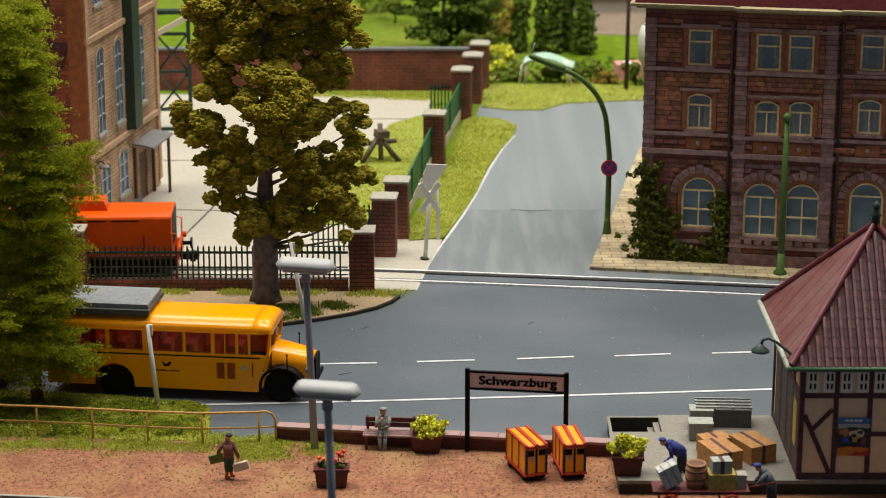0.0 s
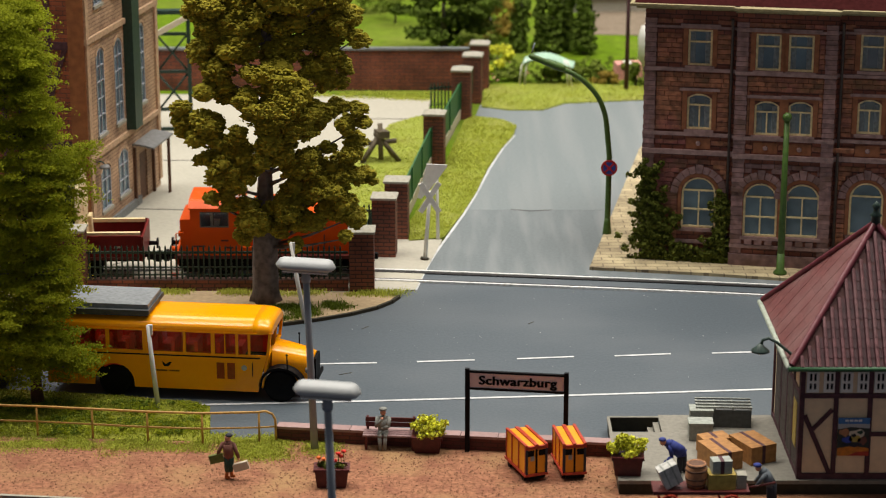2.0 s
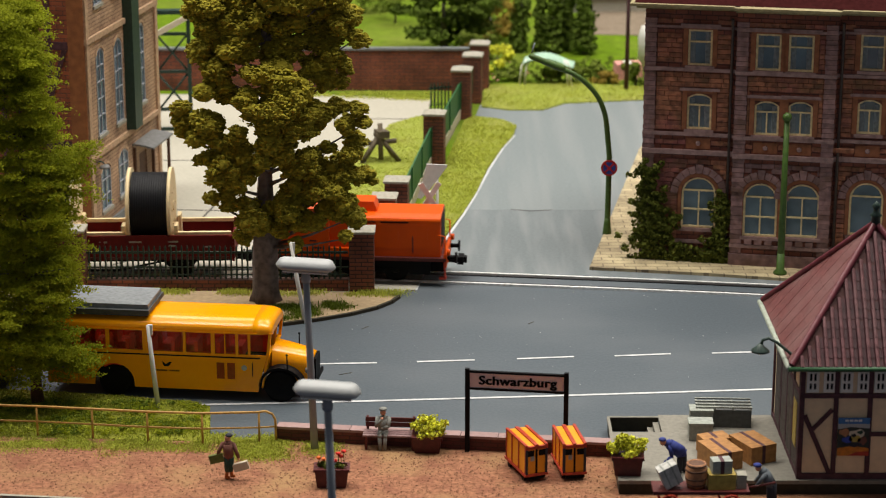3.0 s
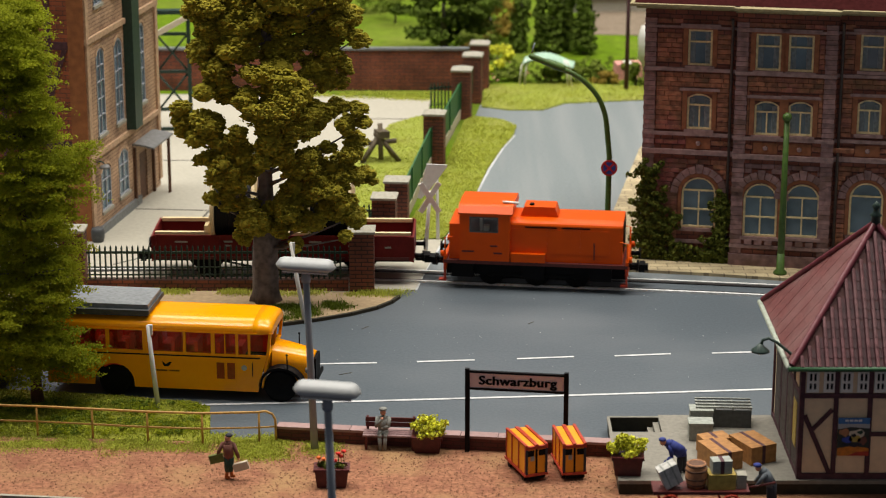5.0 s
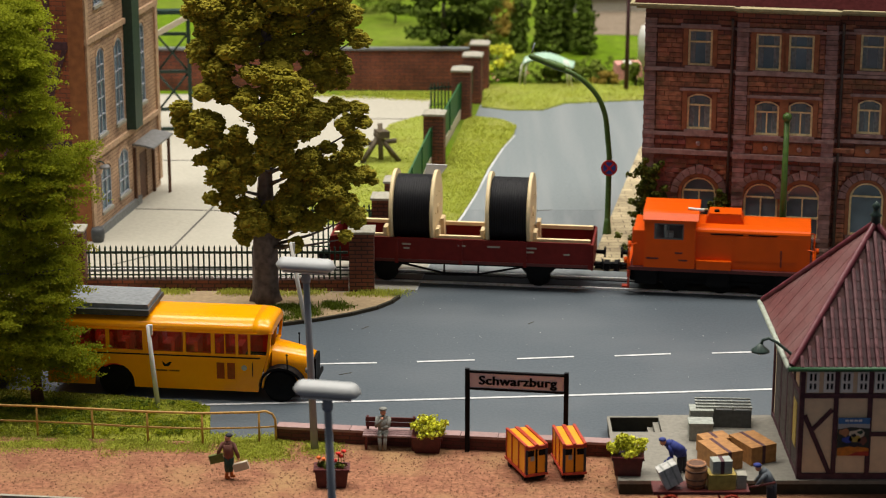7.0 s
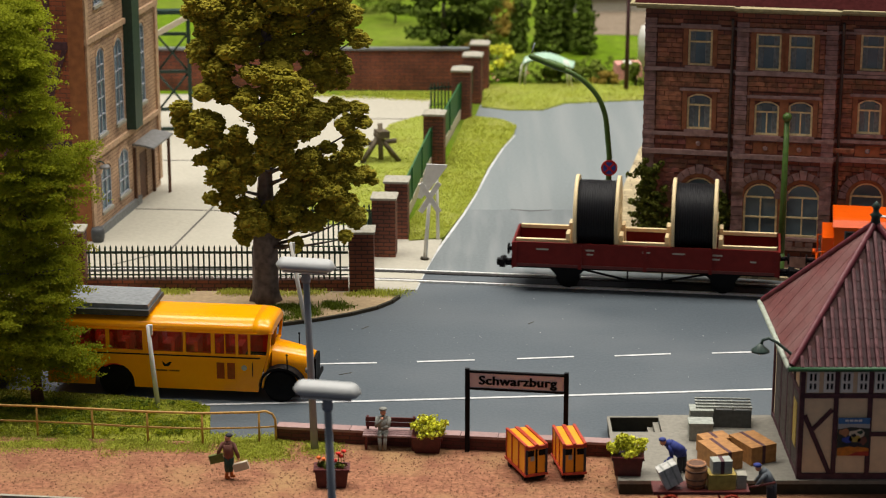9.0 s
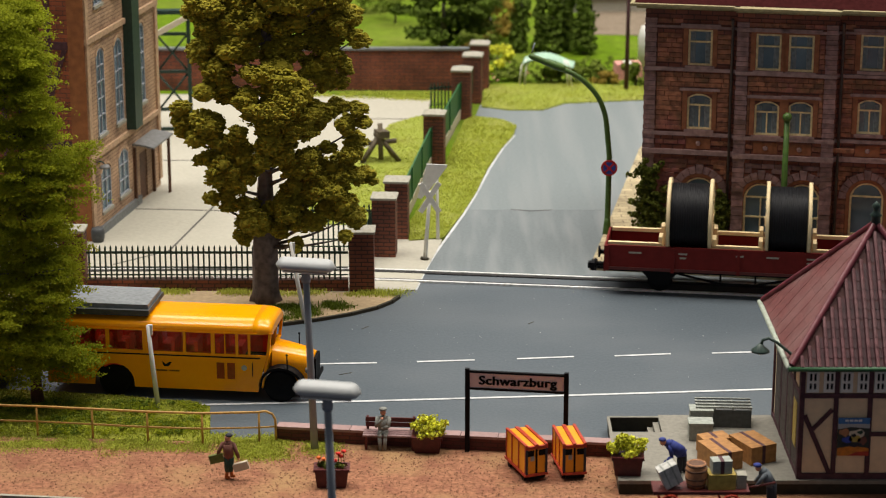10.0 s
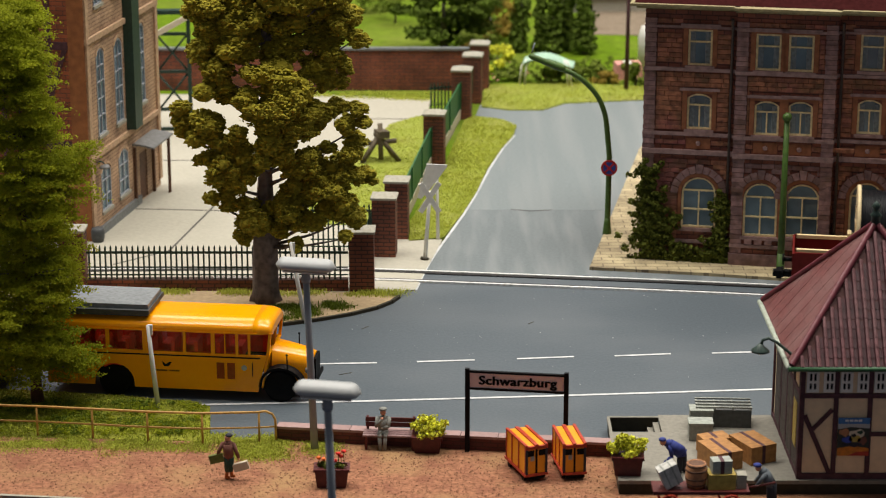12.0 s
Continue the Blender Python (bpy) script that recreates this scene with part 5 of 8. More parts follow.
def lawn_herbs():
    """Low leafy weeds and moss cushions in the rough grass behind the railing."""
    rnd = random.Random(43)
    for m, n, size, low in (("leaf_moss", 900, 0.034, -0.02), ("leaf_green", 700, 0.034, -0.1), ("rough_blade", 500, 0.03, -0.3)):
        bm = bmesh.new()
        for _ in range(n):
            x, y = rnd.uniform(-15.6, -8.3), rnd.uniform(71.6, 75.4)
            patch = noise.noise(Vector((x * 0.8, y * 1.3, 7)))
            if y > 75.1 - (x + 15.5) * 0.07 or patch * (1 if m != "rough_blade" else -1) + (y - 73.2) * (0.14 if m == "leaf_moss" else 0.0) < low:
                continue
            leaf_cloud(bm, (x, y, 0.09 + rnd.uniform(0, 0.1)), (0.17, 0.13, 0.09), 24, size, rnd, inner=0.3)
        tagged(part("low_weeds", bm, m, None, "low leafy weeds in the rough grass"), category="weeds", kind="stuff")


ivy()
lawn_herbs()


# ---- train ----
WHEELS = []


def buffers(t, x, s):
    for y in (-0.88, 0.88):
        bm = bmesh.new()
        tube(bm, [(x, y, 1.05), (x + s * 0.32, y, 1.05)], 0.09, 10)
        tube(bm, [(x + s * 0.321, y, 1.05), (x + s * 0.4, y, 1.05)], 0.23, 14)
        part("buffer", bm, "black", t)
    bm = bmesh.new()
    box(bm, min(x, x + s * 0.75), max(x, x + s * 0.75), -0.14, 0.14, 0.62, 0.86)
    box(bm, x + s * 0.5 - 0.12, x + s * 0.5 + 0.12, -0.3, 0.3, 0.58, 0.9)
    part("coupler", bm, "black", t, "", 0.02)


def wheelset(t, x, r):
    for y in (-0.78, 0.78):
        bm = bmesh.new()
        s = -1 if y < 0 else 1
        tube(bm, [(0, -0.07 * s, 0), (0, -0.03 * s, 0), (0, -0.029 * s, 0), (0, 0.07 * s, 0)], [r + 0.03, r + 0.03, r, r], 24)
        tube(bm, [(0, 0.071 * s, 0), (0, 0.13 * s, 0)], [0.16, 0.12], 12)
        w = part("wheel", bm, "black", t)
        w.location = (x * K, y * K, r * K)
        WHEELS.append((w, x, y, r))


def locomotive():
    t = thing("locomotive", 0, 90, 0, 0, "small orange diesel shunting locomotive with a rear cab", "locomotive")
    # frame and running plate
    bm = bmesh.new()
    box(bm, -3.64, 3.86, -1.36, 1.36, 1.0, 1.14)
    part("running_plate", bm, "loco_frame", t, "dark maroon running plate", 0.02)
    bm = bmesh.new()
    box(bm, -3.58, 3.8, -0.95, 0.95, 0.45, 0.998)
    for x in (-2.9, 0.0, 2.75):
        box(bm, x - 0.45, x + 0.45, -1.3, -0.96, 0.42, 0.99)
    part("underframe", bm, "black", t, "", 0.02)
    for x in (-3.6, 3.82):
        s = 1 if x > 0 else -1
        bm = bmesh.new()
        box(bm, x - 0.06, x + 0.06, -1.34, 1.34, 0.72, 1.3)
        part("buffer_beam", bm, "loco_orange", t, "", 0.02)
        buffers(t, x + 0.06 * s, s)
        for y in (-1.15, 1.15):
            bm = bmesh.new()
            tube(bm, [(x + 0.06 * s, y, 1.35), (x + 0.2 * s, y, 1.35)], 0.13, 12)
            part("headlight", bm, "loco_orange", t)
            bm = bmesh.new()
            tube(bm, [(x, y * 1.1, 0.3), (x, y * 1.1, 2.05), (x - 0.3 * s, y * 1.1, 2.1)], 0.035, 6)
            part("handrail", bm, "loco_orange", t)
        for y in (-1.0, 1.0):
            bm = bmesh.new()
            box(bm, x - 0.25, x + 0.05, y * 1.25 - 0.15, y * 1.25 + 0.15, 0.25, 0.32)
            box(bm, x - 0.04, x + 0.02, y * 1.25 - 0.15, y * 1.25 + 0.15, 0.32, 0.98)
            part("step", bm, "cart_red", t)
    for x in (-1.75, 0.1, 1.75):
        wheelset(t, x, 0.5)
    bm = bmesh.new()
    box(bm, -1.85, 1.85, -0.99, -0.93, 0.42, 0.54)
    part("coupling_rod", bm, "black", t)
    # long hood
    bm = bmesh.new()
    prism(bm, [(-1.16, 1.145), (1.16, 1.145), (1.16, 2.66), (1.12, 2.74), (1.02, 2.79), (0.7, 2.85), (-0.7, 2.85), (-1.02, 2.79), (-1.12, 2.74), (-1.16, 2.66)], -0.95, 3.62, Matrix(((0, 0, 1, 0), (1, 0, 0, 0), (0, 1, 0, 0), (0, 0, 0, 1))))
    part("hood", bm, "loco_orange", t, "", 0.04, 2)
    for x0, x1 in ((-0.35, 0.95), (1.15, 2.3)):
        bm = bmesh.new()
        box(bm, x0, x1, -1.175, -1.155, 2.56, 2.61)
        part("grille_slot", bm, "black", t)
    for x0, x1 in ((-0.85, 0.55), (0.65, 1.9), (2.0, 3.1)):
        bm = bmesh.new()
        box(bm, x0, x1, -1.175, -1.159, 1.5, 2.5)
        part("hood_door", bm, "loco_orange", t, "", 0.008)
    bm = bmesh.new()
    box(bm, 2.45, 2.5, -1.2, -1.165, 1.3, 2.0)
    part("handle", bm, "loco_frame", t)
    bm = bmesh.new()
    box(bm, -0.9, 0.5, -1.38, -1.165, 1.142, 1.5)
    part("battery_box", bm, "loco_orange", t, "", 0.03)
    bm = bmesh.new()
    prism(bm, [(-0.6, 2.852), (0.95, 2.852), (0.82, 3.26), (-0.45, 3.26)], -0.5, 0.5, UPRIGHT)
    part("exhaust_cowl", bm, "loco_orange", t, "", 0.06, 2)
    bm = bmesh.new()
    tube(bm, [(-0.15, -0.2, 3.26), (-0.15, -0.2, 3.34)], 0.1, 10)
    part("exhaust", bm, "black", t)
    bm = bmesh.new()
    box(bm, 3.622, 3.65, -0.8, 0.8, 1.5, 2.7)
    part("radiator", bm, "black", t, "black radiator grille")
    # rear low hood
    bm = bmesh.new()
    box(bm, -3.45, -3.0, -1.16, 1.16, 1.145, 2.62)
    part("rear_hood", bm, "loco_orange", t, "", 0.1, 2)
    # cab, with open window holes
    m_near, m_far = pose(0, -1.36, 0), pose(0, 1.36, 0)
    for m in (m_near, m_far):
        bm = bmesh.new()
        facade(bm, -3.0, -0.95, 1.145, 3.12, [(-2.6, -1.42, 2.34, 3.0, 0)], 0.06 if m is m_near else -0.06, m)
        part("cab_side", bm, "loco_orange", t)
        bm = frame_bars(-2.6, -1.42, 2.34, 3.0, 0, 0.05, 0.0 if m is m_near else -0.06, 0.05 if m is m_near else -0.01, (0.48,), (), m)
        win = part("cab_window", bm, "dark_grey", t)
        bm = bmesh.new()
        box(bm, -2.58, -1.44, -1.335 if m is m_near else 1.325, -1.325 if m is m_near else 1.335, 2.36, 2.98)
        part("pane", bm, "glass", win).visible_shadow = False
    for x in (-3.0, -0.95):
        bm = bmesh.new()
        facade(bm, -1.36, 1.36, 1.145, 3.12, [(-1.05, -0.2, 2.65, 3.05, 0), (0.2, 1.05, 2.65, 3.05, 0)] if x < -2 else [(-1.2, -1.0, 2.92, 3.07, 0), (1.0, 1.2, 2.92, 3.07, 0)], 0.06, pose(x, 0, 0, 0, 0, 90 if x > -2 else -90))
        part("cab_end", bm, "loco_orange", t)
    bm = bmesh.new()
    box(bm, -2.9, -1.05, -1.25, 1.25, 1.15, 2.3)
    part("cab_interior", bm, "dark_grey", t)
    bm = bmesh.new()
    box(bm, -1.5, -1.15, -0.9, 0.9, 2.302, 2.7)
    part("control_desk", bm, "crate_pale", t, "pale control desk", 0.03)
    bm = bmesh.new()
    box(bm, -2.2, -1.85, -0.95, -0.6, 2.302, 2.5)
    box(bm, -2.22, -2.14, -0.95, -0.6, 2.5, 2.86)
    part("driver_seat", bm, "white", t, "white driver seat", 0.02)
    bm = bmesh.new()
    prof = [(1.4, 3.1), (1.4, 3.15), (1.12, 3.38), (0.95, 3.43), (0, 3.46), (-0.95, 3.43), (-1.12, 3.38), (-1.4, 3.15), (-1.4, 3.1)]
    prism(bm, prof, -3.06, -0.84, Matrix(((0, 0, 1, 0), (1, 0, 0, 0), (0, 1, 0, 0), (0, 0, 0, 1))))
    part("cab_roof", bm, "loco_orange", t, "", 0.02)
    bm = bmesh.new()
    tube(bm, [(-1.3, -0.75, 3.5), (-0.65, -0.75, 3.45)], [0.05, 0.07], 8)
    part("horn", bm, "white", t, "pale signal horn")
    for x, z, w in ((-1.75, 1.75, 0.3), (-2.9, 1.5, 0.5), (-1.6, 1.45, 0.35)):
        bm = bmesh.new()
        box(bm, x, x + w, -1.368, -1.3605, z, z + 0.07)
        part("lettering_bar", bm, "loco_frame", t)
    return t


def drum_wagon():
    t = thing("flat_wagon", -10, 90, 0, 0, "dark red low-sided goods wagon with cream load timbers", "wagon")
    bm = bmesh.new()
    box(bm, -5.32, 5.32, -1.3, 1.3, 1.12, 1.3)
    part("floor", bm, "wagon_red", t)
    bm = bmesh.new()
    box(bm, -5.3, 5.3, -1.1, -0.95, 0.85, 1.118)
    box(bm, -5.3, 5.3, 0.95, 1.1, 0.85, 1.118)
    box(bm, -5.3, 5.3, -0.2, 0.2, 0.85, 1.118)
    part("underframe", bm, "black", t)
    for y in (-1.38, 1.3):
        for k in range(4):
            bm = bmesh.new()
            box(bm, -5.32 + k * 2.66 + 0.02, -5.32 + (k + 1) * 2.66 - 0.02, y, y + 0.08, 1.0, 2.02)
            part("side_board", bm, "wagon_red", t, "", 0.012)
        for k in range(5):
            bm = bmesh.new()
            x = -5.26 + k * 2.63
            box(bm, x - 0.07, x + 0.07, y - 0.05 if y < 0 else y + 0.081, y - 0.002 if y < 0 else y + 0.13, 0.95, 2.0)
            part("stanchion", bm, "wagon_red", t)
        bm = bmesh.new()
        box(bm, -5.3, 5.3, y - 0.03 if y < 0 else y + 0.08, y if y < 0 else y + 0.11, 1.0, 1.12)
        part("sole_bar", bm, "loco_frame", t)
    for x in (-5.4, 5.32):
        bm = bmesh.new()
        box(bm, x, x + 0.08, -1.38, 1.38, 0.9, 1.98)
        part("end_board", bm, "wagon_red", t, "", 0.012)
        buffers(t, x + (0.08 if x > 0 else 0), 1 if x > 0 else -1)
    for x in (-3.15, 3.15):
        wheelset(t, x, 0.48)
        bm = bmesh.new()
        prism(bm, [(x - 0.75, 0.9), (x - 0.25, 0.35), (x + 0.25, 0.35), (x + 0.75, 0.9)], -1.12, -1.0, UPRIGHT)
        part("axle_guard", bm, "black", t)
    bm = bmesh.new()
    for y in (-1.15, 1.15):
        tube(bm, [(-2.6, y, 0.9), (-0.7, y, 0.5), (0.7, y, 0.5), (2.6, y, 0.9)], 0.05, 6)
        tube(bm, [(-0.7, y, 0.5), (-0.7, y, 0.95)], 0.04, 6)
        tube(bm, [(0.7, y, 0.5), (0.7, y, 0.95)], 0.04, 6)
    part("truss_rod", bm, "black", t)
    for y in (-1.05, 1.05, -0.55, 0.55):
        for x0, x1 in ((-5.25, -3.1), (-1.0, 0.85), (3.0, 5.25)):
            bm = bmesh.new()
            high = abs(y) > 1
            box(bm, x0, x1, y - 0.09, y + 0.09, 1.95 if high else 1.302, 2.09 if high else 1.45)
            part("load_timber", bm, "light_wood" if high else "wagon_red", t, "cream squared load timber" if high else "", 0.02)
            if high:
                bm = bmesh.new()
                box(bm, x0, x1, y - 0.07, y + 0.07, 1.302, 1.948)
                part("bearer", bm, "wagon_red", t)
    for x in (-3.15, -1.0, 0.85, 3.0):
        for y in (-0.8, 0.8):
            s = 1 if x in (-1.0, 3.0) else -1
            bm = bmesh.new()
            prism(bm, [(x - 0.12, 1.303), (x + 0.12, 1.303), (x + 0.12 * 0.6, 2.35), (x - 0.12 * 0.6, 2.35)], y - 0.32, y + 0.32, UPRIGHT)
            part("chock", bm, "light_wood", t, "cream wooden drum chock", 0.02)
    for x, z, w in ((-2.4, 1.72, 0.35), (-2.35, 1.55, 0.25), (-0.1, 1.72, 0.3), (1.1, 1.72, 0.5), (2.6, 1.72, 0.5), (2.65, 1.55, 0.35), (4.2, 1.5, 0.25), (-4.4, 1.7, 0.5)):
        bm = bmesh.new()
        box(bm, x, x + w, -1.388, -1.3805, z, z + 0.07)
        part("lettering_bar", bm, "cap", t)
    # cable drums, part of the load that rides along
    for c in (-2.02, 1.92):
        for x in (c - 0.84, c + 0.84):
            bm = bmesh.new()
            s = -1 if x < c else 1
            tube(bm, [(x - 0.07, 0, 2.92), (x + 0.07, 0, 2.92)], 1.6, 40)
            for k in range(6):
                a = math.pi * k / 3
                tube(bm, [(x + 0.07 * s, math.cos(a) * 0.75, 2.92 + math.sin(a) * 0.75), (x + 0.1 * s, math.cos(a) * 0.75, 2.92 + math.sin(a) * 0.75)], 0.05, 6)
            tube(bm, [(x + 0.07 * s, 0, 2.92), (x + 0.11 * s, 0, 2.92)], 0.2, 12)
            part("drum_flange", bm, "light_wood", t, "pale wooden drum flange", 0.012)
        bm = bmesh.new()
        pts, rs = [], []
        for k in range(17):
            x = c - 0.765 + k * 0.0956
            for dx, r in ((0.0, 1.36), (0.024, 1.4), (0.048, 1.41), (0.072, 1.4)):
                if k < 16:
                    pts.append((x + dx, 0, 2.92))
                    rs.append(r)
        tube(bm, pts, rs, 36)
        part("cable", bm, "cable", t, "wound black cable")
    return t


LOCO = locomotive()
WAGON = drum_wagon()


# ---- the bus ----
def bus():
    t = thing("post_bus", -8.56, 76.49, 0, -6.8, "yellow-orange old-fashioned bonnet bus parked at the kerb", "bus")
    YZ = Matrix(((0, 0, 1, 0), (1, 0, 0, 0), (0, 1, 0, 0), (0, 0, 0, 1)))

    def arch(cx, r, n=12):
        return [(cx - r * math.cos(math.pi * k / n), 0.52 + r * math.sin(math.pi * k / n)) for k in range(n + 1)]
    rear_x, front_x = -2.98, 2.98
    side = [(-5.4, 0.42), (rear_x - 0.72, 0.42)] + arch(rear_x, 0.72) + [(rear_x + 0.72, 0.38), (2.2, 0.36), (2.34, 1.0), (2.55, 1.72), (-5.4, 1.78)]
    for y in (-1.22, 1.15):
        bm = bmesh.new()
        prism(bm, side, y, y + 0.07, UPRIGHT)
        bm.normal_update()
        bmesh.ops.triangulate(bm, faces=[f for f in bm.faces if len(f.verts) > 4])
        part("side_panel", bm, "bus_yellow", t)
        # pillars between the windows
        yy = y - 0.002 if y < 0 else y + 0.002
        for x0, x1 in ((-5.4, -5.2), (-4.35, -4.2), (-3.25, -3.12), (-1.92, -1.74), (-0.46, -0.36), (0.54, 0.68), (1.02, 1.06), (1.42, 1.52), (1.86, 1.95)):
            bm = bmesh.new()
            box(bm, x0, x1, yy, yy + 0.07, 1.7, 2.52)
            part("window_pillar", bm, "bus_yellow", t, "", 0.015)
        bm = bmesh.new()
        box(bm, -5.2, 2.4, y + 0.03, y + 0.036, 1.74, 2.5)
        part("side_glass", bm, "glass", t, "clear side glazing").visible_shadow = False
    bm = bmesh.new()
    box(bm, -5.3, 2.3, -1.14, 1.14, 0.95, 1.05)
    box(bm, -5.3, -1.0, -1.14, 1.14, 0.7, 0.95)
    part("floor", bm, "black", t)
    bm = bmesh.new()
    box(bm, -5.42, -5.34, -1.2, 1.2, 0.45, 2.55)
    part("rear_panel", bm, "bus_yellow", t)
    for k in range(8):
        for y in (-0.72, 0.72):
            bm = bmesh.new()
            x = -4.9 + k * 0.82
            box(bm, x, x + 0.5, y - 0.4, y + 0.4, 1.052, 1.5)
            box(bm, x - 0.12, x + 0.02, y - 0.4, y + 0.4, 1.052, 2.12)
            part("seat", bm, "seat_red", t, "bright red seat", 0.03)
    bm = bmesh.new()
    box(bm, -5.3, 2.2, 1.1, 1.13, 1.055, 1.78)
    box(bm, -5.3, -5.26, -1.1, 1.09, 1.055, 2.45)
    part("lining", bm, "seat_red", t, "red interior lining")
    # roof
    bm = bmesh.new()
    prof = [(1.2, 2.5), (1.22, 2.62)] + [(1.22 * math.cos(a) ** 0.55, 2.62 + 0.36 * math.sin(a)) for a in [math.pi / 2 * k / 7 for k in range(1, 7)]] + [(0, 2.98)]
    prof = prof + [(-a, b) for a, b in prof[-2::-1]]
    prism(bm, prof, -5.42, 2.05, YZ)
    part("roof", bm, "bus_yellow", t, "", 0.05, 3)
    bm = bmesh.new()
    vs = []
    for x, k, dz in ((2.052, 1.0, 0.0), (2.4, 0.985, -0.03), (2.62, 0.94, -0.1), (2.72, 0.85, -0.24)):
        vs.append([bm.verts.new((x if b > 2.52 else x, a * k, max(2.5, 2.5 + (b - 2.5) * (1 + dz * 2.0)))) for a, b in prof])
    for r0, r1 in zip(vs, vs[1:]):
        for i in range(len(prof) - 1):
            bm.faces.new((r0[i], r0[i + 1], r1[i + 1], r1[i])).smooth = True
    bm.faces.new(vs[-1])
    bm.faces.new(vs[0][::-1])
    part("roof_front", bm, "bus_yellow", t)
    for y in (-1.24, 1.21):
        bm = bmesh.new()
        box(bm, -5.4, 2.2, y, y + 0.03, 2.5, 2.55)
        part("rain_gutter", bm, "bus_yellow", t)
        bm = bmesh.new()
        box(bm, -5.4, 2.3, y - 0.004 if y < 0 else y + 0.024, y + 0.012 if y < 0 else y + 0.034, 1.6, 1.645)
        part("waist_line", bm, "black", t)
    # windscreen and front
    bm = bmesh.new()
    for y0, y1 in ((-1.17, -1.08), (-0.04, 0.04), (1.08, 1.17)):
        prism(bm, [(2.5, 1.7), (2.6, 1.7), (2.7, 2.52), (2.6, 2.52)], y0, y1, UPRIGHT)
    part("windscreen_frame", bm, "bus_yellow", t)
    bm = bmesh.new()
    prism(bm, [(2.54, 1.7), (2.56, 1.7), (2.66, 2.5), (2.64, 2.5)], -1.08, 1.08, UPRIGHT)
    part("windscreen", bm, "glass", t).visible_shadow = False
    bm = bmesh.new()
    prism(bm, [(2.3, 0.5), (2.36, 0.5), (2.62, 1.74), (2.5, 1.74)], -1.15, 1.15, UPRIGHT)
    part("bulkhead", bm, "bus_yellow", t)
    bm = bmesh.new()
    sections = ((2.62, 0.78, 0.62, 1.86), (3.2, 0.70, 0.62, 1.75), (3.75, 0.60, 0.62, 1.62), (4.05, 0.52, 0.64, 1.5))
    rings = []
    for x, w, z0, z1 in sections:
        rings.append([bm.verts.new((x, y * w, z0 + (z1 - z0) * z)) for y, z in ((-1, 0), (-1.02, 0.6), (-0.92, 0.86), (-0.6, 0.97), (0, 1), (0.6, 0.97), (0.92, 0.86), (1.02, 0.6), (1, 0))])
    for r0, r1 in zip(rings, rings[1:]):
        for i in range(8):
            bm.faces.new((r0[i], r0[i + 1], r1[i + 1], r1[i])).smooth = True
    bm.faces.new(rings[-1])
    part("bonnet", bm, "bus_yellow", t)
    bm = bmesh.new()
    box(bm, 4.052, 4.14, -0.44, 0.44, 0.62, 1.42)
    part("radiator_grille", bm, "black", t, "black radiator grille", 0.04)
    bm = bmesh.new()
    box(bm, 4.08, 4.16, -0.98, 0.98, 0.5, 0.64)
    box(bm, 3.9, 4.078, -0.5, -0.4, 0.52, 0.62)
    box(bm, 3.9, 4.078, 0.4, 0.5, 0.52, 0.62)
    part("bumper", bm, "black", t, "", 0.03)
    for y in (-0.75, 0.75):
        bm = bmesh.new()
        tube(bm, [(3.82, y, 1.08), (3.95, y, 1.08), (4.03, y, 1.08)], [0.08, 0.15, 0.16], 14)
        tube(bm, [(4.031, y, 1.08), (4.045, y, 1.08)], [0.14, 0.12], 14)
        part("headlight", bm, "bolt", t, "chromed headlight")
        bm = bmesh.new()
        s = -1 if y < 0 else 1
        n = 12
        prof = [(front_x + 0.78 * math.cos(math.pi * k / n) * (1.1 if k < n / 2 else 1.0), 0.55 + 0.74 * math.sin(math.pi * k / n)) for k in range(n + 1)]
        prism(bm, prof + [(front_x + (a - front_x) * 0.88, 0.55 + (b - 0.55) * 0.88) for a, b in prof[::-1]], 1.22 * s, 0.76 * s, UPRIGHT)
        part("mudguard", bm, "black", t, "glossy black mudguard", 0.02)
        bm = bmesh.new()
        tube(bm, [(3.25, 1.18 * s, 1.2), (3.25, 1.22 * s, 1.75)], 0.025, 6)
        ball(bm, (3.25, 1.22 * s, 1.78), 0.05, 1)
        part("width_marker", bm, "black", t)
    bm = bmesh.new()
    box(bm, 2.36, 3.7, -1.12, -0.75, 0.42, 0.5)
    part("running_board", bm, "black", t)
    for x in (rear_x, front_x):
        for y in (-1.16, 1.16):
            s = -1 if y < 0 else 1
            tyre = bmesh.new()
            tube(tyre, [(x, y - 0.26 * s, 0.58), (x, y - 0.22 * s, 0.58), (x, y - 0.04 * s, 0.58), (x, y, 0.58), (x, y - 0.02 * s, 0.58)], [0.5, 0.58, 0.58, 0.5, 0.36], 28, False)
            w = part("wheel", tyre, "black", t)
            bm = bmesh.new()
            tube(bm, [(x, y - 0.1 * s, 0.58), (x, y - 0.06 * s, 0.58), (x, y - 0.03 * s, 0.58)], [0.36, 0.3, 0.1], 20)
            part("rim", bm, "black", w)
    # door and its windows
    for x0 in (0.68, 1.06):
        bm = bmesh.new()
        box(bm, x0 + 0.01, x0 + 0.37, -1.234, -1.221, 0.52, 1.58)
        leaf = part("door_leaf", bm, "bus_yellow", t, "", 0.006)
        bm = bmesh.new()
        box(bm, x0 + 0.05, x0 + 0.33, -1.241, -1.2345, 0.82, 1.42)
        part("door_glass", bm, "seat_dark", leaf, "dark red tinted door window", 0.003)
    bm = bmesh.new()
    box(bm, 2.0, 2.03, -1.24, -1.221, 0.95, 1.45)
    part("door_handle", bm, "black", t)
    bm = bmesh.new()
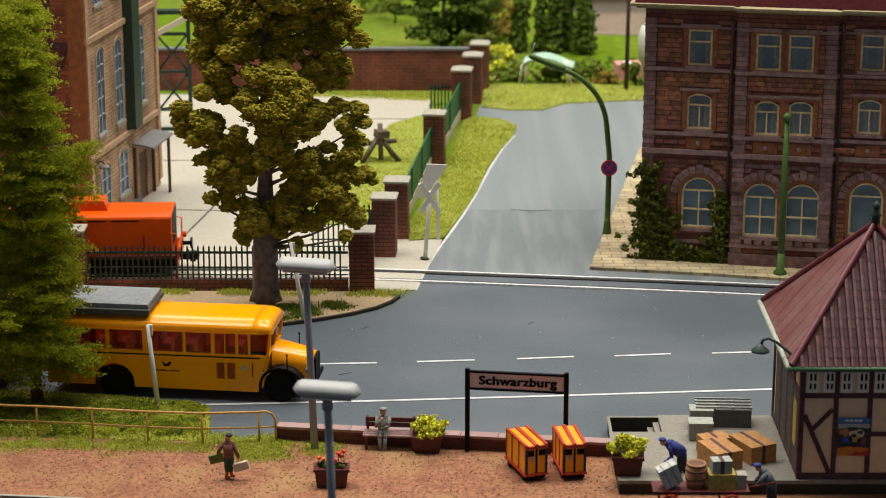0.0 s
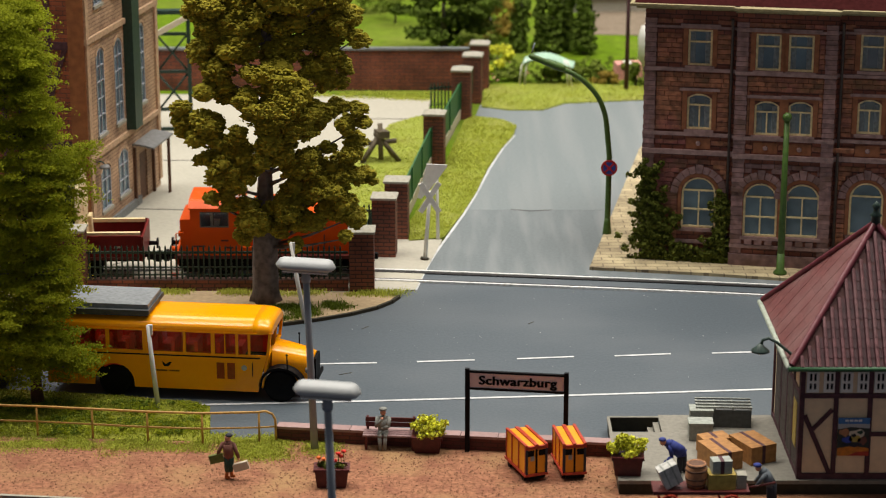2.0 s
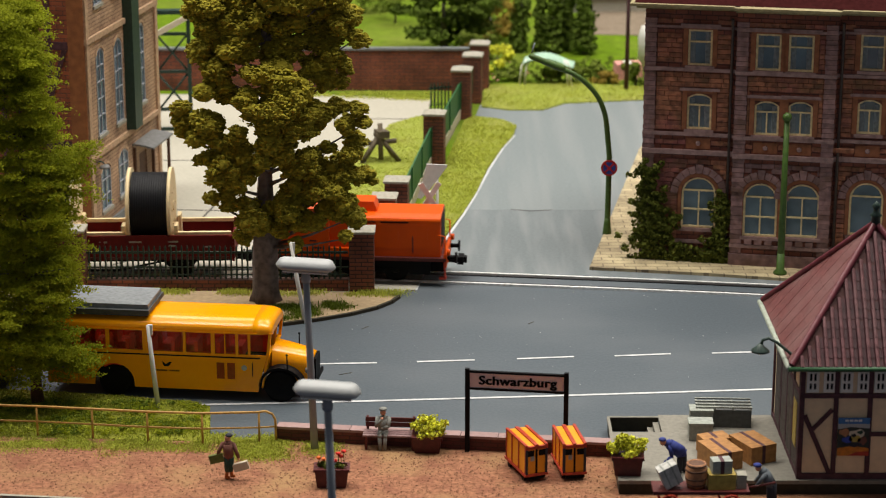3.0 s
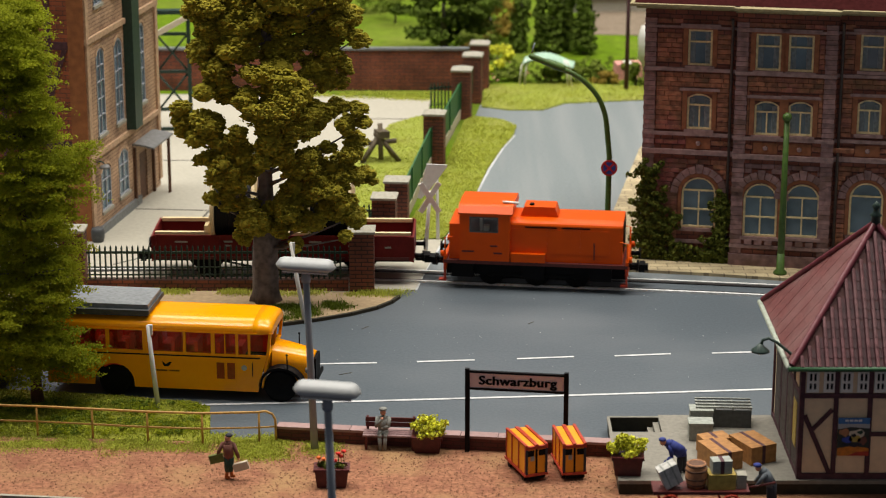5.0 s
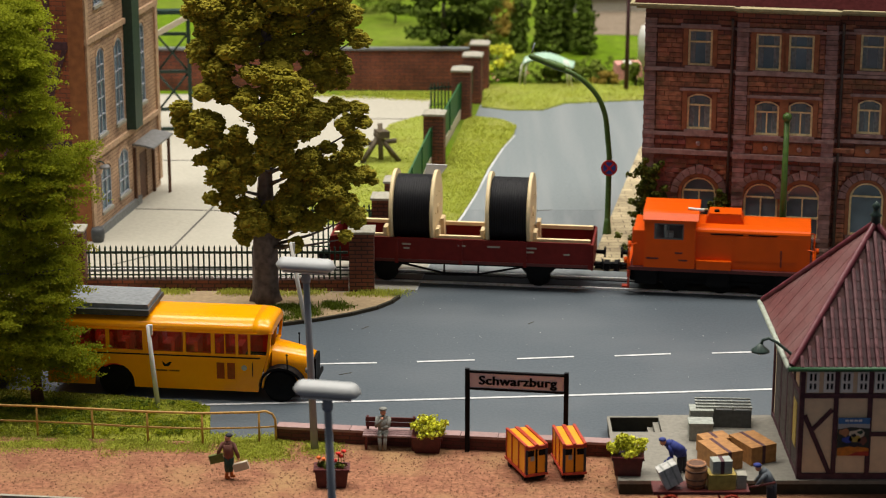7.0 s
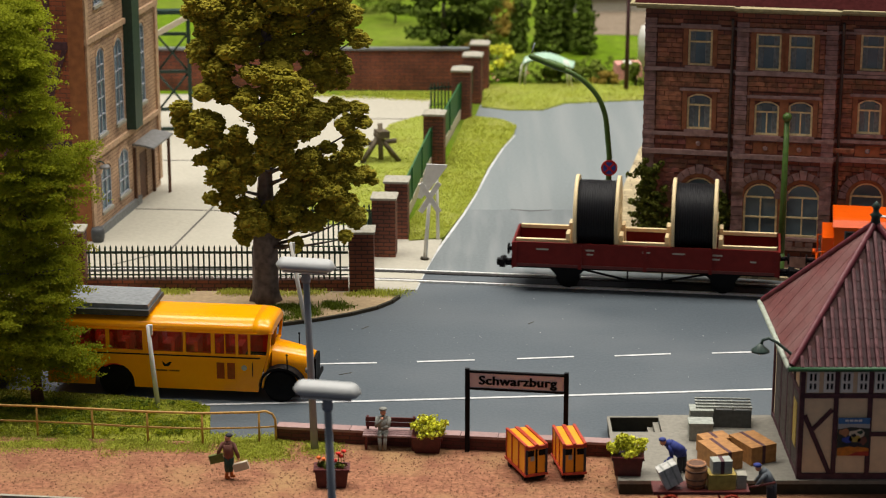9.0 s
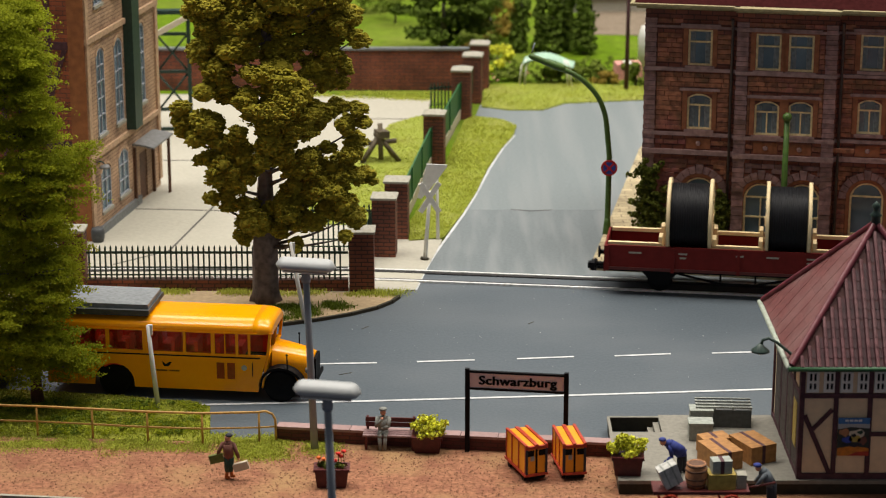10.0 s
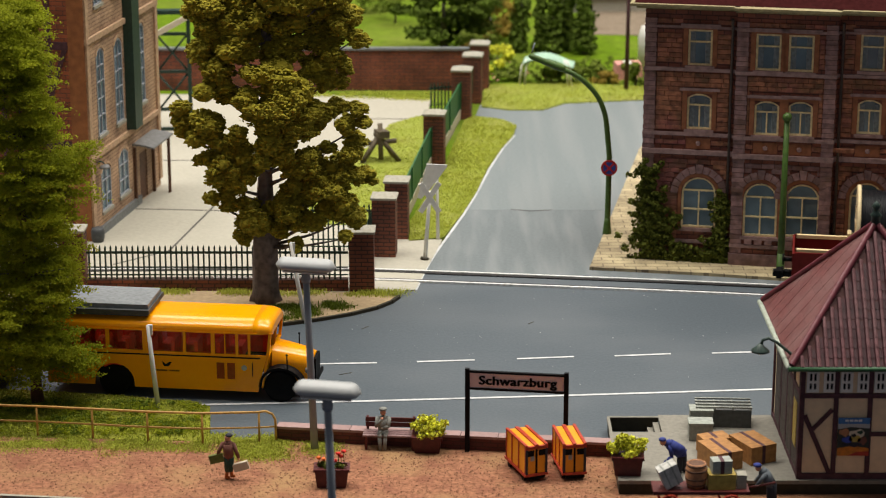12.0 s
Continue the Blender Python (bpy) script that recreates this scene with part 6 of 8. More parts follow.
    tube(bm, [(1.72, -1.24, 1.25), (1.72, -1.221, 1.25)], 0.1, 12)
    part("badge", bm, "bolt", t, "small grey badge")
    bm = bmesh.new()
    for k in range(12):
        if k != 6:
            box(bm, -1.5 + k * 0.075, -1.445 + k * 0.075, -1.226, -1.221, 1.02, 1.075)
    tube(bm, [(-1.06 + 0.09 * math.cos(math.pi * k / 5), -1.2225, 1.3 + 0.07 * math.sin(math.pi * k / 5)) for k in range(5, 11)], 0.018, 5)
    prism(bm, [(-1.24, 1.4), (-1.2, 1.25), (-1.1, 1.27), (-0.98, 1.36), (-0.88, 1.36), (-1.0, 1.2), (-1.15, 1.2)][::-1], -1.2265, -1.2212, UPRIGHT)
    part("emblem", bm, "black", t, "black emblem over a line of unreadable lettering")
    # roof box
    bm = bmesh.new()
    prism(bm, [(-5.1, 2.985), (-1.8, 2.985), (-1.68, 3.04), (-1.68, 3.2), (-5.1, 3.2)], -1.12, 1.12, UPRIGHT)
    part("roof_rack", bm, "rack_dark", t, "dark grey roof luggage rack", 0.02)
    bm = bmesh.new()
    box(bm, -5.0, -1.75, -0.95, 1.05, 3.202, 3.36)
    part("rack_cover", bm, "rack_light", t, "grey sheet cover on the rack", 0.06, 2)
    # trailer hitch
    bm = bmesh.new()
    tube(bm, [(-5.4, 0, 0.6), (-6.8, 0, 0.6)], 0.05, 6)
    part("tow_bar", bm, "black", t)


bus()


def trailer():
    t = thing("bus_trailer", -16.9, 77.45, 0, -6.8, "yellow-orange luggage trailer coupled behind the bus", "trailer")
    bm = bmesh.new()
    box(bm, -3, 1.6, -1.15, 1.15, 0.6, 2.1)
    part("body", bm, "bus_yellow", t, "", 0.15, 2)
    bm = bmesh.new()
    box(bm, -2.8, 1.3, -0.8, 0.8, 0.4, 0.598)
    tube(bm, [(1.3, 0, 0.5), (2.4, 0, 0.55)], 0.06, 6)
    part("chassis", bm, "black", t)
    for y in (-1.05, 1.05):
        bm = bmesh.new()
        tube(bm, [(0.6, y - 0.1, 0.45), (0.6, y + 0.1, 0.45)], 0.45, 20)
        part("wheel", bm, "black", t)


trailer()


# ---- street furniture ----
def street_lamp():
    x0, y0 = (7.25, 95.94)
    t = thing("street_lamp", x0, y0, 0.13, 0, "green curved street lamp post with a round prohibition sign", "street lamp")
    pts = [(0, 0, -0.1), (0.03, 0, 3.5), (-0.07, 0, 4.44), (-0.19, 0, 5.33), (-0.48, 0, 6.08), (-0.93, 0, 6.66), (-1.48, 0, 7.11), (-2.07, 0, 7.38)]
    fine = []
    for i in range(len(pts) - 1):
        p0, p1, p2, p3 = (Vector(pts[min(max(j, 0), len(pts) - 1)]) for j in (i - 1, i, i + 1, i + 2))
        for k in range(5):
            s = k / 5
            fine.append(0.5 * (2 * p1 + (p2 - p0) * s + (2 * p0 - 5 * p1 + 4 * p2 - p3) * s * s + (3 * p1 - p0 - 3 * p2 + p3) * s ** 3) if i > 1 else p1.lerp(p2, s))
    fine.append(Vector(pts[-1]))
    bm = bmesh.new()
    tube(bm, fine, [0.13 - 0.03 * k / (len(fine) - 1) for k in range(len(fine))], 12)
    part("pole", bm, "lamp_green", t)
    bm = bmesh.new()
    lathe(bm, [(0.2, -0.1), (0.2, 0.06), (0.15, 0.5), (0.13, 0.7)], 14)
    part("base", bm, "lamp_green", t)
    a, b = Vector((-1.97, 0, 7.36)), Vector((-3.54, 0, 8.0))
    bm = bmesh.new()
    tube(bm, [a, a.lerp(b, 0.08), a.lerp(b, 0.9), b], [0.09, 0.14, 0.13, 0.08], 12)
    part("lamp_head", bm, "lamp_green", t, "", 0)
    bm = bmesh.new()
    d = (b - a).normalized()
    off = Vector((0, -0.06, -0.1))
    tube(bm, [a.lerp(b, 0.15) + off, a.lerp(b, 0.85) + off], 0.06, 8)
    part("lamp_cover", bm, "glass", t, "clear lamp cover")
    bm = bmesh.new()
    tube(bm, [b + Vector((0.12, 0, 0.1)), b + Vector((0.25, 0, 0.55))], 0.03, 6)
    part("wire_end", bm, "grey", t)
    z = 3.02
    ring = bmesh.new()
    tube(ring, [(0.02, -0.2, z), (0.02, -0.16, z)], 0.36, 28)
    sign = part("road_sign", ring, "sign_red", t, "red and blue no-stopping sign")
    bm = bmesh.new()
    tube(bm, [(0.02, -0.215, z), (0.02, -0.202, z)], 0.27, 28)
    part("sign_face", bm, "sign_blue", sign)
    for a in (45, -45):
        bm = bmesh.new()
        box(bm, -0.28, 0.28, -0.006, 0.0, -0.04, 0.04, pose(0.02, -0.218 - (0.004 if a > 0 else 0), z, 0, a, 0))
        part("sign_bar", bm, "sign_red", sign)


street_lamp()


def green_mast():
    x0, y0 = (14.03, 89.89)
    t = thing("lamp_mast", x0, y0, 0.13, 0, "slim green lamp mast with a round ball top", "street lamp")
    bm = bmesh.new()
    top = (0.01, 0, 6.58)
    tube(bm, [(0, 0, 0), (top[0] * 0.5, 0, top[2] * 0.5), top], [0.16, 0.13, 0.11], 12)
    part("pole", bm, "lamp_green", t)
    bm = bmesh.new()
    lathe(bm, [(0.28, -0.02), (0.28, 0.1), (0.17, 0.2), (0.16, 0.9)], 14)
    part("base", bm, "lamp_green", t)
    bm = bmesh.new()
    ball(bm, (top[0], 0, top[2] + 0.1), 0.2, 2)
    part("ball_top", bm, "lamp_green", t)


green_mast()


def crossing_signs():
    x0, y0 = (-0.65, 92.32)
    t = thing("crossing_sign", x0, y0, 0.03, 6, "cream level-crossing saltire on a slim post", "road sign", "crossing signs")
    bm = bmesh.new()
    tube(bm, [(-0.12, 0, 0), (0.1, 0, 3.0)], [0.09, 0.07], 8)
    part("post", bm, "white", t)
    for s in (1, -1):
        bm = bmesh.new()
        box(bm, -0.75, 0.75, -0.03, 0.03, -0.11, 0.11, pose(0.08, -0.1 - 0.062 * (s > 0), 2.75, 0, s * 58, 0))
        part("saltire_arm", bm, "white", t, "", 0.01)
    bm = bmesh.new()
    tube(bm, [(-0.13, 0, 0), (-0.12, 0, 0.06)], 0.2, 10)
    part("foot", bm, "dock_face", t)
    x0, y0 = (-0.22, 95.32)
    t = thing("warning_board", x0, y0, 0.05, 0, "back of a cream warning board on a slim post", "road sign", "crossing signs")
    bm = bmesh.new()
    tube(bm, [(0, 0, 0), (-0.05, 0, 3.0)], [0.08, 0.06], 8)
    part("post", bm, "white", t)
    bm = bmesh.new()
    prism(bm, [(-0.5, 3.35), (-0.9, 1.9), (-0.72, 1.85), (-0.1, 2.6), (0.4, 3.3), (0.4, 3.38), (-0.5, 3.42)], -0.12, -0.06, UPRIGHT)
    part("board", bm, "white", t, "bare back of the board", 0.01)


crossing_signs()


def wooden_trestle():
    x0, y0 = (-3.15, 108.98)
    t = thing("wooden_trestle", x0, y0, 0.08, 12, "old dark wooden trestle standing on the lawn", "trestle")
    for a, b in (((-0.95, -0.3, 0), (0.15, 0.1, 1.45)), ((0.95, -0.3, 0), (-0.15, 0.0, 1.45)), ((-0.6, 0.8, 0), (0.05, 0.3, 1.3)), ((0.9, 0.7, 0), (0.0, 0.3, 1.3)), ((-1.25, 0.2, 0.85), (0.9, 0.25, 0.95)), ((0.0, -0.35, 0.15), (0.05, 0.1, 1.9))):
        bm = bmesh.new()
        tube(bm, [a, b], 0.13, 5)
        part("strut", bm, "old_wood", t)
    bm = bmesh.new()
    box(bm, -0.3, 0.3, -0.28, 0.35, 1.2, 1.55, pose(0, 0, 0, 0, 6, 15))
    part("block", bm, "old_wood", t, "", 0.05)


wooden_trestle()


def white_poles():
    for (x0, y0), top in (((-9.99, 74.42), (-0.25, 3.05)), ((-5.36, 83.8), (-0.52, 3.27))):
        t = thing("white_post", x0, y0, 0, 0, "leaning white painted post with a chipped top", "post", "white posts")
        bm = bmesh.new()
        tube(bm, [(0, 0, 0), (top[0] * 0.55, 0, top[1] * 0.5), (top[0], 0, top[1])], [0.095, 0.085, 0.07], 8)
        part("shaft", bm, "white", t)
        bm = bmesh.new()
        box(bm, top[0] - 0.02, top[0] + 0.15, -0.05, 0.05, top[1] - 0.35, top[1] + 0.02)
        part("bracket", bm, "white", t, "", 0.02)


white_poles()


def platform_lamps():
    zh = 6.4
    for (x0, y0), dx, rz, width, lean in (((-4.29, 70.51), -0.19, -3, 1.0, -0.33), ((-3.03, 58.74), -0.17, -4, 0.96, -0.26)):
        t = thing("platform_lamp", x0, y0, 0, 0, "grey platform lamp with a long rounded head", "street lamp", "platform lamps")
        bm = bmesh.new()
        tube(bm, [(0, 0, 0), (dx * 0.5, 0, zh * 0.5), (dx, 0, zh - 0.3)], [0.13, 0.12, 0.11], 12)
        part("pole", bm, "grey", t)
        bm = bmesh.new()
        lathe(bm, [(0.15, zh - 0.55), (0.16, zh - 0.4), (0.14, zh - 0.36), (0.14, zh - 0.2)], 12, pose(dx, 0, 0))
        part("collar", bm, "grey", t)
        bm = bmesh.new()
        m = pose(dx, 0, zh, 0, 3, rz)
        n, segs = 14, 16
        half, r = 0.98 * width, 0.27
        rings = []
        for i in range(segs + 1):
            x = -half + 2 * half * i / segs
            e = max(0.0, (abs(x) - (half - 0.3)) / 0.3)
            k = math.sqrt(max(0.02, 1 - e * e))
            rings.append([bm.verts.new(m @ Vector((x, 0.38 * k * math.cos(2 * math.pi * j / n), r * k * math.sin(2 * math.pi * j / n) * (1 if math.sin(2 * math.pi * j / n) > 0 else 0.55)))) for j in range(n)])
        for r0, r1 in zip(rings, rings[1:]):
            for j in range(n):
                bm.faces.new((r0[j], r0[(j + 1) % n], r1[(j + 1) % n], r1[j])).smooth = True
        bm.faces.new(rings[0][::-1])
        bm.faces.new(rings[-1])
        part("lamp_head", bm, "grey_head", t, "smooth pale grey lamp head")
        bm = bmesh.new()
        box(bm, -half * 0.75, half * 0.75, -0.24, 0.24, -0.19, -0.15, m)
        part("diffuser", bm, "white", t, "milky underside diffuser", 0.02)


platform_lamps()


def railing():
    t = thing("railing", 0, 0, 0, 0, "ochre tubular railing along the platform edge", "railing")
    feet = [(-15.63, 71.81), (-13.74, 71.65), (-11.83, 71.39), (-9.94, 71.13), (-8.08, 70.97), (-6.18, 71.08)]
    for x, y in feet:
        bm = bmesh.new()
        tube(bm, [(x, y, 0), (x, y, 1.08)], 0.038, 8)
        part("post", bm, "rail_ochre", t)
    xe, ye = (-5.62, 71.18)
    far = (-24, feet[0][1] + 0.3)
    for z, end in ((1.1, True), (0.55, False)):
        bm = bmesh.new()
        pts = [(far[0], far[1], z)] + [(x, y, z) for x, y in feet]
        if end:
            pts += [(xe - 0.35, ye, z), (xe - 0.12, ye, z - 0.1), (xe - 0.02, ye, z - 0.3), (xe, ye, 0.0)]
        else:
            pts += [(xe, ye, z)]
        tube(bm, pts, 0.043 if end else 0.034, 8)
        part("top_rail" if end else "middle_rail", bm, "rail_ochre", t)


railing()


def station_sign():
    xa, ya = (0.81, 70.26)
    xb = 4.05
    yb = 69.8
    rz = math.degrees(math.atan2(yb - ya, xb - xa))
    w = math.hypot(xb - xa, yb - ya)
    t = thing("station_sign", xa, ya, 0, rz, "station name board with black frame and two black posts", "sign")
    top = 2.95
    for x in (0, w):
        bm = bmesh.new()
        box(bm, x - 0.075, x + 0.075, -0.07, 0.07, 0, top)
        part("post", bm, "black", t, "", 0.01)
    z1, z0 = top - 0.06, top - 0.72
    bm = bmesh.new()
    for b in ((0.076, w - 0.076, z1 - 0.07, z1), (0.076, w - 0.076, z0, z0 + 0.07)):
        box(bm, b[0], b[1], -0.06, 0.06, b[2], b[3])
    part("board_frame", bm, "black", t)
    bm = bmesh.new()
    box(bm, 0.08, w - 0.08, -0.03, 0.03, z0 + 0.072, z1 - 0.072)
    board = part("name_board", bm, "sign_pink", t, "pale pinkish name board")
    cu = bpy.data.curves.new("lettering", "FONT")
    cu.body, cu.size, cu.align_x, cu.align_y, cu.extrude = "Schwarzburg", 0.42 * K, "CENTER", "CENTER", 0.012 * K
    cu.space_character = 1.06
    tmp = new("lettering", cu)
    me = bpy.data.meshes.new_from_object(tmp)
    bpy.data.objects.remove(tmp)
    bold = bmesh.new()
    for k in range(4):
        start = len(bold.verts)
        bold.from_mesh(me)
        bold.verts.ensure_lookup_table()
        for v in bold.verts[start:]:
            v.co += Vector(((-0.018 + 0.012 * k) * K, (0.006 if k % 2 else -0.006) * K, 0.0015 * k * K))
    bold.to_mesh(me)
    bold.free()
    me.materials.clear()
    me.materials.append(M["black"])
    ob = new("lettering", me)
    ob.parent = board
    ob.matrix_basis = pose((w / 2 + 0.03) * K, -0.045 * K, (z0 + z1) / 2 * K, 90, 0, 0) @ Matrix.Diagonal((1.12, 1.0, 1.0, 1.0))
    tagged(ob, "bold black station name")


station_sign()


# ---- planters, bench, carts ----
def planter(x, y, z, rz, lx, ly, h, label, plant, size, seed, flowers=False):
    t = thing("planter", x, y, z, rz, label, "planter", "planters")
    bm = bmesh.new()
    a = [bm.verts.new((sx * lx / 2 * 0.86, sy * ly / 2 * 0.86, 0)) for sx, sy in ((-1, -1), (1, -1), (1, 1), (-1, 1))]
    b = [bm.verts.new((sx * lx / 2, sy * ly / 2, h)) for sx, sy in ((-1, -1), (1, -1), (1, 1), (-1, 1))]
    bm.faces.new(a[::-1])
    bm.faces.new(b)
    for i in range(4):
        bm.faces.new((a[i], a[(i + 1) % 4], b[(i + 1) % 4], b[i]))
    part("tub", bm, "planter", t, "dark maroon tub", 0.03)
    bm = bmesh.new()
    for x0, x1, y0, y1 in ((-lx / 2 - 0.04, lx / 2 + 0.04, -ly / 2 - 0.04, -ly / 2 + 0.05), (-lx / 2 - 0.04, lx / 2 + 0.04, ly / 2 - 0.05, ly / 2 + 0.04), (-lx / 2 - 0.04, -lx / 2 + 0.05, -ly / 2 + 0.05, ly / 2 - 0.05), (lx / 2 - 0.05, lx / 2 + 0.04, -ly / 2 + 0.05, ly / 2 - 0.05)):
        box(bm, x0, x1, y0, y1, h - 0.06, h + 0.03)
    part("rim", bm, "planter", t)
    rnd = random.Random(seed)
    bm = bmesh.new()
    if flowers:
        for k in range(16):
            leaf_cloud(bm, (rnd.uniform(-0.4, 0.4) * lx, rnd.uniform(-0.3, 0.3) * ly, h + 0.08), (0.1, 0.1, 0.09), 16, 0.06, rnd)
        part("leaves", bm, "leaf_ivy", t)
        for fx, fz, m in ((-0.38, 0.42, "flower_orange"), (-0.24, 0.36, "flower_orange"), (0.28, 0.5, "flower_red"), (0.36, 0.72, "flower_red"), (0.1, 0.3, "flower_red"), (0.2, 0.62, "flower_red")):
            bm = bmesh.new()
            tube(bm, [(fx * lx, 0, h - 0.05), (fx * lx, 0, h + fz * 0.75 - 0.05)], 0.015, 5)
            stem = part("stem", bm, "leaf_ivy", t)
            bm = bmesh.new()
            ball(bm, (fx * lx, 0, h + fz * 0.75), 0.075, 2, (1, 1, 0.8), 0.6)
            part("blossom", bm, m, stem)
    else:
        for k in range(34):
            d = Vector((rnd.gauss(0, 1), rnd.gauss(0, 1), abs(rnd.gauss(0, 0.8)))).normalized()
            p = Vector((d.x * lx * 0.55, d.y * lx * 0.42, h + 0.1 + d.z * size * 0.6)) if k % 3 else Vector((d.x * lx * 0.25, d.y * lx * 0.2, h + 0.15 + d.z * size * 0.4))
            leaf_cloud(bm, p + Vector((rnd.gauss(0, 0.06), rnd.gauss(0, 0.06), rnd.gauss(0, 0.07))), (0.19, 0.19, 0.13), 80, 0.05, rnd, inner=0.4, jitter=0.7)
        part("foliage", bm, plant, t, "bright yellow-green foliage")


planter(-0.51, 70.41, 0.02, -4, 0.95, 0.8, 0.55, "maroon tub with bright lime-green shrub beside the bench", "leaf_lime", 0.75, 51)
planter(-3.56, 67.35, 0.02, 0, 1.08, 0.6, 0.62, "maroon trough with red and orange flowers", "leaf_ivy", 0.4, 52, True)
planter(5.9, 67.27, 0.5, -3, 0.95, 0.8, 0.62, "maroon tub with yellow-green shrub on the loading dock", "leaf_lime", 0.7, 53)


def bench():
    xa, ya = (-1.77, 70.26)
    t = thing("bench", xa, ya + 0.35, 0.02, -4, "maroon platform bench with a lilac seat", "bench")
    for y in (-0.2, 0.0, 0.2):
        bm = bmesh.new()
        box(bm, -0.9, 0.9, y - 0.085, y + 0.085, 0.46, 0.52)
        part("seat_slat", bm, "bench_lilac", t, "", 0.015)
    for z in (0.62, 0.8):
        bm = bmesh.new()
        box(bm, -0.85, 0.85, 0.3, 0.35, z, z + 0.15)
        part("back_slat", bm, "bench_red", t, "", 0.015)
    for x in (-0.78, 0.78):
        for y in (-0.22, 0.25):
            bm = bmesh.new()
            box(bm, x - 0.045, x + 0.045, y - 0.045, y + 0.045, 0, 0.455 if y < 0 else 0.455)
            part("leg", bm, "bench_red", t)
        bm = bmesh.new()
        box(bm, x - 0.04, x + 0.04, 0.355, 0.42, 0.3, 0.98)
        part("back_post", bm, "bench_red", t)


bench()


def post_cart(x, y, rz, label):
    t = thing("post_cart", x, y, 0.02, rz, label, "cart", "post carts")
    w, ln, h0, h1 = 0.36, 1.7, 0.28, 1.22
    bm = bmesh.new()
    box(bm, -w - 0.05, w + 0.05, -0.05, ln + 0.05, h0 - 0.08, h0)
    part("chassis", bm, "cart_red", t, "", 0.02)
    bm = bmesh.new()
    box(bm, -w, w, 0, ln, h0 + 0.002, h1)
    part("body", bm, "cart_orange", t, "", 0.02)
    for x0, x1 in ((-w - 0.03, -w + 0.06), (w - 0.06, w + 0.03), (-0.06, 0.06)):
        bm = bmesh.new()
        box(bm, x0, x1, -0.03, ln + 0.02, h1 + 0.002, h1 + 0.05)
        part("roof_strip", bm, "cart_red", t, "", 0.01)
    bm = bmesh.new()
    box(bm, -w - 0.03, w + 0.03, -0.034, 0.06, h1 - 0.1, h1 + 0.001)
    part("front_beam", bm, "cart_red", t, "", 0.02)
    for x0, x1 in ((-w - 0.02, -w + 0.06), (w - 0.06, w + 0.02), (-0.03, 0.03)):
        bm = bmesh.new()
        box(bm, x0, x1, -0.03, -0.002, h0, h1 - 0.1)
        part("front_post", bm, "fig_dark" if abs(x0) > 0.1 else "black", t, "", 0.01)
    for s in (-1, 1):
        for yy in (0.0, 0.58, 1.16, ln - 0.06):
            bm = bmesh.new()
            box(bm, s * w - (0.025 if s < 0 else -0.001), s * w + (0.025 if s > 0 else -0.001), yy, yy + 0.06, h0, h1)
            part("side_post", bm, "cart_red", t)
        bm = bmesh.new()
        box(bm, s * 0.2 - 0.12, s * 0.2 + 0.12, -0.016, -0.003, h1 - 0.34, h1 - 0.14)
        part("vent_panel", bm, "black", t)
    bm = bmesh.new()
    box(bm, -0.2, -0.08, -0.02, -0.004, 0.72, 0.88)
    part("label_holder", bm, "crate_grey", t, "grey label holder")
    for x0 in (-w + 0.04, w - 0.04):
        for yy in (0.25, ln - 0.25):
            bm = bmesh.new()
            tube(bm, [(x0 - 0.05, yy, 0.13), (x0 + 0.05, yy, 0.13)], 0.13, 16)
            part("wheel", bm, "black", t)
    bm = bmesh.new()
    box(bm, -0.25, 0.25, 0.0, ln, 0.1, 0.198)
    part("underframe", bm, "black", t)


post_cart(3.0, 67.66, 20, "yellow-orange parcel cart with red edging and black front")
post_cart(4.23, 67.76, 9, "yellow-orange parcel cart with red edging, parked beside its twin")


# ---- painted figurines, each one plain shape ----
def figurine(name, label, x, y, z, rz, shapes):
    """shapes: material, then either two ends with radii or a ball."""
    bm = bmesh.new()
    mats = []
    for s in shapes:
        if s[0] not in mats:
            mats.append(s[0])
        before = set(bm.faces)
        if len(s) == 5:
            tube(bm, [s[1], Vector(s[1]).lerp(Vector(s[2]), 0.5), s[2]], [s[3], (s[3] + s[4]) / 2 * 1.06, s[4]], 10)
            ball(bm, s[1], s[3] * 0.98, 1)
            ball(bm, s[2], s[4] * 0.98, 1)
        elif len(s) == 4:
            ball(bm, s[1], s[2], 2, s[3])
        else:
            box(bm, *s[1], s[2])
        for f in bm.faces:
            if f not in before:
                f.material_index = mats.index(s[0])
    bmesh.ops.scale(bm, vec=(0.89, 0.89, 0.89), verts=bm.verts)
    ob = part(name, bm, mats, None, label)
    ob.matrix_world = pose(x * K, y * K, z * K, 0, 0, rz)
    return tagged(ob, category="figurine")


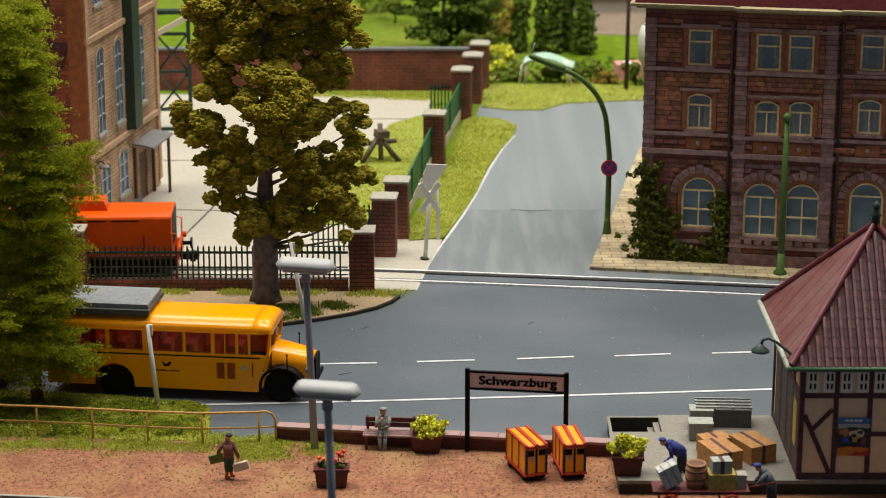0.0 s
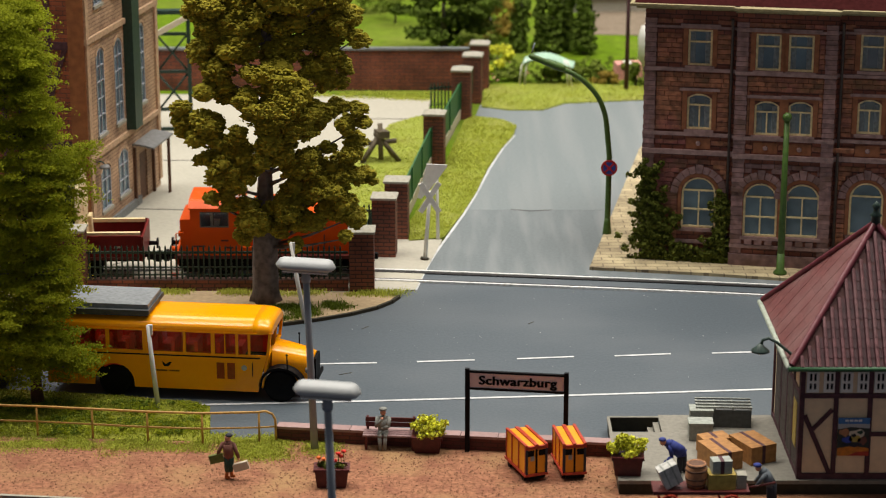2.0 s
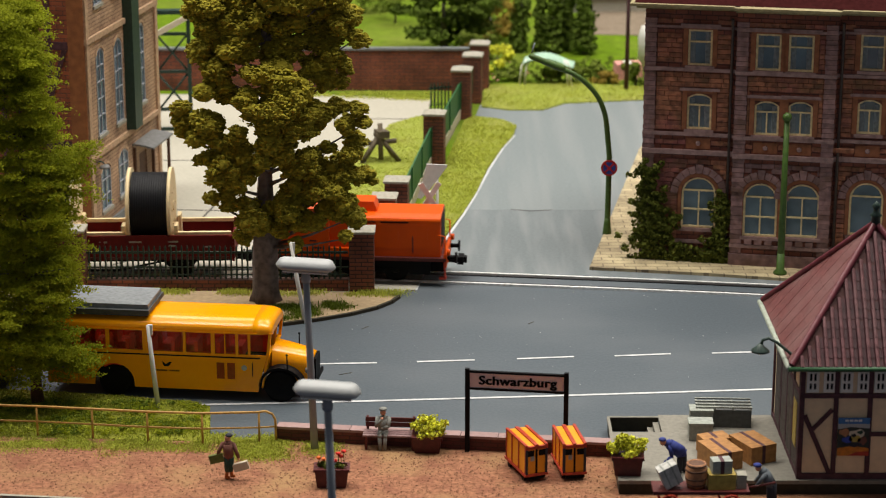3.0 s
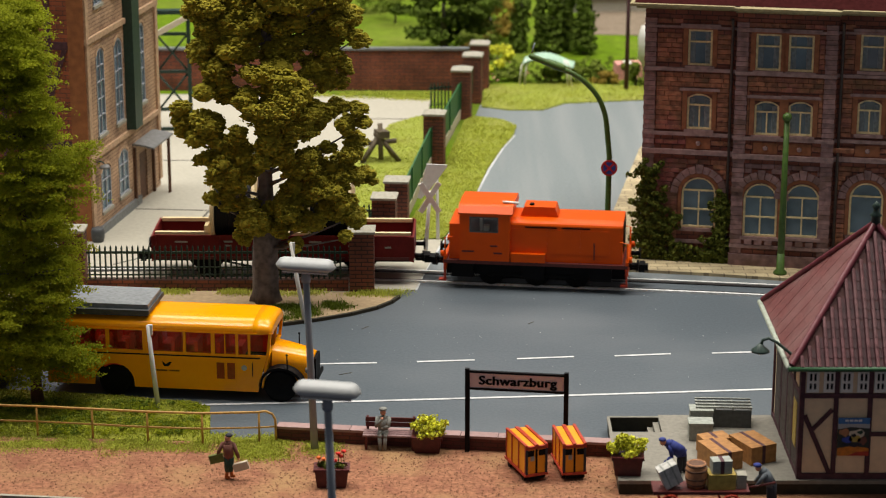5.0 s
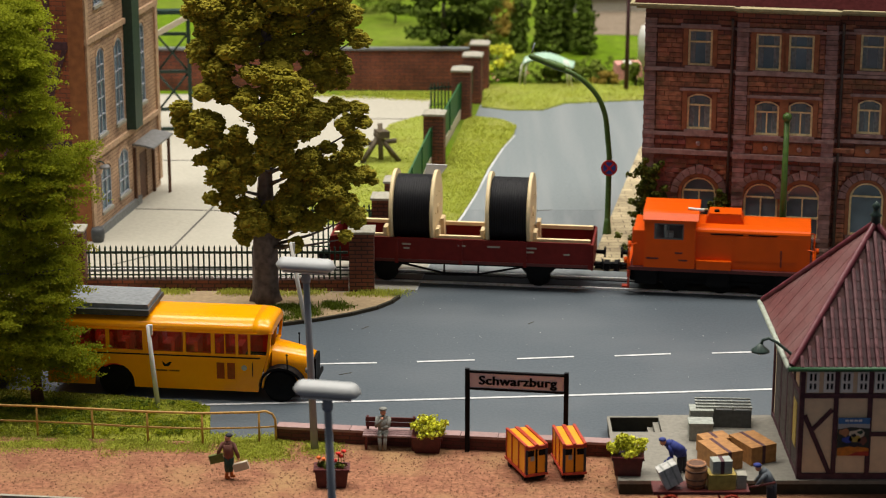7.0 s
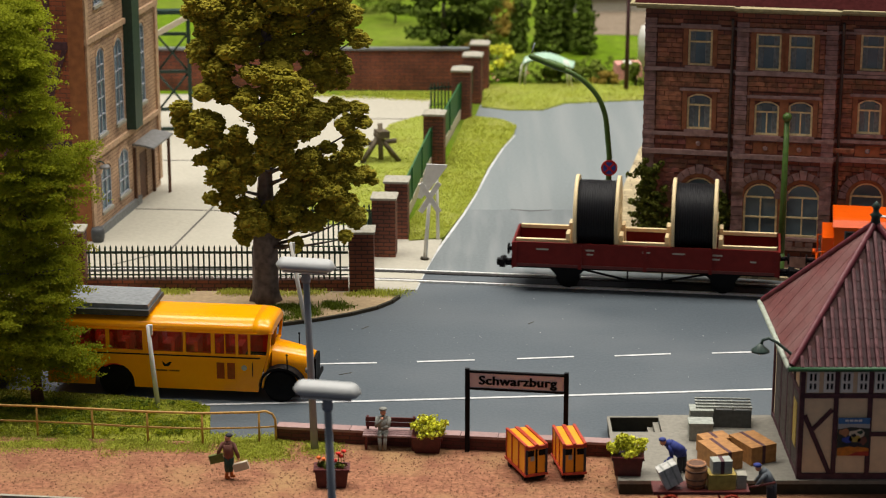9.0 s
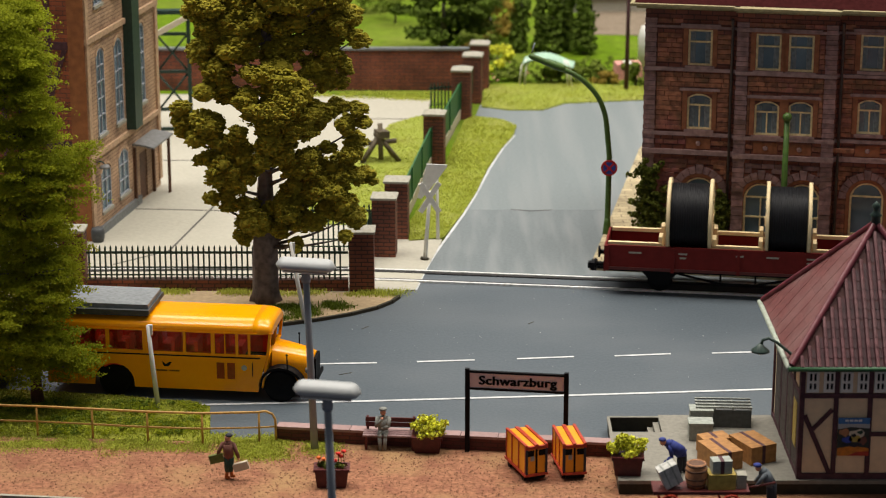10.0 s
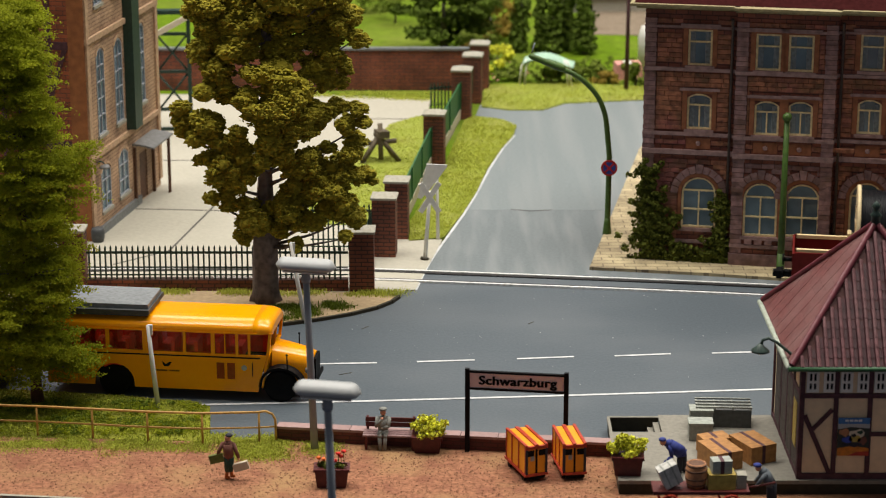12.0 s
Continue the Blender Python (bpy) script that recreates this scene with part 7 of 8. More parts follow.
figurine("figurine", "small painted figurine walking with a green and a cream case", -6.92, 67.85, 0.02, 0, [
    ("shoe", (-0.1, 0.02, 0.07), (0.02, -0.05, 0.07), 0.07, 0.06), ("shoe", (0.1, 0.05, 0.1), (0.2, 0.0, 0.12), 0.065, 0.06),
    ("shoe", (-0.08, 0, 0.1), (-0.05, 0, 0.32), 0.06, 0.07), ("shoe", (0.12, 0.04, 0.12), (0.08, 0.02, 0.32), 0.06, 0.07),
    ("fig_green", (-0.05, 0, 0.32), (-0.02, 0, 0.85), 0.09, 0.14), ("fig_green", (0.08, 0.02, 0.32), (0.08, 0, 0.85), 0.09, 0.14),
    ("fig_brown", (0.03, 0, 0.85), (0.0, 0, 1.38), 0.17, 0.19), ("fig_brown", (-0.18, 0, 1.38), (-0.36, -0.03, 1.0), 0.08, 0.06), ("fig_brown", (0.2, 0, 1.36), (0.38, -0.05, 0.85), 0.08, 0.06),
    ("skin", (0.0, -0.02, 1.6), 0.115, (1, 1, 1.15)), ("fig_dark", (0.05, 0.0, 1.7), 0.125, (1.1, 1.1, 0.6)), ("skin", (0.38, -0.05, 0.82), 0.06, (1, 1, 1)),
    ("case_green", (-0.26, 0.26, -0.06, 0.06, -0.16, 0.16), pose(-0.42, -0.05, 0.82, 0, -14, 0)), ("cream", (-0.28, 0.28, -0.07, 0.07, -0.15, 0.15), pose(0.46, -0.06, 0.52, 0, -16, 0))])
figurine("figurine", "small grey painted figurine sitting on the bench", -2.02, 70.61, 0.02, -4, [
    ("fig_grey", (-0.06, -0.35, 0.08), (-0.08, -0.28, 0.5), 0.06, 0.08), ("fig_grey", (0.12, -0.35, 0.08), (0.12, -0.28, 0.5), 0.06, 0.08),
    ("fig_grey", (-0.08, -0.28, 0.56), (-0.06, 0.06, 0.62), 0.1, 0.13), ("fig_grey", (0.12, -0.28, 0.56), (0.1, 0.06, 0.62), 0.1, 0.13),
    ("fig_grey", (0.02, 0.08, 0.62), (0.02, 0.12, 1.12), 0.19, 0.2), ("fig_grey", (-0.2, 0.1, 1.15), (-0.22, -0.15, 0.9), 0.08, 0.07), ("fig_grey", (0.24, 0.1, 1.15), (0.24, -0.15, 0.9), 0.08, 0.07),
    ("fig_grey", (-0.22, -0.15, 0.9), (0.0, -0.22, 1.2), 0.065, 0.05), ("fig_grey", (0.24, -0.15, 0.9), (0.05, -0.2, 0.85), 0.065, 0.05),
    ("skin", (0.02, 0.05, 1.4), 0.115, (1, 1, 1.15)), ("fig_grey", (0.02, 0.07, 1.52), 0.14, (1.15, 1.15, 0.45)), ("skin", (0.0, -0.2, 1.22), 0.06, (1, 1, 1)), ("white", (0.05, -0.2, 0.85), 0.06, (1.6, 0.6, 0.5))])
figurine("figurine", "small painted figurine in blue bending over the sacks", 7.46, 67.23, 0.5, 0, [
    ("fig_dark", (0.12, 0, 0.05), (0.14, 0, 0.75), 0.09, 0.14), ("fig_dark", (0.3, 0.1, 0.05), (0.22, 0, 0.75), 0.09, 0.14),
    ("blue", (0.15, 0, 0.78), (-0.28, -0.05, 1.12), 0.24, 0.2), ("blue", (-0.28, -0.15, 1.1), (-0.2, -0.25, 0.7), 0.09, 0.07), ("blue", (-0.2, -0.25, 0.7), (-0.45, -0.28, 0.5), 0.07, 0.06),
    ("skin", (-0.52, -0.08, 1.2), 0.12, (1, 1, 1.1)), ("blue", (-0.54, -0.08, 1.3), 0.13, (1.1, 1.1, 0.6))])
figurine("figurine", "small grey-clad figurine with a blue cap pushing the trolley", 10.25, 65.68, 0.02, 0, [
    ("fig_dark", (0.0, 0, 0.05), (0.0, 0, 0.8), 0.1, 0.15), ("fig_dark", (0.15, 0.05, 0.05), (0.08, 0, 0.8), 0.1, 0.15),
    ("fig_steel", (0.03, 0, 0.8), (-0.25, 0.05, 1.25), 0.19, 0.2), ("fig_steel", (-0.22, -0.15, 1.22), (-0.5, -0.15, 0.85), 0.08, 0.06), ("fig_steel", (-0.22, 0.2, 1.22), (-0.5, 0.2, 0.85), 0.08, 0.06),
    ("skin", (-0.45, 0.03, 1.42), 0.12, (1, 1, 1.1)), ("blue", (-0.48, 0.03, 1.52), 0.135, (1.15, 1.1, 0.6))])


# ---- loading dock and shed ----
def dock():
    for name, x0, x1, y0, y1 in (("dock_top", 5.56, 40, 66.55, 70.8), ("dock_top", 7.34, 40, 70.804, 72.4), ("dock_top", 5.6, 7.336, 72.17, 72.28), ("dock_top", 5.58, 5.68, 70.804, 72.166)):
        bm = bmesh.new()
        box(bm, x0, x1, y0, y1, 0.38, 0.5)
        structure(name, bm, "dock", "pale worn concrete top of the loading dock", "platform", 0.015)
        # the wall below is coloured much darker than the top
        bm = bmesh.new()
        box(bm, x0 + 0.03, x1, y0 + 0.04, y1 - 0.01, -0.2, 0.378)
        structure("dock_base", bm, "dock_face", "dark wall of the loading dock", "platform")
    t = thing("dock_steps", 0, 0, 0, 0, "dark sunken steps at the end of the dock", "steps")
    for x0, x1, z1 in ((7.14, 7.334, 0.34), (6.95, 7.136, 0.17)):
        bm = bmesh.new()
        box(bm, x0, x1, 70.83, 72.13, 0.0, z1)
        part("step", bm, "dock", t, "worn concrete step", 0.01)
    # back of the step well in the same dark colour as the wall
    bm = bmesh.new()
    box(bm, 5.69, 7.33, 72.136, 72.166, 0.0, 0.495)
    part("well_lining", bm, "dock_face", t, "dark lining of the step well")


dock()
SHED_X, SHED_Y, EAVE = 13.85, 69.6, 4.42


def shed():
    t = thing("goods_shed", SHED_X, SHED_Y, 0.5, 0, "half-timbered goods shed with a steep red tiled roof", "shed")
    x0, x1, y0, y1 = 11.27 - SHED_X, 16.45 - SHED_X, 66.72 - SHED_Y, 72.4 - SHED_Y
    h = EAVE - 0.5
    for xa, xb, ya, yb in ((x0, x1, y0, y0 + 0.2), (x0, x0 + 0.2, y0 + 0.2, y1), (x1 - 0.2, x1, y0 + 0.2, y1), (x0 + 0.2, x1 - 0.2, y1 - 0.2, y1)):
        bm = bmesh.new()
        box(bm, xa, xb, ya, yb, 0, h)
        part("wall", bm, "plaster", t, "cream plaster infill")

    def beam(a, b, w, y, out=0.05, name="timber"):
        va, vb = Vector(a), Vector(b)
        d = (vb - va).normalized() * w / 2
        bm = bmesh.new()
        prism(bm, [(va.x + d.y, va.y - d.x), (vb.x + d.y, vb.y - d.x), (vb.x - d.y, vb.y + d.x), (va.x - d.y, va.y + d.x)], y - out, y - 0.002, UPRIGHT)
        part(name, bm, "timber", t, "", 0.01)
    zr = 2.81
    zm = 1.52
    posts = [-2.56, -1.49, -0.42, 0.65]
    for p in posts:
        beam((p, 0.0), (p, h), 0.15, y0, 0.05)
    beam((x0, 0.1), (x1, 0.1), 0.2, y0, 0.06)
    beam((x0, zr), (x1, zr), 0.15, y0, 0.058)
    beam((x0, h - 0.12), (x1, h - 0.12), 0.2, y0, 0.062)
    beam((posts[2] + 0.08, zm), (posts[3] - 0.08, zm), 0.14, y0, 0.045)
    beam((-2.46, 2.15), (-1.6, 0.18), 0.15, y0, 0.042)
    beam((-2.19, 1.68), (-1.6, 2.34), 0.14, y0, 0.038)
    # white lattice vents
    for xc in (-2.25, -1.72, -1.19, -0.66, -0.13, 0.4):
        za, zb = 2.92, 3.6
        bm = bmesh.new()
        w = 0.15
        for f, half in ((-1, 0.045), (0, 0.03), (1, 0.045)):
            box(bm, xc + f * w - half, xc + f * w + half, y0 - 0.045, y0 - 0.003, za, zb)
        for i, half in ((0, 0.1), (1.5, 0.04), (3, 0.05)):
            z = za + (zb - za) * i / 3
            for f in (-0.5, 0.5):
                box(bm, xc + f * w - w / 2 + 0.031, xc + f * w + w / 2 - 0.031, y0 - 0.042, y0 - 0.003, max(za, z - half), min(zb, z + half))
        vent = part("lattice_vent", bm, "vent_white", t, "white lattice vent")
        bm = bmesh.new()
        box(bm, xc - w, xc + w, y0 - 0.012, y0 - 0.004, za, zb)
        part("vent_back", bm, "black", vent)
    # the side towards the dock
    for yy in (0.02, 1.25, 2.5, 3.75, 5.5):
        bm = bmesh.new()
        box(bm, x0 - 0.06, x0 - 0.002, y0 + yy, y0 + yy + 0.17, 0, h)
        part("timber", bm, "timber", t, "", 0.01)
    for z in (0.02, zr - 0.08, h - 0.2):
        bm = bmesh.new()
        box(bm, x0 - 0.055, x0 - 0.003, y0 + 0.2, y1, z, z + 0.16)
        part("timber", bm, "timber", t)
    for yy in (0.22, 1.45, 2.7, 4.0):
        bm = bmesh.new()
        box(bm, x0 - 0.04, x0 - 0.004, y0 + yy, y0 + yy + 1.02, 0.2, zr - 0.1)
        door = part("shed_door", bm, "door_grey", t, "grey-brown boarded door")
        for k in range(4):
            bm = bmesh.new()
            box(bm, x0 - 0.055, x0 - 0.041, y0 + yy + 0.03 + k * 0.25, y0 + yy + 0.24 + k * 0.25, 0.22, zr - 0.12)
            part("board", bm, "door_grey", door)
    bm = bmesh.new()
    box(bm, x0 - 0.075, x0 - 0.058, y0 + 0.4, y0 + 1.05, 0.9, 2.4)
    part("notice_board", bm, "ochre", t, "yellowish notice on the side wall")
    # roof
    ex, ey, z0, zt = 3.02, 3.32, h - 0.02, 8.08 - 0.5
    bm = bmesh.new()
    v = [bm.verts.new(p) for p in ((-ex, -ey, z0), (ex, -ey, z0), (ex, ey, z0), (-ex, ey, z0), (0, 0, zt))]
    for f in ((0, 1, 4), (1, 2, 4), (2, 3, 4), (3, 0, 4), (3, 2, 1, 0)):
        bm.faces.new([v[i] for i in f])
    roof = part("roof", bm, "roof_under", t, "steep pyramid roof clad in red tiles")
    for sx, sy in ((-1, -1), (1, -1), (-1, 1), (1, 1)):
        a, b = Vector((sx * ex, sy * ey, z0 + 0.07)), Vector((0, 0, zt + 0.07))
        for k in range(13):
            bm = bmesh.new()
            p, q = a.lerp(b, (k + 0.006) / 13), a.lerp(b, (k + 0.994) / 13)
            tube(bm, [p, q], 0.1, 10, False)
            part("hip_tile", bm, "ridge", roof)
    bm = bmesh.new()
    lathe(bm, [(0.16, zt), (0.14, zt + 0.25), (0.2, zt + 0.3), (0.1, zt + 0.4), (0.09, zt + 0.5), (0.15, zt + 0.6), (0.06, zt + 0.72), (0.01, zt + 0.78)], 12)
    part("finial", bm, "finial", t, "green copper finial")
    for y, nm in ((-ey - 0.08, 0), (ey + 0.08, 0)):
        bm = bmesh.new()
        tube(bm, [(-ex - 0.1, y, z0 - 0.04), (ex, y, z0 - 0.04)], 0.08, 8)
        part("gutter", bm, "gutter_green", t, "green rain gutter")
    bm = bmesh.new()
    tube(bm, [(-ex - 0.08, -ey - 0.1, z0 - 0.04), (-ex - 0.08, ey + 0.1, z0 - 0.04)], 0.09, 8)
    part("gutter", bm, "gutter_pale", t, "pale grey rain gutter")
    # poster
    pz0, pz1 = 0.81, 2.09
    px0, px1 = -1.4, -0.4
    bm = bmesh.new()
    box(bm, px0, px1, y0 - 0.075, y0 - 0.063, pz0, pz1)
    poster = part("poster", bm, "poster_blue", t, "blue and yellow poster with a plain picture")
    def patch(outline, m, k):
        bm = bmesh.new()
        prism(bm, [(px0 + (px1 - px0) * a, pz0 + (pz1 - pz0) * b) for a, b in outline], y0 - 0.075 - 0.003 * k, y0 - 0.0751 - 0.003 * (k - 1), UPRIGHT)
        part("print_patch", bm, m, poster)
    patch([(0, 0), (1, 0), (1, 0.2), (0.5, 0.26), (0, 0.2)], "poster_orange", 1)
    patch([(0.35, 0.0), (1, 0.0), (1, 0.12), (0.6, 0.1)], "cart_red", 2)
    patch([(0, 0.84), (1, 0.84), (1, 1), (0, 1)], "sign_sky", 1)
    patch([(0, 0.7), (0.4, 0.76), (1, 0.72), (1, 0.838), (0, 0.838)], "grey_head", 1)
    for k in range(4):
        patch([(0.22 + k * 0.14, 0.9), (0.33 + k * 0.14, 0.9), (0.33 + k * 0.14, 0.95), (0.22 + k * 0.14, 0.95)], "white", 2)
    for cx, cz, rx, rz, m, k in ((0.2, 0.62, 0.17, 0.1, "barrel", 2), (0.6, 0.58, 0.26, 0.12, "cream", 2), (0.55, 0.44, 0.2, 0.1, "ochre", 3), (0.3, 0.42, 0.18, 0.09, "sign_blue", 3), (0.78, 0.4, 0.16, 0.1, "fig_brown", 3), (0.45, 0.3, 0.34, 0.06, "fig_dark", 4), (0.7, 0.62, 0.1, 0.05, "fig_green", 4), (0.5, 0.54, 0.08, 0.05, "rust", 4)):
        patch([(cx + rx * math.cos(math.pi * q / 4 + 0.3), cz + rz * math.sin(math.pi * q / 4 + 0.3) * (1 + 0.3 * math.sin(q * 2.3))) for q in range(8)], m, k)
    # gooseneck lamp at the corner
    bm = bmesh.new()
    tube(bm, [(x0 - 0.02, y0 + 0.35, h - 0.25), (x0 - 0.3, y0 + 0.4, h + 0.1), (-ex - 0.35, y0 + 0.45, h + 0.5), (-ex - 0.6, y0 + 0.5, h + 0.62), (-ex - 0.78, y0 + 0.5, h + 0.55), (-ex - 0.85, y0 + 0.5, h + 0.38)], 0.05, 8)
    arm = part("lamp_arm", bm, "finial", t, "dark curved lamp arm")
    bm = bmesh.new()
    lathe(bm, [(0.3, 0.0), (0.28, 0.06), (0.12, 0.18), (0.06, 0.26)], 16, pose(-ex - 0.85, y0 + 0.5, h + 0.18))
    part("lamp_shade", bm, "finial", arm)
    bm = bmesh.new()
    ball(bm, (-ex - 0.85, y0 + 0.5, h + 0.17), 0.11, 2)
    part("bulb", bm, "white", arm)
    return roof


ROOF = shed()


def crates():
    def crate(name, px, lx, ly, h, rz, m, label, bands=(), z=0.5, lid=None, dy=0.0):
        t = thing(name, px[0], px[1], z, rz, label, "box", "goods on the dock")
        bm = bmesh.new()
        box(bm, -lx / 2, lx / 2, 0, ly, 0, h)
        part("body", bm, m, t, "", 0.025)
        for f in bands:
            bm = bmesh.new()
            c = -lx / 2 + lx * f
            box(bm, c - 0.06, c + 0.06, -0.008, ly + 0.008, -0.0, h + 0.008)
            part("band", bm, "timber", t, "dark strap")
        if lid:
            bm = bmesh.new()
            box(bm, -lx / 2 - 0.02, lx / 2 + 0.02, -0.02, ly + 0.02, h + 0.002, h + 0.07)
            part("lid", bm, lid, t, "", 0.02)
        return t
    t = crate("metal_crate", (9.44, 71.21), 1.85, 0.95, 0.62, -3, "dark_grey", "large dark grey slatted metal crate on the dock", lid=None)
    for k in range(4):
        for s in (0, 1):
            bm = bmesh.new()
            if s:
                box(bm, -0.93 + k * 0.6, -0.87 + k * 0.6, -0.01, 0.96, 0.622, 0.68)
            else:
                box(bm, -0.94, 0.94, 0.0 + k * 0.29, 0.06 + k * 0.29, 0.682, 0.73)
            part("frame_bar", bm, "crate_grey", t)
    crate("grey_box", (8.54, 69.96), 0.78, 0.6, 0.55, -2, "crate_grey", "pale grey box with a lighter lid on the dock", lid="crate_pale")
    crate("grey_box", (8.68, 71.05), 0.76, 0.6, 0.6, -2, "crate_grey", "pale grey box standing behind another grey box", lid="crate_pale")
    crate("cardboard_box", (9.18, 67.4), 0.95, 1.3, 0.62, 22, "card", "brown parcel box with dark straps on the dock", (0.5,))
    crate("cardboard_box", (10.35, 67.97), 0.95, 1.35, 0.62, 26, "card", "brown parcel box with a dark strap beside another", (0.5,))
    crate("cardboard_box", (8.99, 68.71), 0.95, 0.7, 0.55, 20, "card", "brown parcel box behind the strapped boxes", (0.5,))
    # trolley in front of the dock with its load
    x, y = (7.98, 65.5)
    t = thing("platform_trolley", x, y, 0.02, 0, "low red-brown platform trolley with red spoked wheels", "trolley")
    bm = bmesh.new()
    box(bm, -1.45, 1.55, -0.45, 0.45, 0.62, 0.72)
    part("deck", bm, "bench_red", t, "", 0.02)
    bm = bmesh.new()
    tube(bm, [(1.55, 0, 0.68), (2.4, 0, 0.85)], 0.04, 6)
    part("drawbar", bm, "bench_red", t)
    for xx, r in ((-0.92, 0.3), (0.98, 0.3)):
        for yy in (-0.47, 0.47):
            bm = bmesh.new()
            n = 20
            for k in range(n):
                a0, a1 = 2 * math.pi * k / n, 2 * math.pi * (k + 1) / n
                tube(bm, [(xx + r * math.cos(a0), yy, r + r * math.sin(a0)), (xx + r * math.cos(a1), yy, r + r * math.sin(a1))], 0.045, 5)
            w = part("wheel", bm, "cart_red", t, "red spoked wheel")
            for k in range(6):
                a = math.pi * k / 3
                bm = bmesh.new()
                tube(bm, [(xx, yy, r), (xx + r * math.cos(a), yy, r + r * math.sin(a))], 0.025, 5)
                part("spoke", bm, "cart_red", w)
        bm = bmesh.new()
        tube(bm, [(xx, -0.47, r), (xx, 0.47, r)], 0.04, 6)
        part("axle", bm, "black", t)
    zt = 0.74
    bx = 7.89
    t = thing("barrel", bx, y, zt, 0, "brown wooden barrel with hoops on the trolley", "barrel", "goods on the trolley")
    bm = bmesh.new()
    lathe(bm, [(0.27, 0), (0.32, 0.2), (0.345, 0.4), (0.33, 0.6), (0.29, 0.8), (0.26, 0.802), (0.26, 0.77), (0.02, 0.77)], 20)
    part("staves", bm, "barrel", t)
    for z, r in ((0.1, 0.305), (0.28, 0.34), (0.55, 0.345), (0.72, 0.315)):
        bm = bmesh.new()
        lathe(bm, [(r, z), (r + 0.01, z + 0.03), (r, z + 0.06)], 20)
        part("hoop", bm, "timber_brown", t)
    t = thing("wrapped_bundle", 7.16, y - 0.05, zt, 12, "pale grey wrapped bundle leaning on the trolley", "bundle", "goods on the trolley")
    lean = pose(0, 0, 0.13, 0, -24, 0)
    bm = bmesh.new()
    box(bm, -0.28, 0.32, -0.24, 0.24, 0, 0.66, lean)
    for v in bm.verts:
        v.co.x += 0.04 * noise.noise(v.co * 3)
    part("body", bm, "sack", t, "", 0.07, 2)
    for f in (-0.12, 0.14):
        bm = bmesh.new()
        box(bm, f - 0.025, f + 0.025, -0.25, 0.25, -0.008, 0.668, lean)
        part("strap", bm, "crate_grey", t, "", 0.01)
    bx = 8.68
    crate("ochre_crate", (bx, y - 0.3), 0.85, 0.6, 0.5, 3, "ochre", "mustard-yellow crate on the trolley", z=zt)
    crate("pale_box", (bx, y - 0.22), 0.62, 0.45, 0.42, 6, "crate_pale", "pale grey-white box stacked on a yellow crate", (0.5,), z=zt + 0.502)
    crate("pale_box", (bx + 0.62, y - 0.2), 0.3, 0.4, 0.45, 0, "cap", "small pale box beside the yellow crate", z=zt)


crates()


def corner_bin():
    x, y = (-15.11, 94.7)
    t = thing("barrel", x, y + 0.3, 0.03, 0, "dark grey drum standing by the building corner", "barrel")
    bm = bmesh.new()
    lathe(bm, [(0.24, 0), (0.3, 0.2), (0.3, 0.45), (0.26, 0.62), (0.22, 0.63)], 14)
    part("body", bm, "rack_dark", t)


corner_bin()


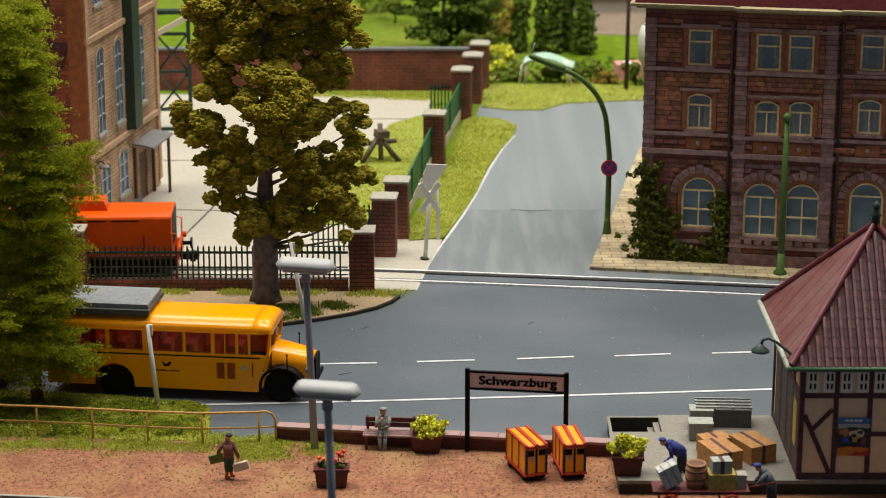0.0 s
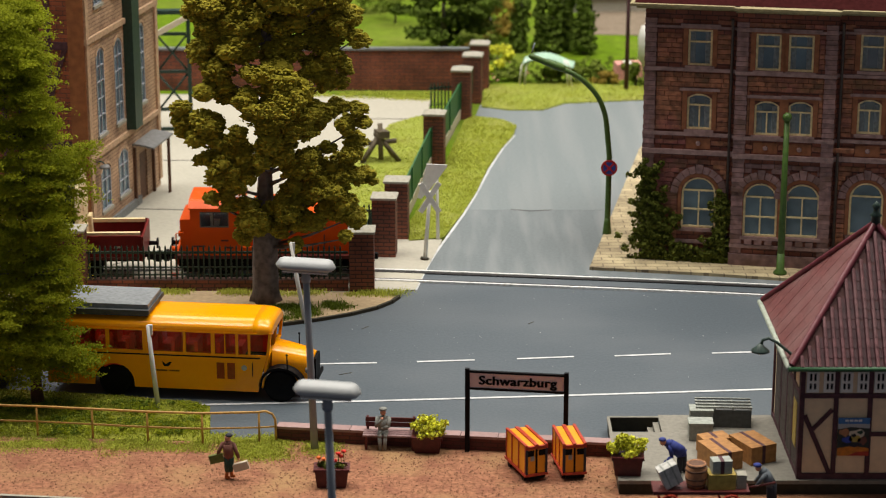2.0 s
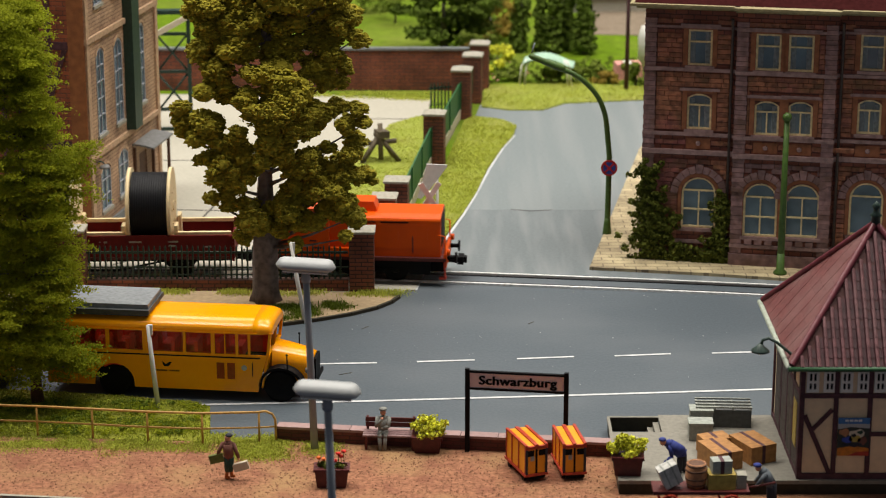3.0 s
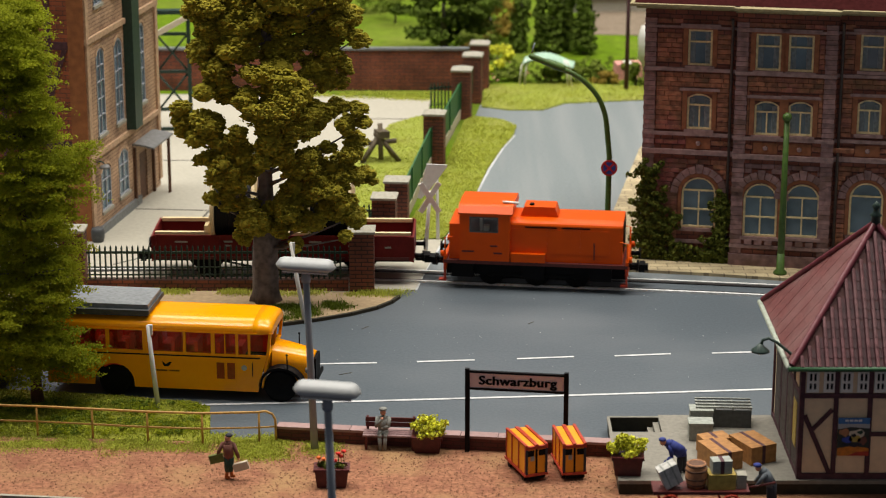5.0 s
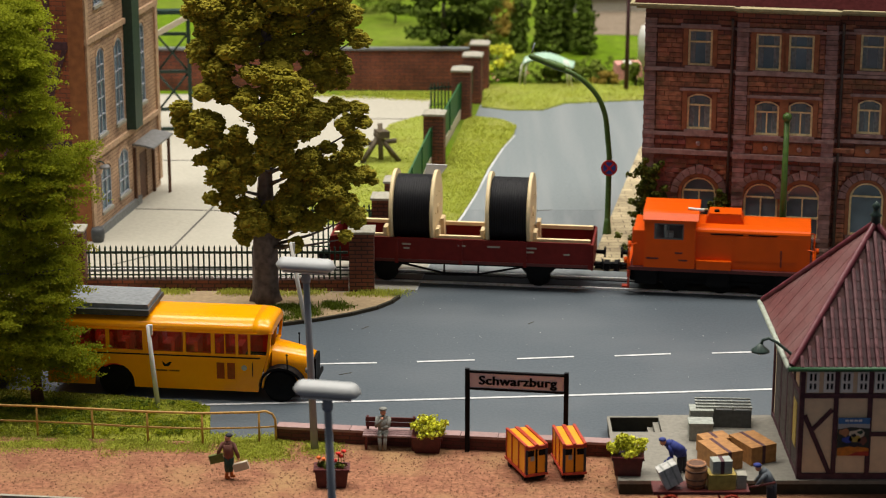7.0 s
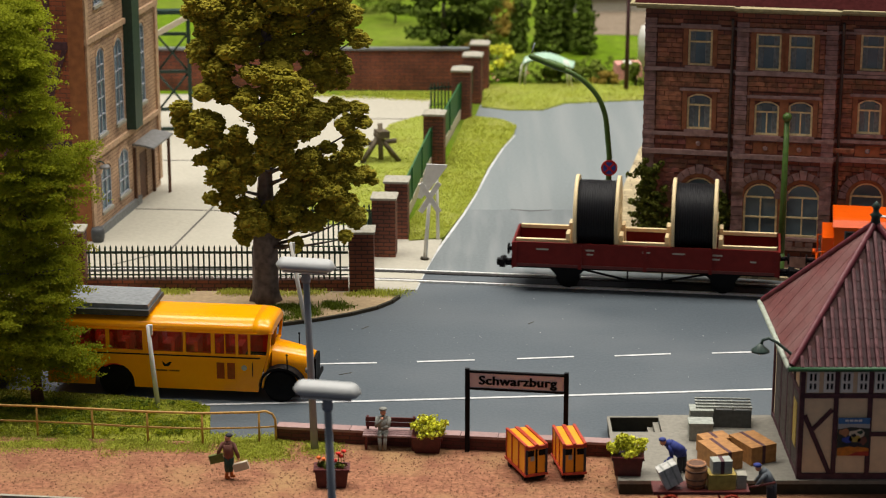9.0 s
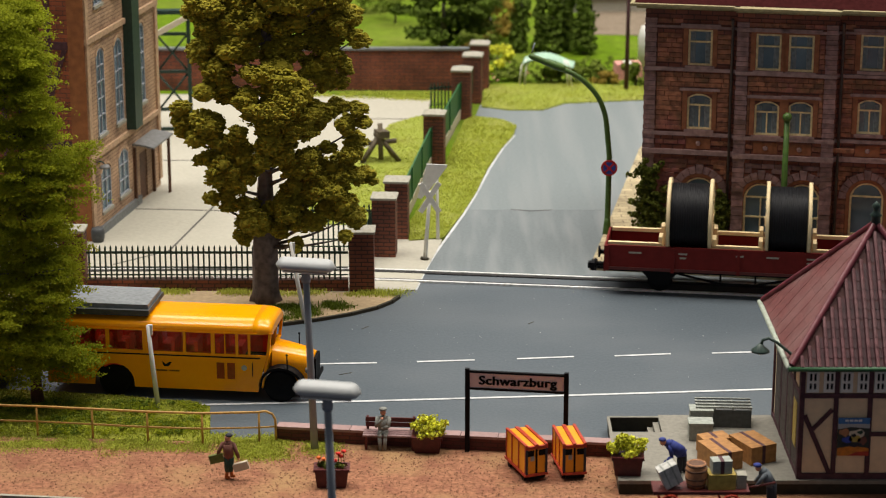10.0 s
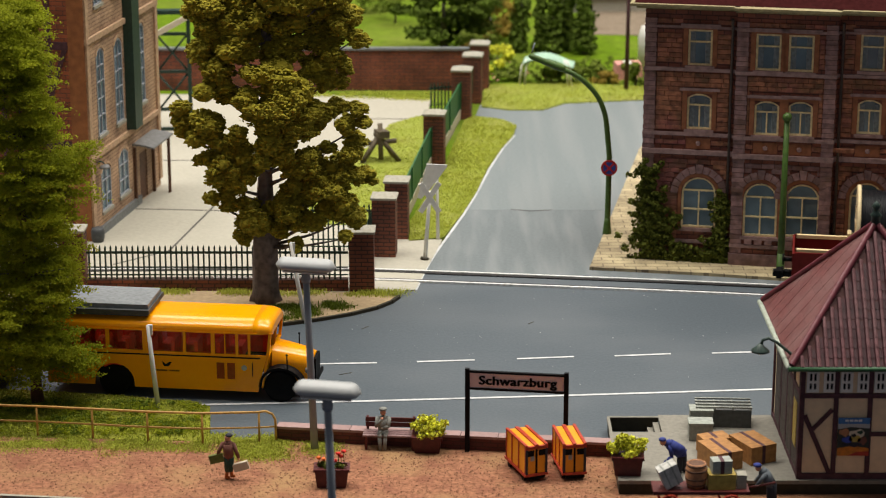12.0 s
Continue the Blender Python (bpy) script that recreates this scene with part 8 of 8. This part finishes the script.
# ---- pieces: roof tiles and wall stones ----
def roof_tiles():
    ex, ey, z0, zt = 3.02, 3.32, EAVE - 0.52, 7.58
    wide, rows = 0.262, 15
    run = math.hypot(ey, zt - z0)
    pitch = math.degrees(math.atan2(zt - z0, ey))
    bm = bmesh.new()
    n = 6
    prof = [(-0.5, -0.03), (-0.42, 0.045), (-0.22, 0.085), (-0.02, 0.045), (0.06, -0.03), (0.5, -0.03)]
    rows_v = []
    for v, up in ((-0.02, 0.014), (0.37, 0.0)):
        rows_v.append([bm.verts.new((a * wide, v, b + up)) for a, b in prof])
    low = [bm.verts.new((a * wide, -0.02, -0.04)) for a, b in prof]
    brow = [bm.verts.new(v.co) for v in rows_v[0]]
    # pans, roll feet and front edges get the darker colour as painted shade
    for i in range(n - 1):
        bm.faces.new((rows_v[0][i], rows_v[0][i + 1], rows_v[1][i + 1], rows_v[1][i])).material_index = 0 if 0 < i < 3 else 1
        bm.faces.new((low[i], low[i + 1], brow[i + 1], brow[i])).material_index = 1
    first = part("roof_tile", bm, ["tile", "tile_shade"], ROOF)
    used = False
    step = run / rows
    rnd = random.Random(71)
    for r in range(rows):
        f = (r + 0.3) / rows
        half = ex * (1 - f) - 0.08
        k = int(half / wide)
        for i in range(-k, k + 1):
            x = i * wide
            if x > 0.9 or abs(x) > half - 0.2:
                continue
            ob = first if not used else first.copy()
            if used:
                scene.collection.objects.link(ob)
            used = True
            fr = r * step / run
            ob.matrix_basis = pose(x * K, (-ey + ey * fr - 0.02) * K, (z0 + (zt - z0) * fr + 0.02) * K, pitch + rnd.uniform(-0.8, 0.8), rnd.uniform(-1, 1), 0)
    # flat slates of the dock side
    pitch2 = math.degrees(math.atan2(zt - z0, ex))
    run2 = math.hypot(ex, zt - z0)
    cols, rows2 = 9, 13
    for r in range(rows2):
        f0, f1 = r / rows2, (r + 1) / rows2
        for c in range(cols):
            ya, yb = -ey + 2 * ey * c / cols, -ey + 2 * ey * (c + 1) / cols
            lim0, lim1 = ey * (1 - f0) - 0.05, ey * (1 - f1) - 0.05
            a0, b0, a1, b1 = max(ya, -lim0), min(yb, lim0), max(ya, -lim1), min(yb, lim1)
            if b0 - a0 < 0.05 or b1 - a1 < 0.02:
                continue
            bm = bmesh.new()
            up = 0.015
            ps = [(-ex + ex * f0, a0 + 0.012, z0 + (zt - z0) * f0 + 0.022), (-ex + ex * f1, a1 + 0.012, z0 + (zt - z0) * f1 + up), (-ex + ex * f1, b1 - 0.012, z0 + (zt - z0) * f1 + up), (-ex + ex * f0, b0 - 0.012, z0 + (zt - z0) * f0 + 0.022)]
            top = [bm.verts.new(p) for p in ps]
            bot = [bm.verts.new((p[0] + 0.03, p[1], p[2] - 0.05)) for p in ps]
            bm.faces.new(top)
            bm.faces.new(bot[::-1])
            for i in range(4):
                bm.faces.new((top[i], top[(i + 1) % 4], bot[(i + 1) % 4], bot[i]))
            part("roof_slate", bm, "slate", ROOF)


roof_tiles()


def chamfered(bm, u0, u1, y_face, y_back, z0, z1, c):
    """A stone block seen from the front, its face set in by a chamfer."""
    a = [bm.verts.new((u, y_face, z)) for u, z in ((u0 + c, z0 + c), (u1 - c, z0 + c), (u1 - c, z1 - c), (u0 + c, z1 - c))]
    b = [bm.verts.new((u, y_face + c, z)) for u, z in ((u0, z0), (u1, z0), (u1, z1), (u0, z1))]
    d = [bm.verts.new((u, y_back, z)) for u, z in ((u0, z0), (u1, z0), (u1, z1), (u0, z1))]
    bm.faces.new(a)
    for p, q in ((a, b), (b, d)):
        for i in range(4):
            j = (i + 1) % 4
            bm.faces.new((q[i], q[j], p[j], p[i]))


def wall_stones():
    """Sandstone blocks laid in courses between quoins, bands and openings, a little proud of the wall."""
    rnd = random.Random(81)
    cache = {}

    def stone_mesh(length):
        key = round(length / 0.04)
        if key not in cache:
            bm = bmesh.new()
            half = key * 0.02 - 0.008
            chamfered(bm, -half, half, -0.05, -0.002, 0.006, 0.197, 0.018)
            bmesh.ops.scale(bm, vec=(K, K, K), verts=bm.verts)
            me = bpy.data.meshes.new("stone")
            bm.to_mesh(me)
            bm.free()
            me.materials.append(M["stone"])
            cache[key] = me
        return cache[key]
    upright = {0: [(1.57, 3.01, 8.38, 10.3), (1.6, 3.06, 5.68, 7.62)], 1: [(4.37, 7.17, 8.34, 10.28), (4.41, 7.23, 5.62, 7.5)], 2: [(8.59, 10.02, 8.44, 10.35), (8.59, 10.0, 5.78, 7.66)]}
    arched = {0: [(2.425, 0.725, 3.06)], 1: [(5.025, 0.705, 3.02), (6.75, 0.72, 3.07)], 2: [(9.365, 0.695, 3.17)]}
    panels = [(1.83, 2.83), (4.63, 5.63), (6.02, 7.02), (8.8, 9.8)]
    bands = [(8.28, 8.46), (5.53, 5.71), (4.73, 4.97), (0.0, 1.06), (10.08, 10.22)]
    count = 0
    rest, lower = bmesh.new(), bmesh.new()
    for row in range(48):
        z = 0.66 + row * 0.205
        if z > 10.66 or any(a - 0.2 < z < b for a, b in bands):
            continue
        for wing, (u0, u1, y) in enumerate(((0.52, 3.55, 0.0), (4.32, 7.4, -0.28), (8.16, 12.9, 0.0))):
            cuts = [(a, b) for a, b, c, d in upright[wing] if c < z + 0.2 and z < d]
            if 4.8 < z < 5.45:
                cuts += [(a - 0.02, b + 0.02) for a, b in panels]
            for c, r, spring in arched[wing]:
                if z + 0.1 < spring:
                    cuts.append((c - r - 0.17, c + r + 0.17))
                elif z - spring < r + 0.5:
                    w = math.sqrt(max(0.0, (r + 0.49) ** 2 - (z - spring) ** 2))
                    cuts.append((c - w, c + w))
            runs, at = [], u0
            for a, b in sorted(cuts):
                runs.append((at, a))
                at = max(at, b)
            runs.append((at, u1))
            for a, b in runs:
                u = a
                while b - u > 0.07:
                    length = rnd.choice((0.36, 0.44, 0.52, 0.6, 0.7))
                    if b - u - length < 0.2:
                        length = b - u
                    out = rnd.uniform(0, 0.016)
                    if wing == 1 and z < 4.7:
                        chamfered(lower, u + 0.008, u + length - 0.008, y - 0.05 - out, y - 0.002, z + 0.006, z + 0.197, 0.022)
                    elif u < 4 and count < 300:
                        ob = new("stone", stone_mesh(length))
                        ob.parent = BRICK_BUILDING
                        ob.location = ((u + length / 2) * K, (y - out) * K, z * K)
                        count += 1
                    else:
                        chamfered(rest, u + 0.008, u + length - 0.008, y - 0.05 - out, y - 0.002, z + 0.006, z + 0.197, 0.018)
                    u += length
    tagged(part("stonework", rest, "stone_rest", BRICK_BUILDING), kind="stuff")
    tagged(part("stone_course", lower, "course_stone", BRICK_BUILDING, "grey-lilac stone courses of the lower storey"), kind="stuff")


wall_stones()


# ---- what moves ----
def chord_pose(x, half):
    xa, xb = x - half, x + half
    ya, yb = on_track(xa), on_track(xb)
    return pose(x * K, (ya + yb) / 2 * K, 0.085 * K, 0, 0, math.degrees(math.atan2(yb - ya, xb - xa)))


def motions():
    for ob, at_start, speed, half in ((LOCO, -14.78, 3.72, 1.6), (WAGON, -25.15, 3.72, 3.1)):
        rows = []
        for i in range(25):
            t = i * 0.5
            rows.append((t, chord_pose(at_start + speed * t, half)))
        walk(ob, rows)
    for ob, x, y, r in WHEELS:
        turn = math.degrees(3.72 / r)
        walk(ob, [(i * 0.15, pose(x * K, y * K, r * K, 0, turn * i * 0.15, 0)) for i in range(81)])


motions()
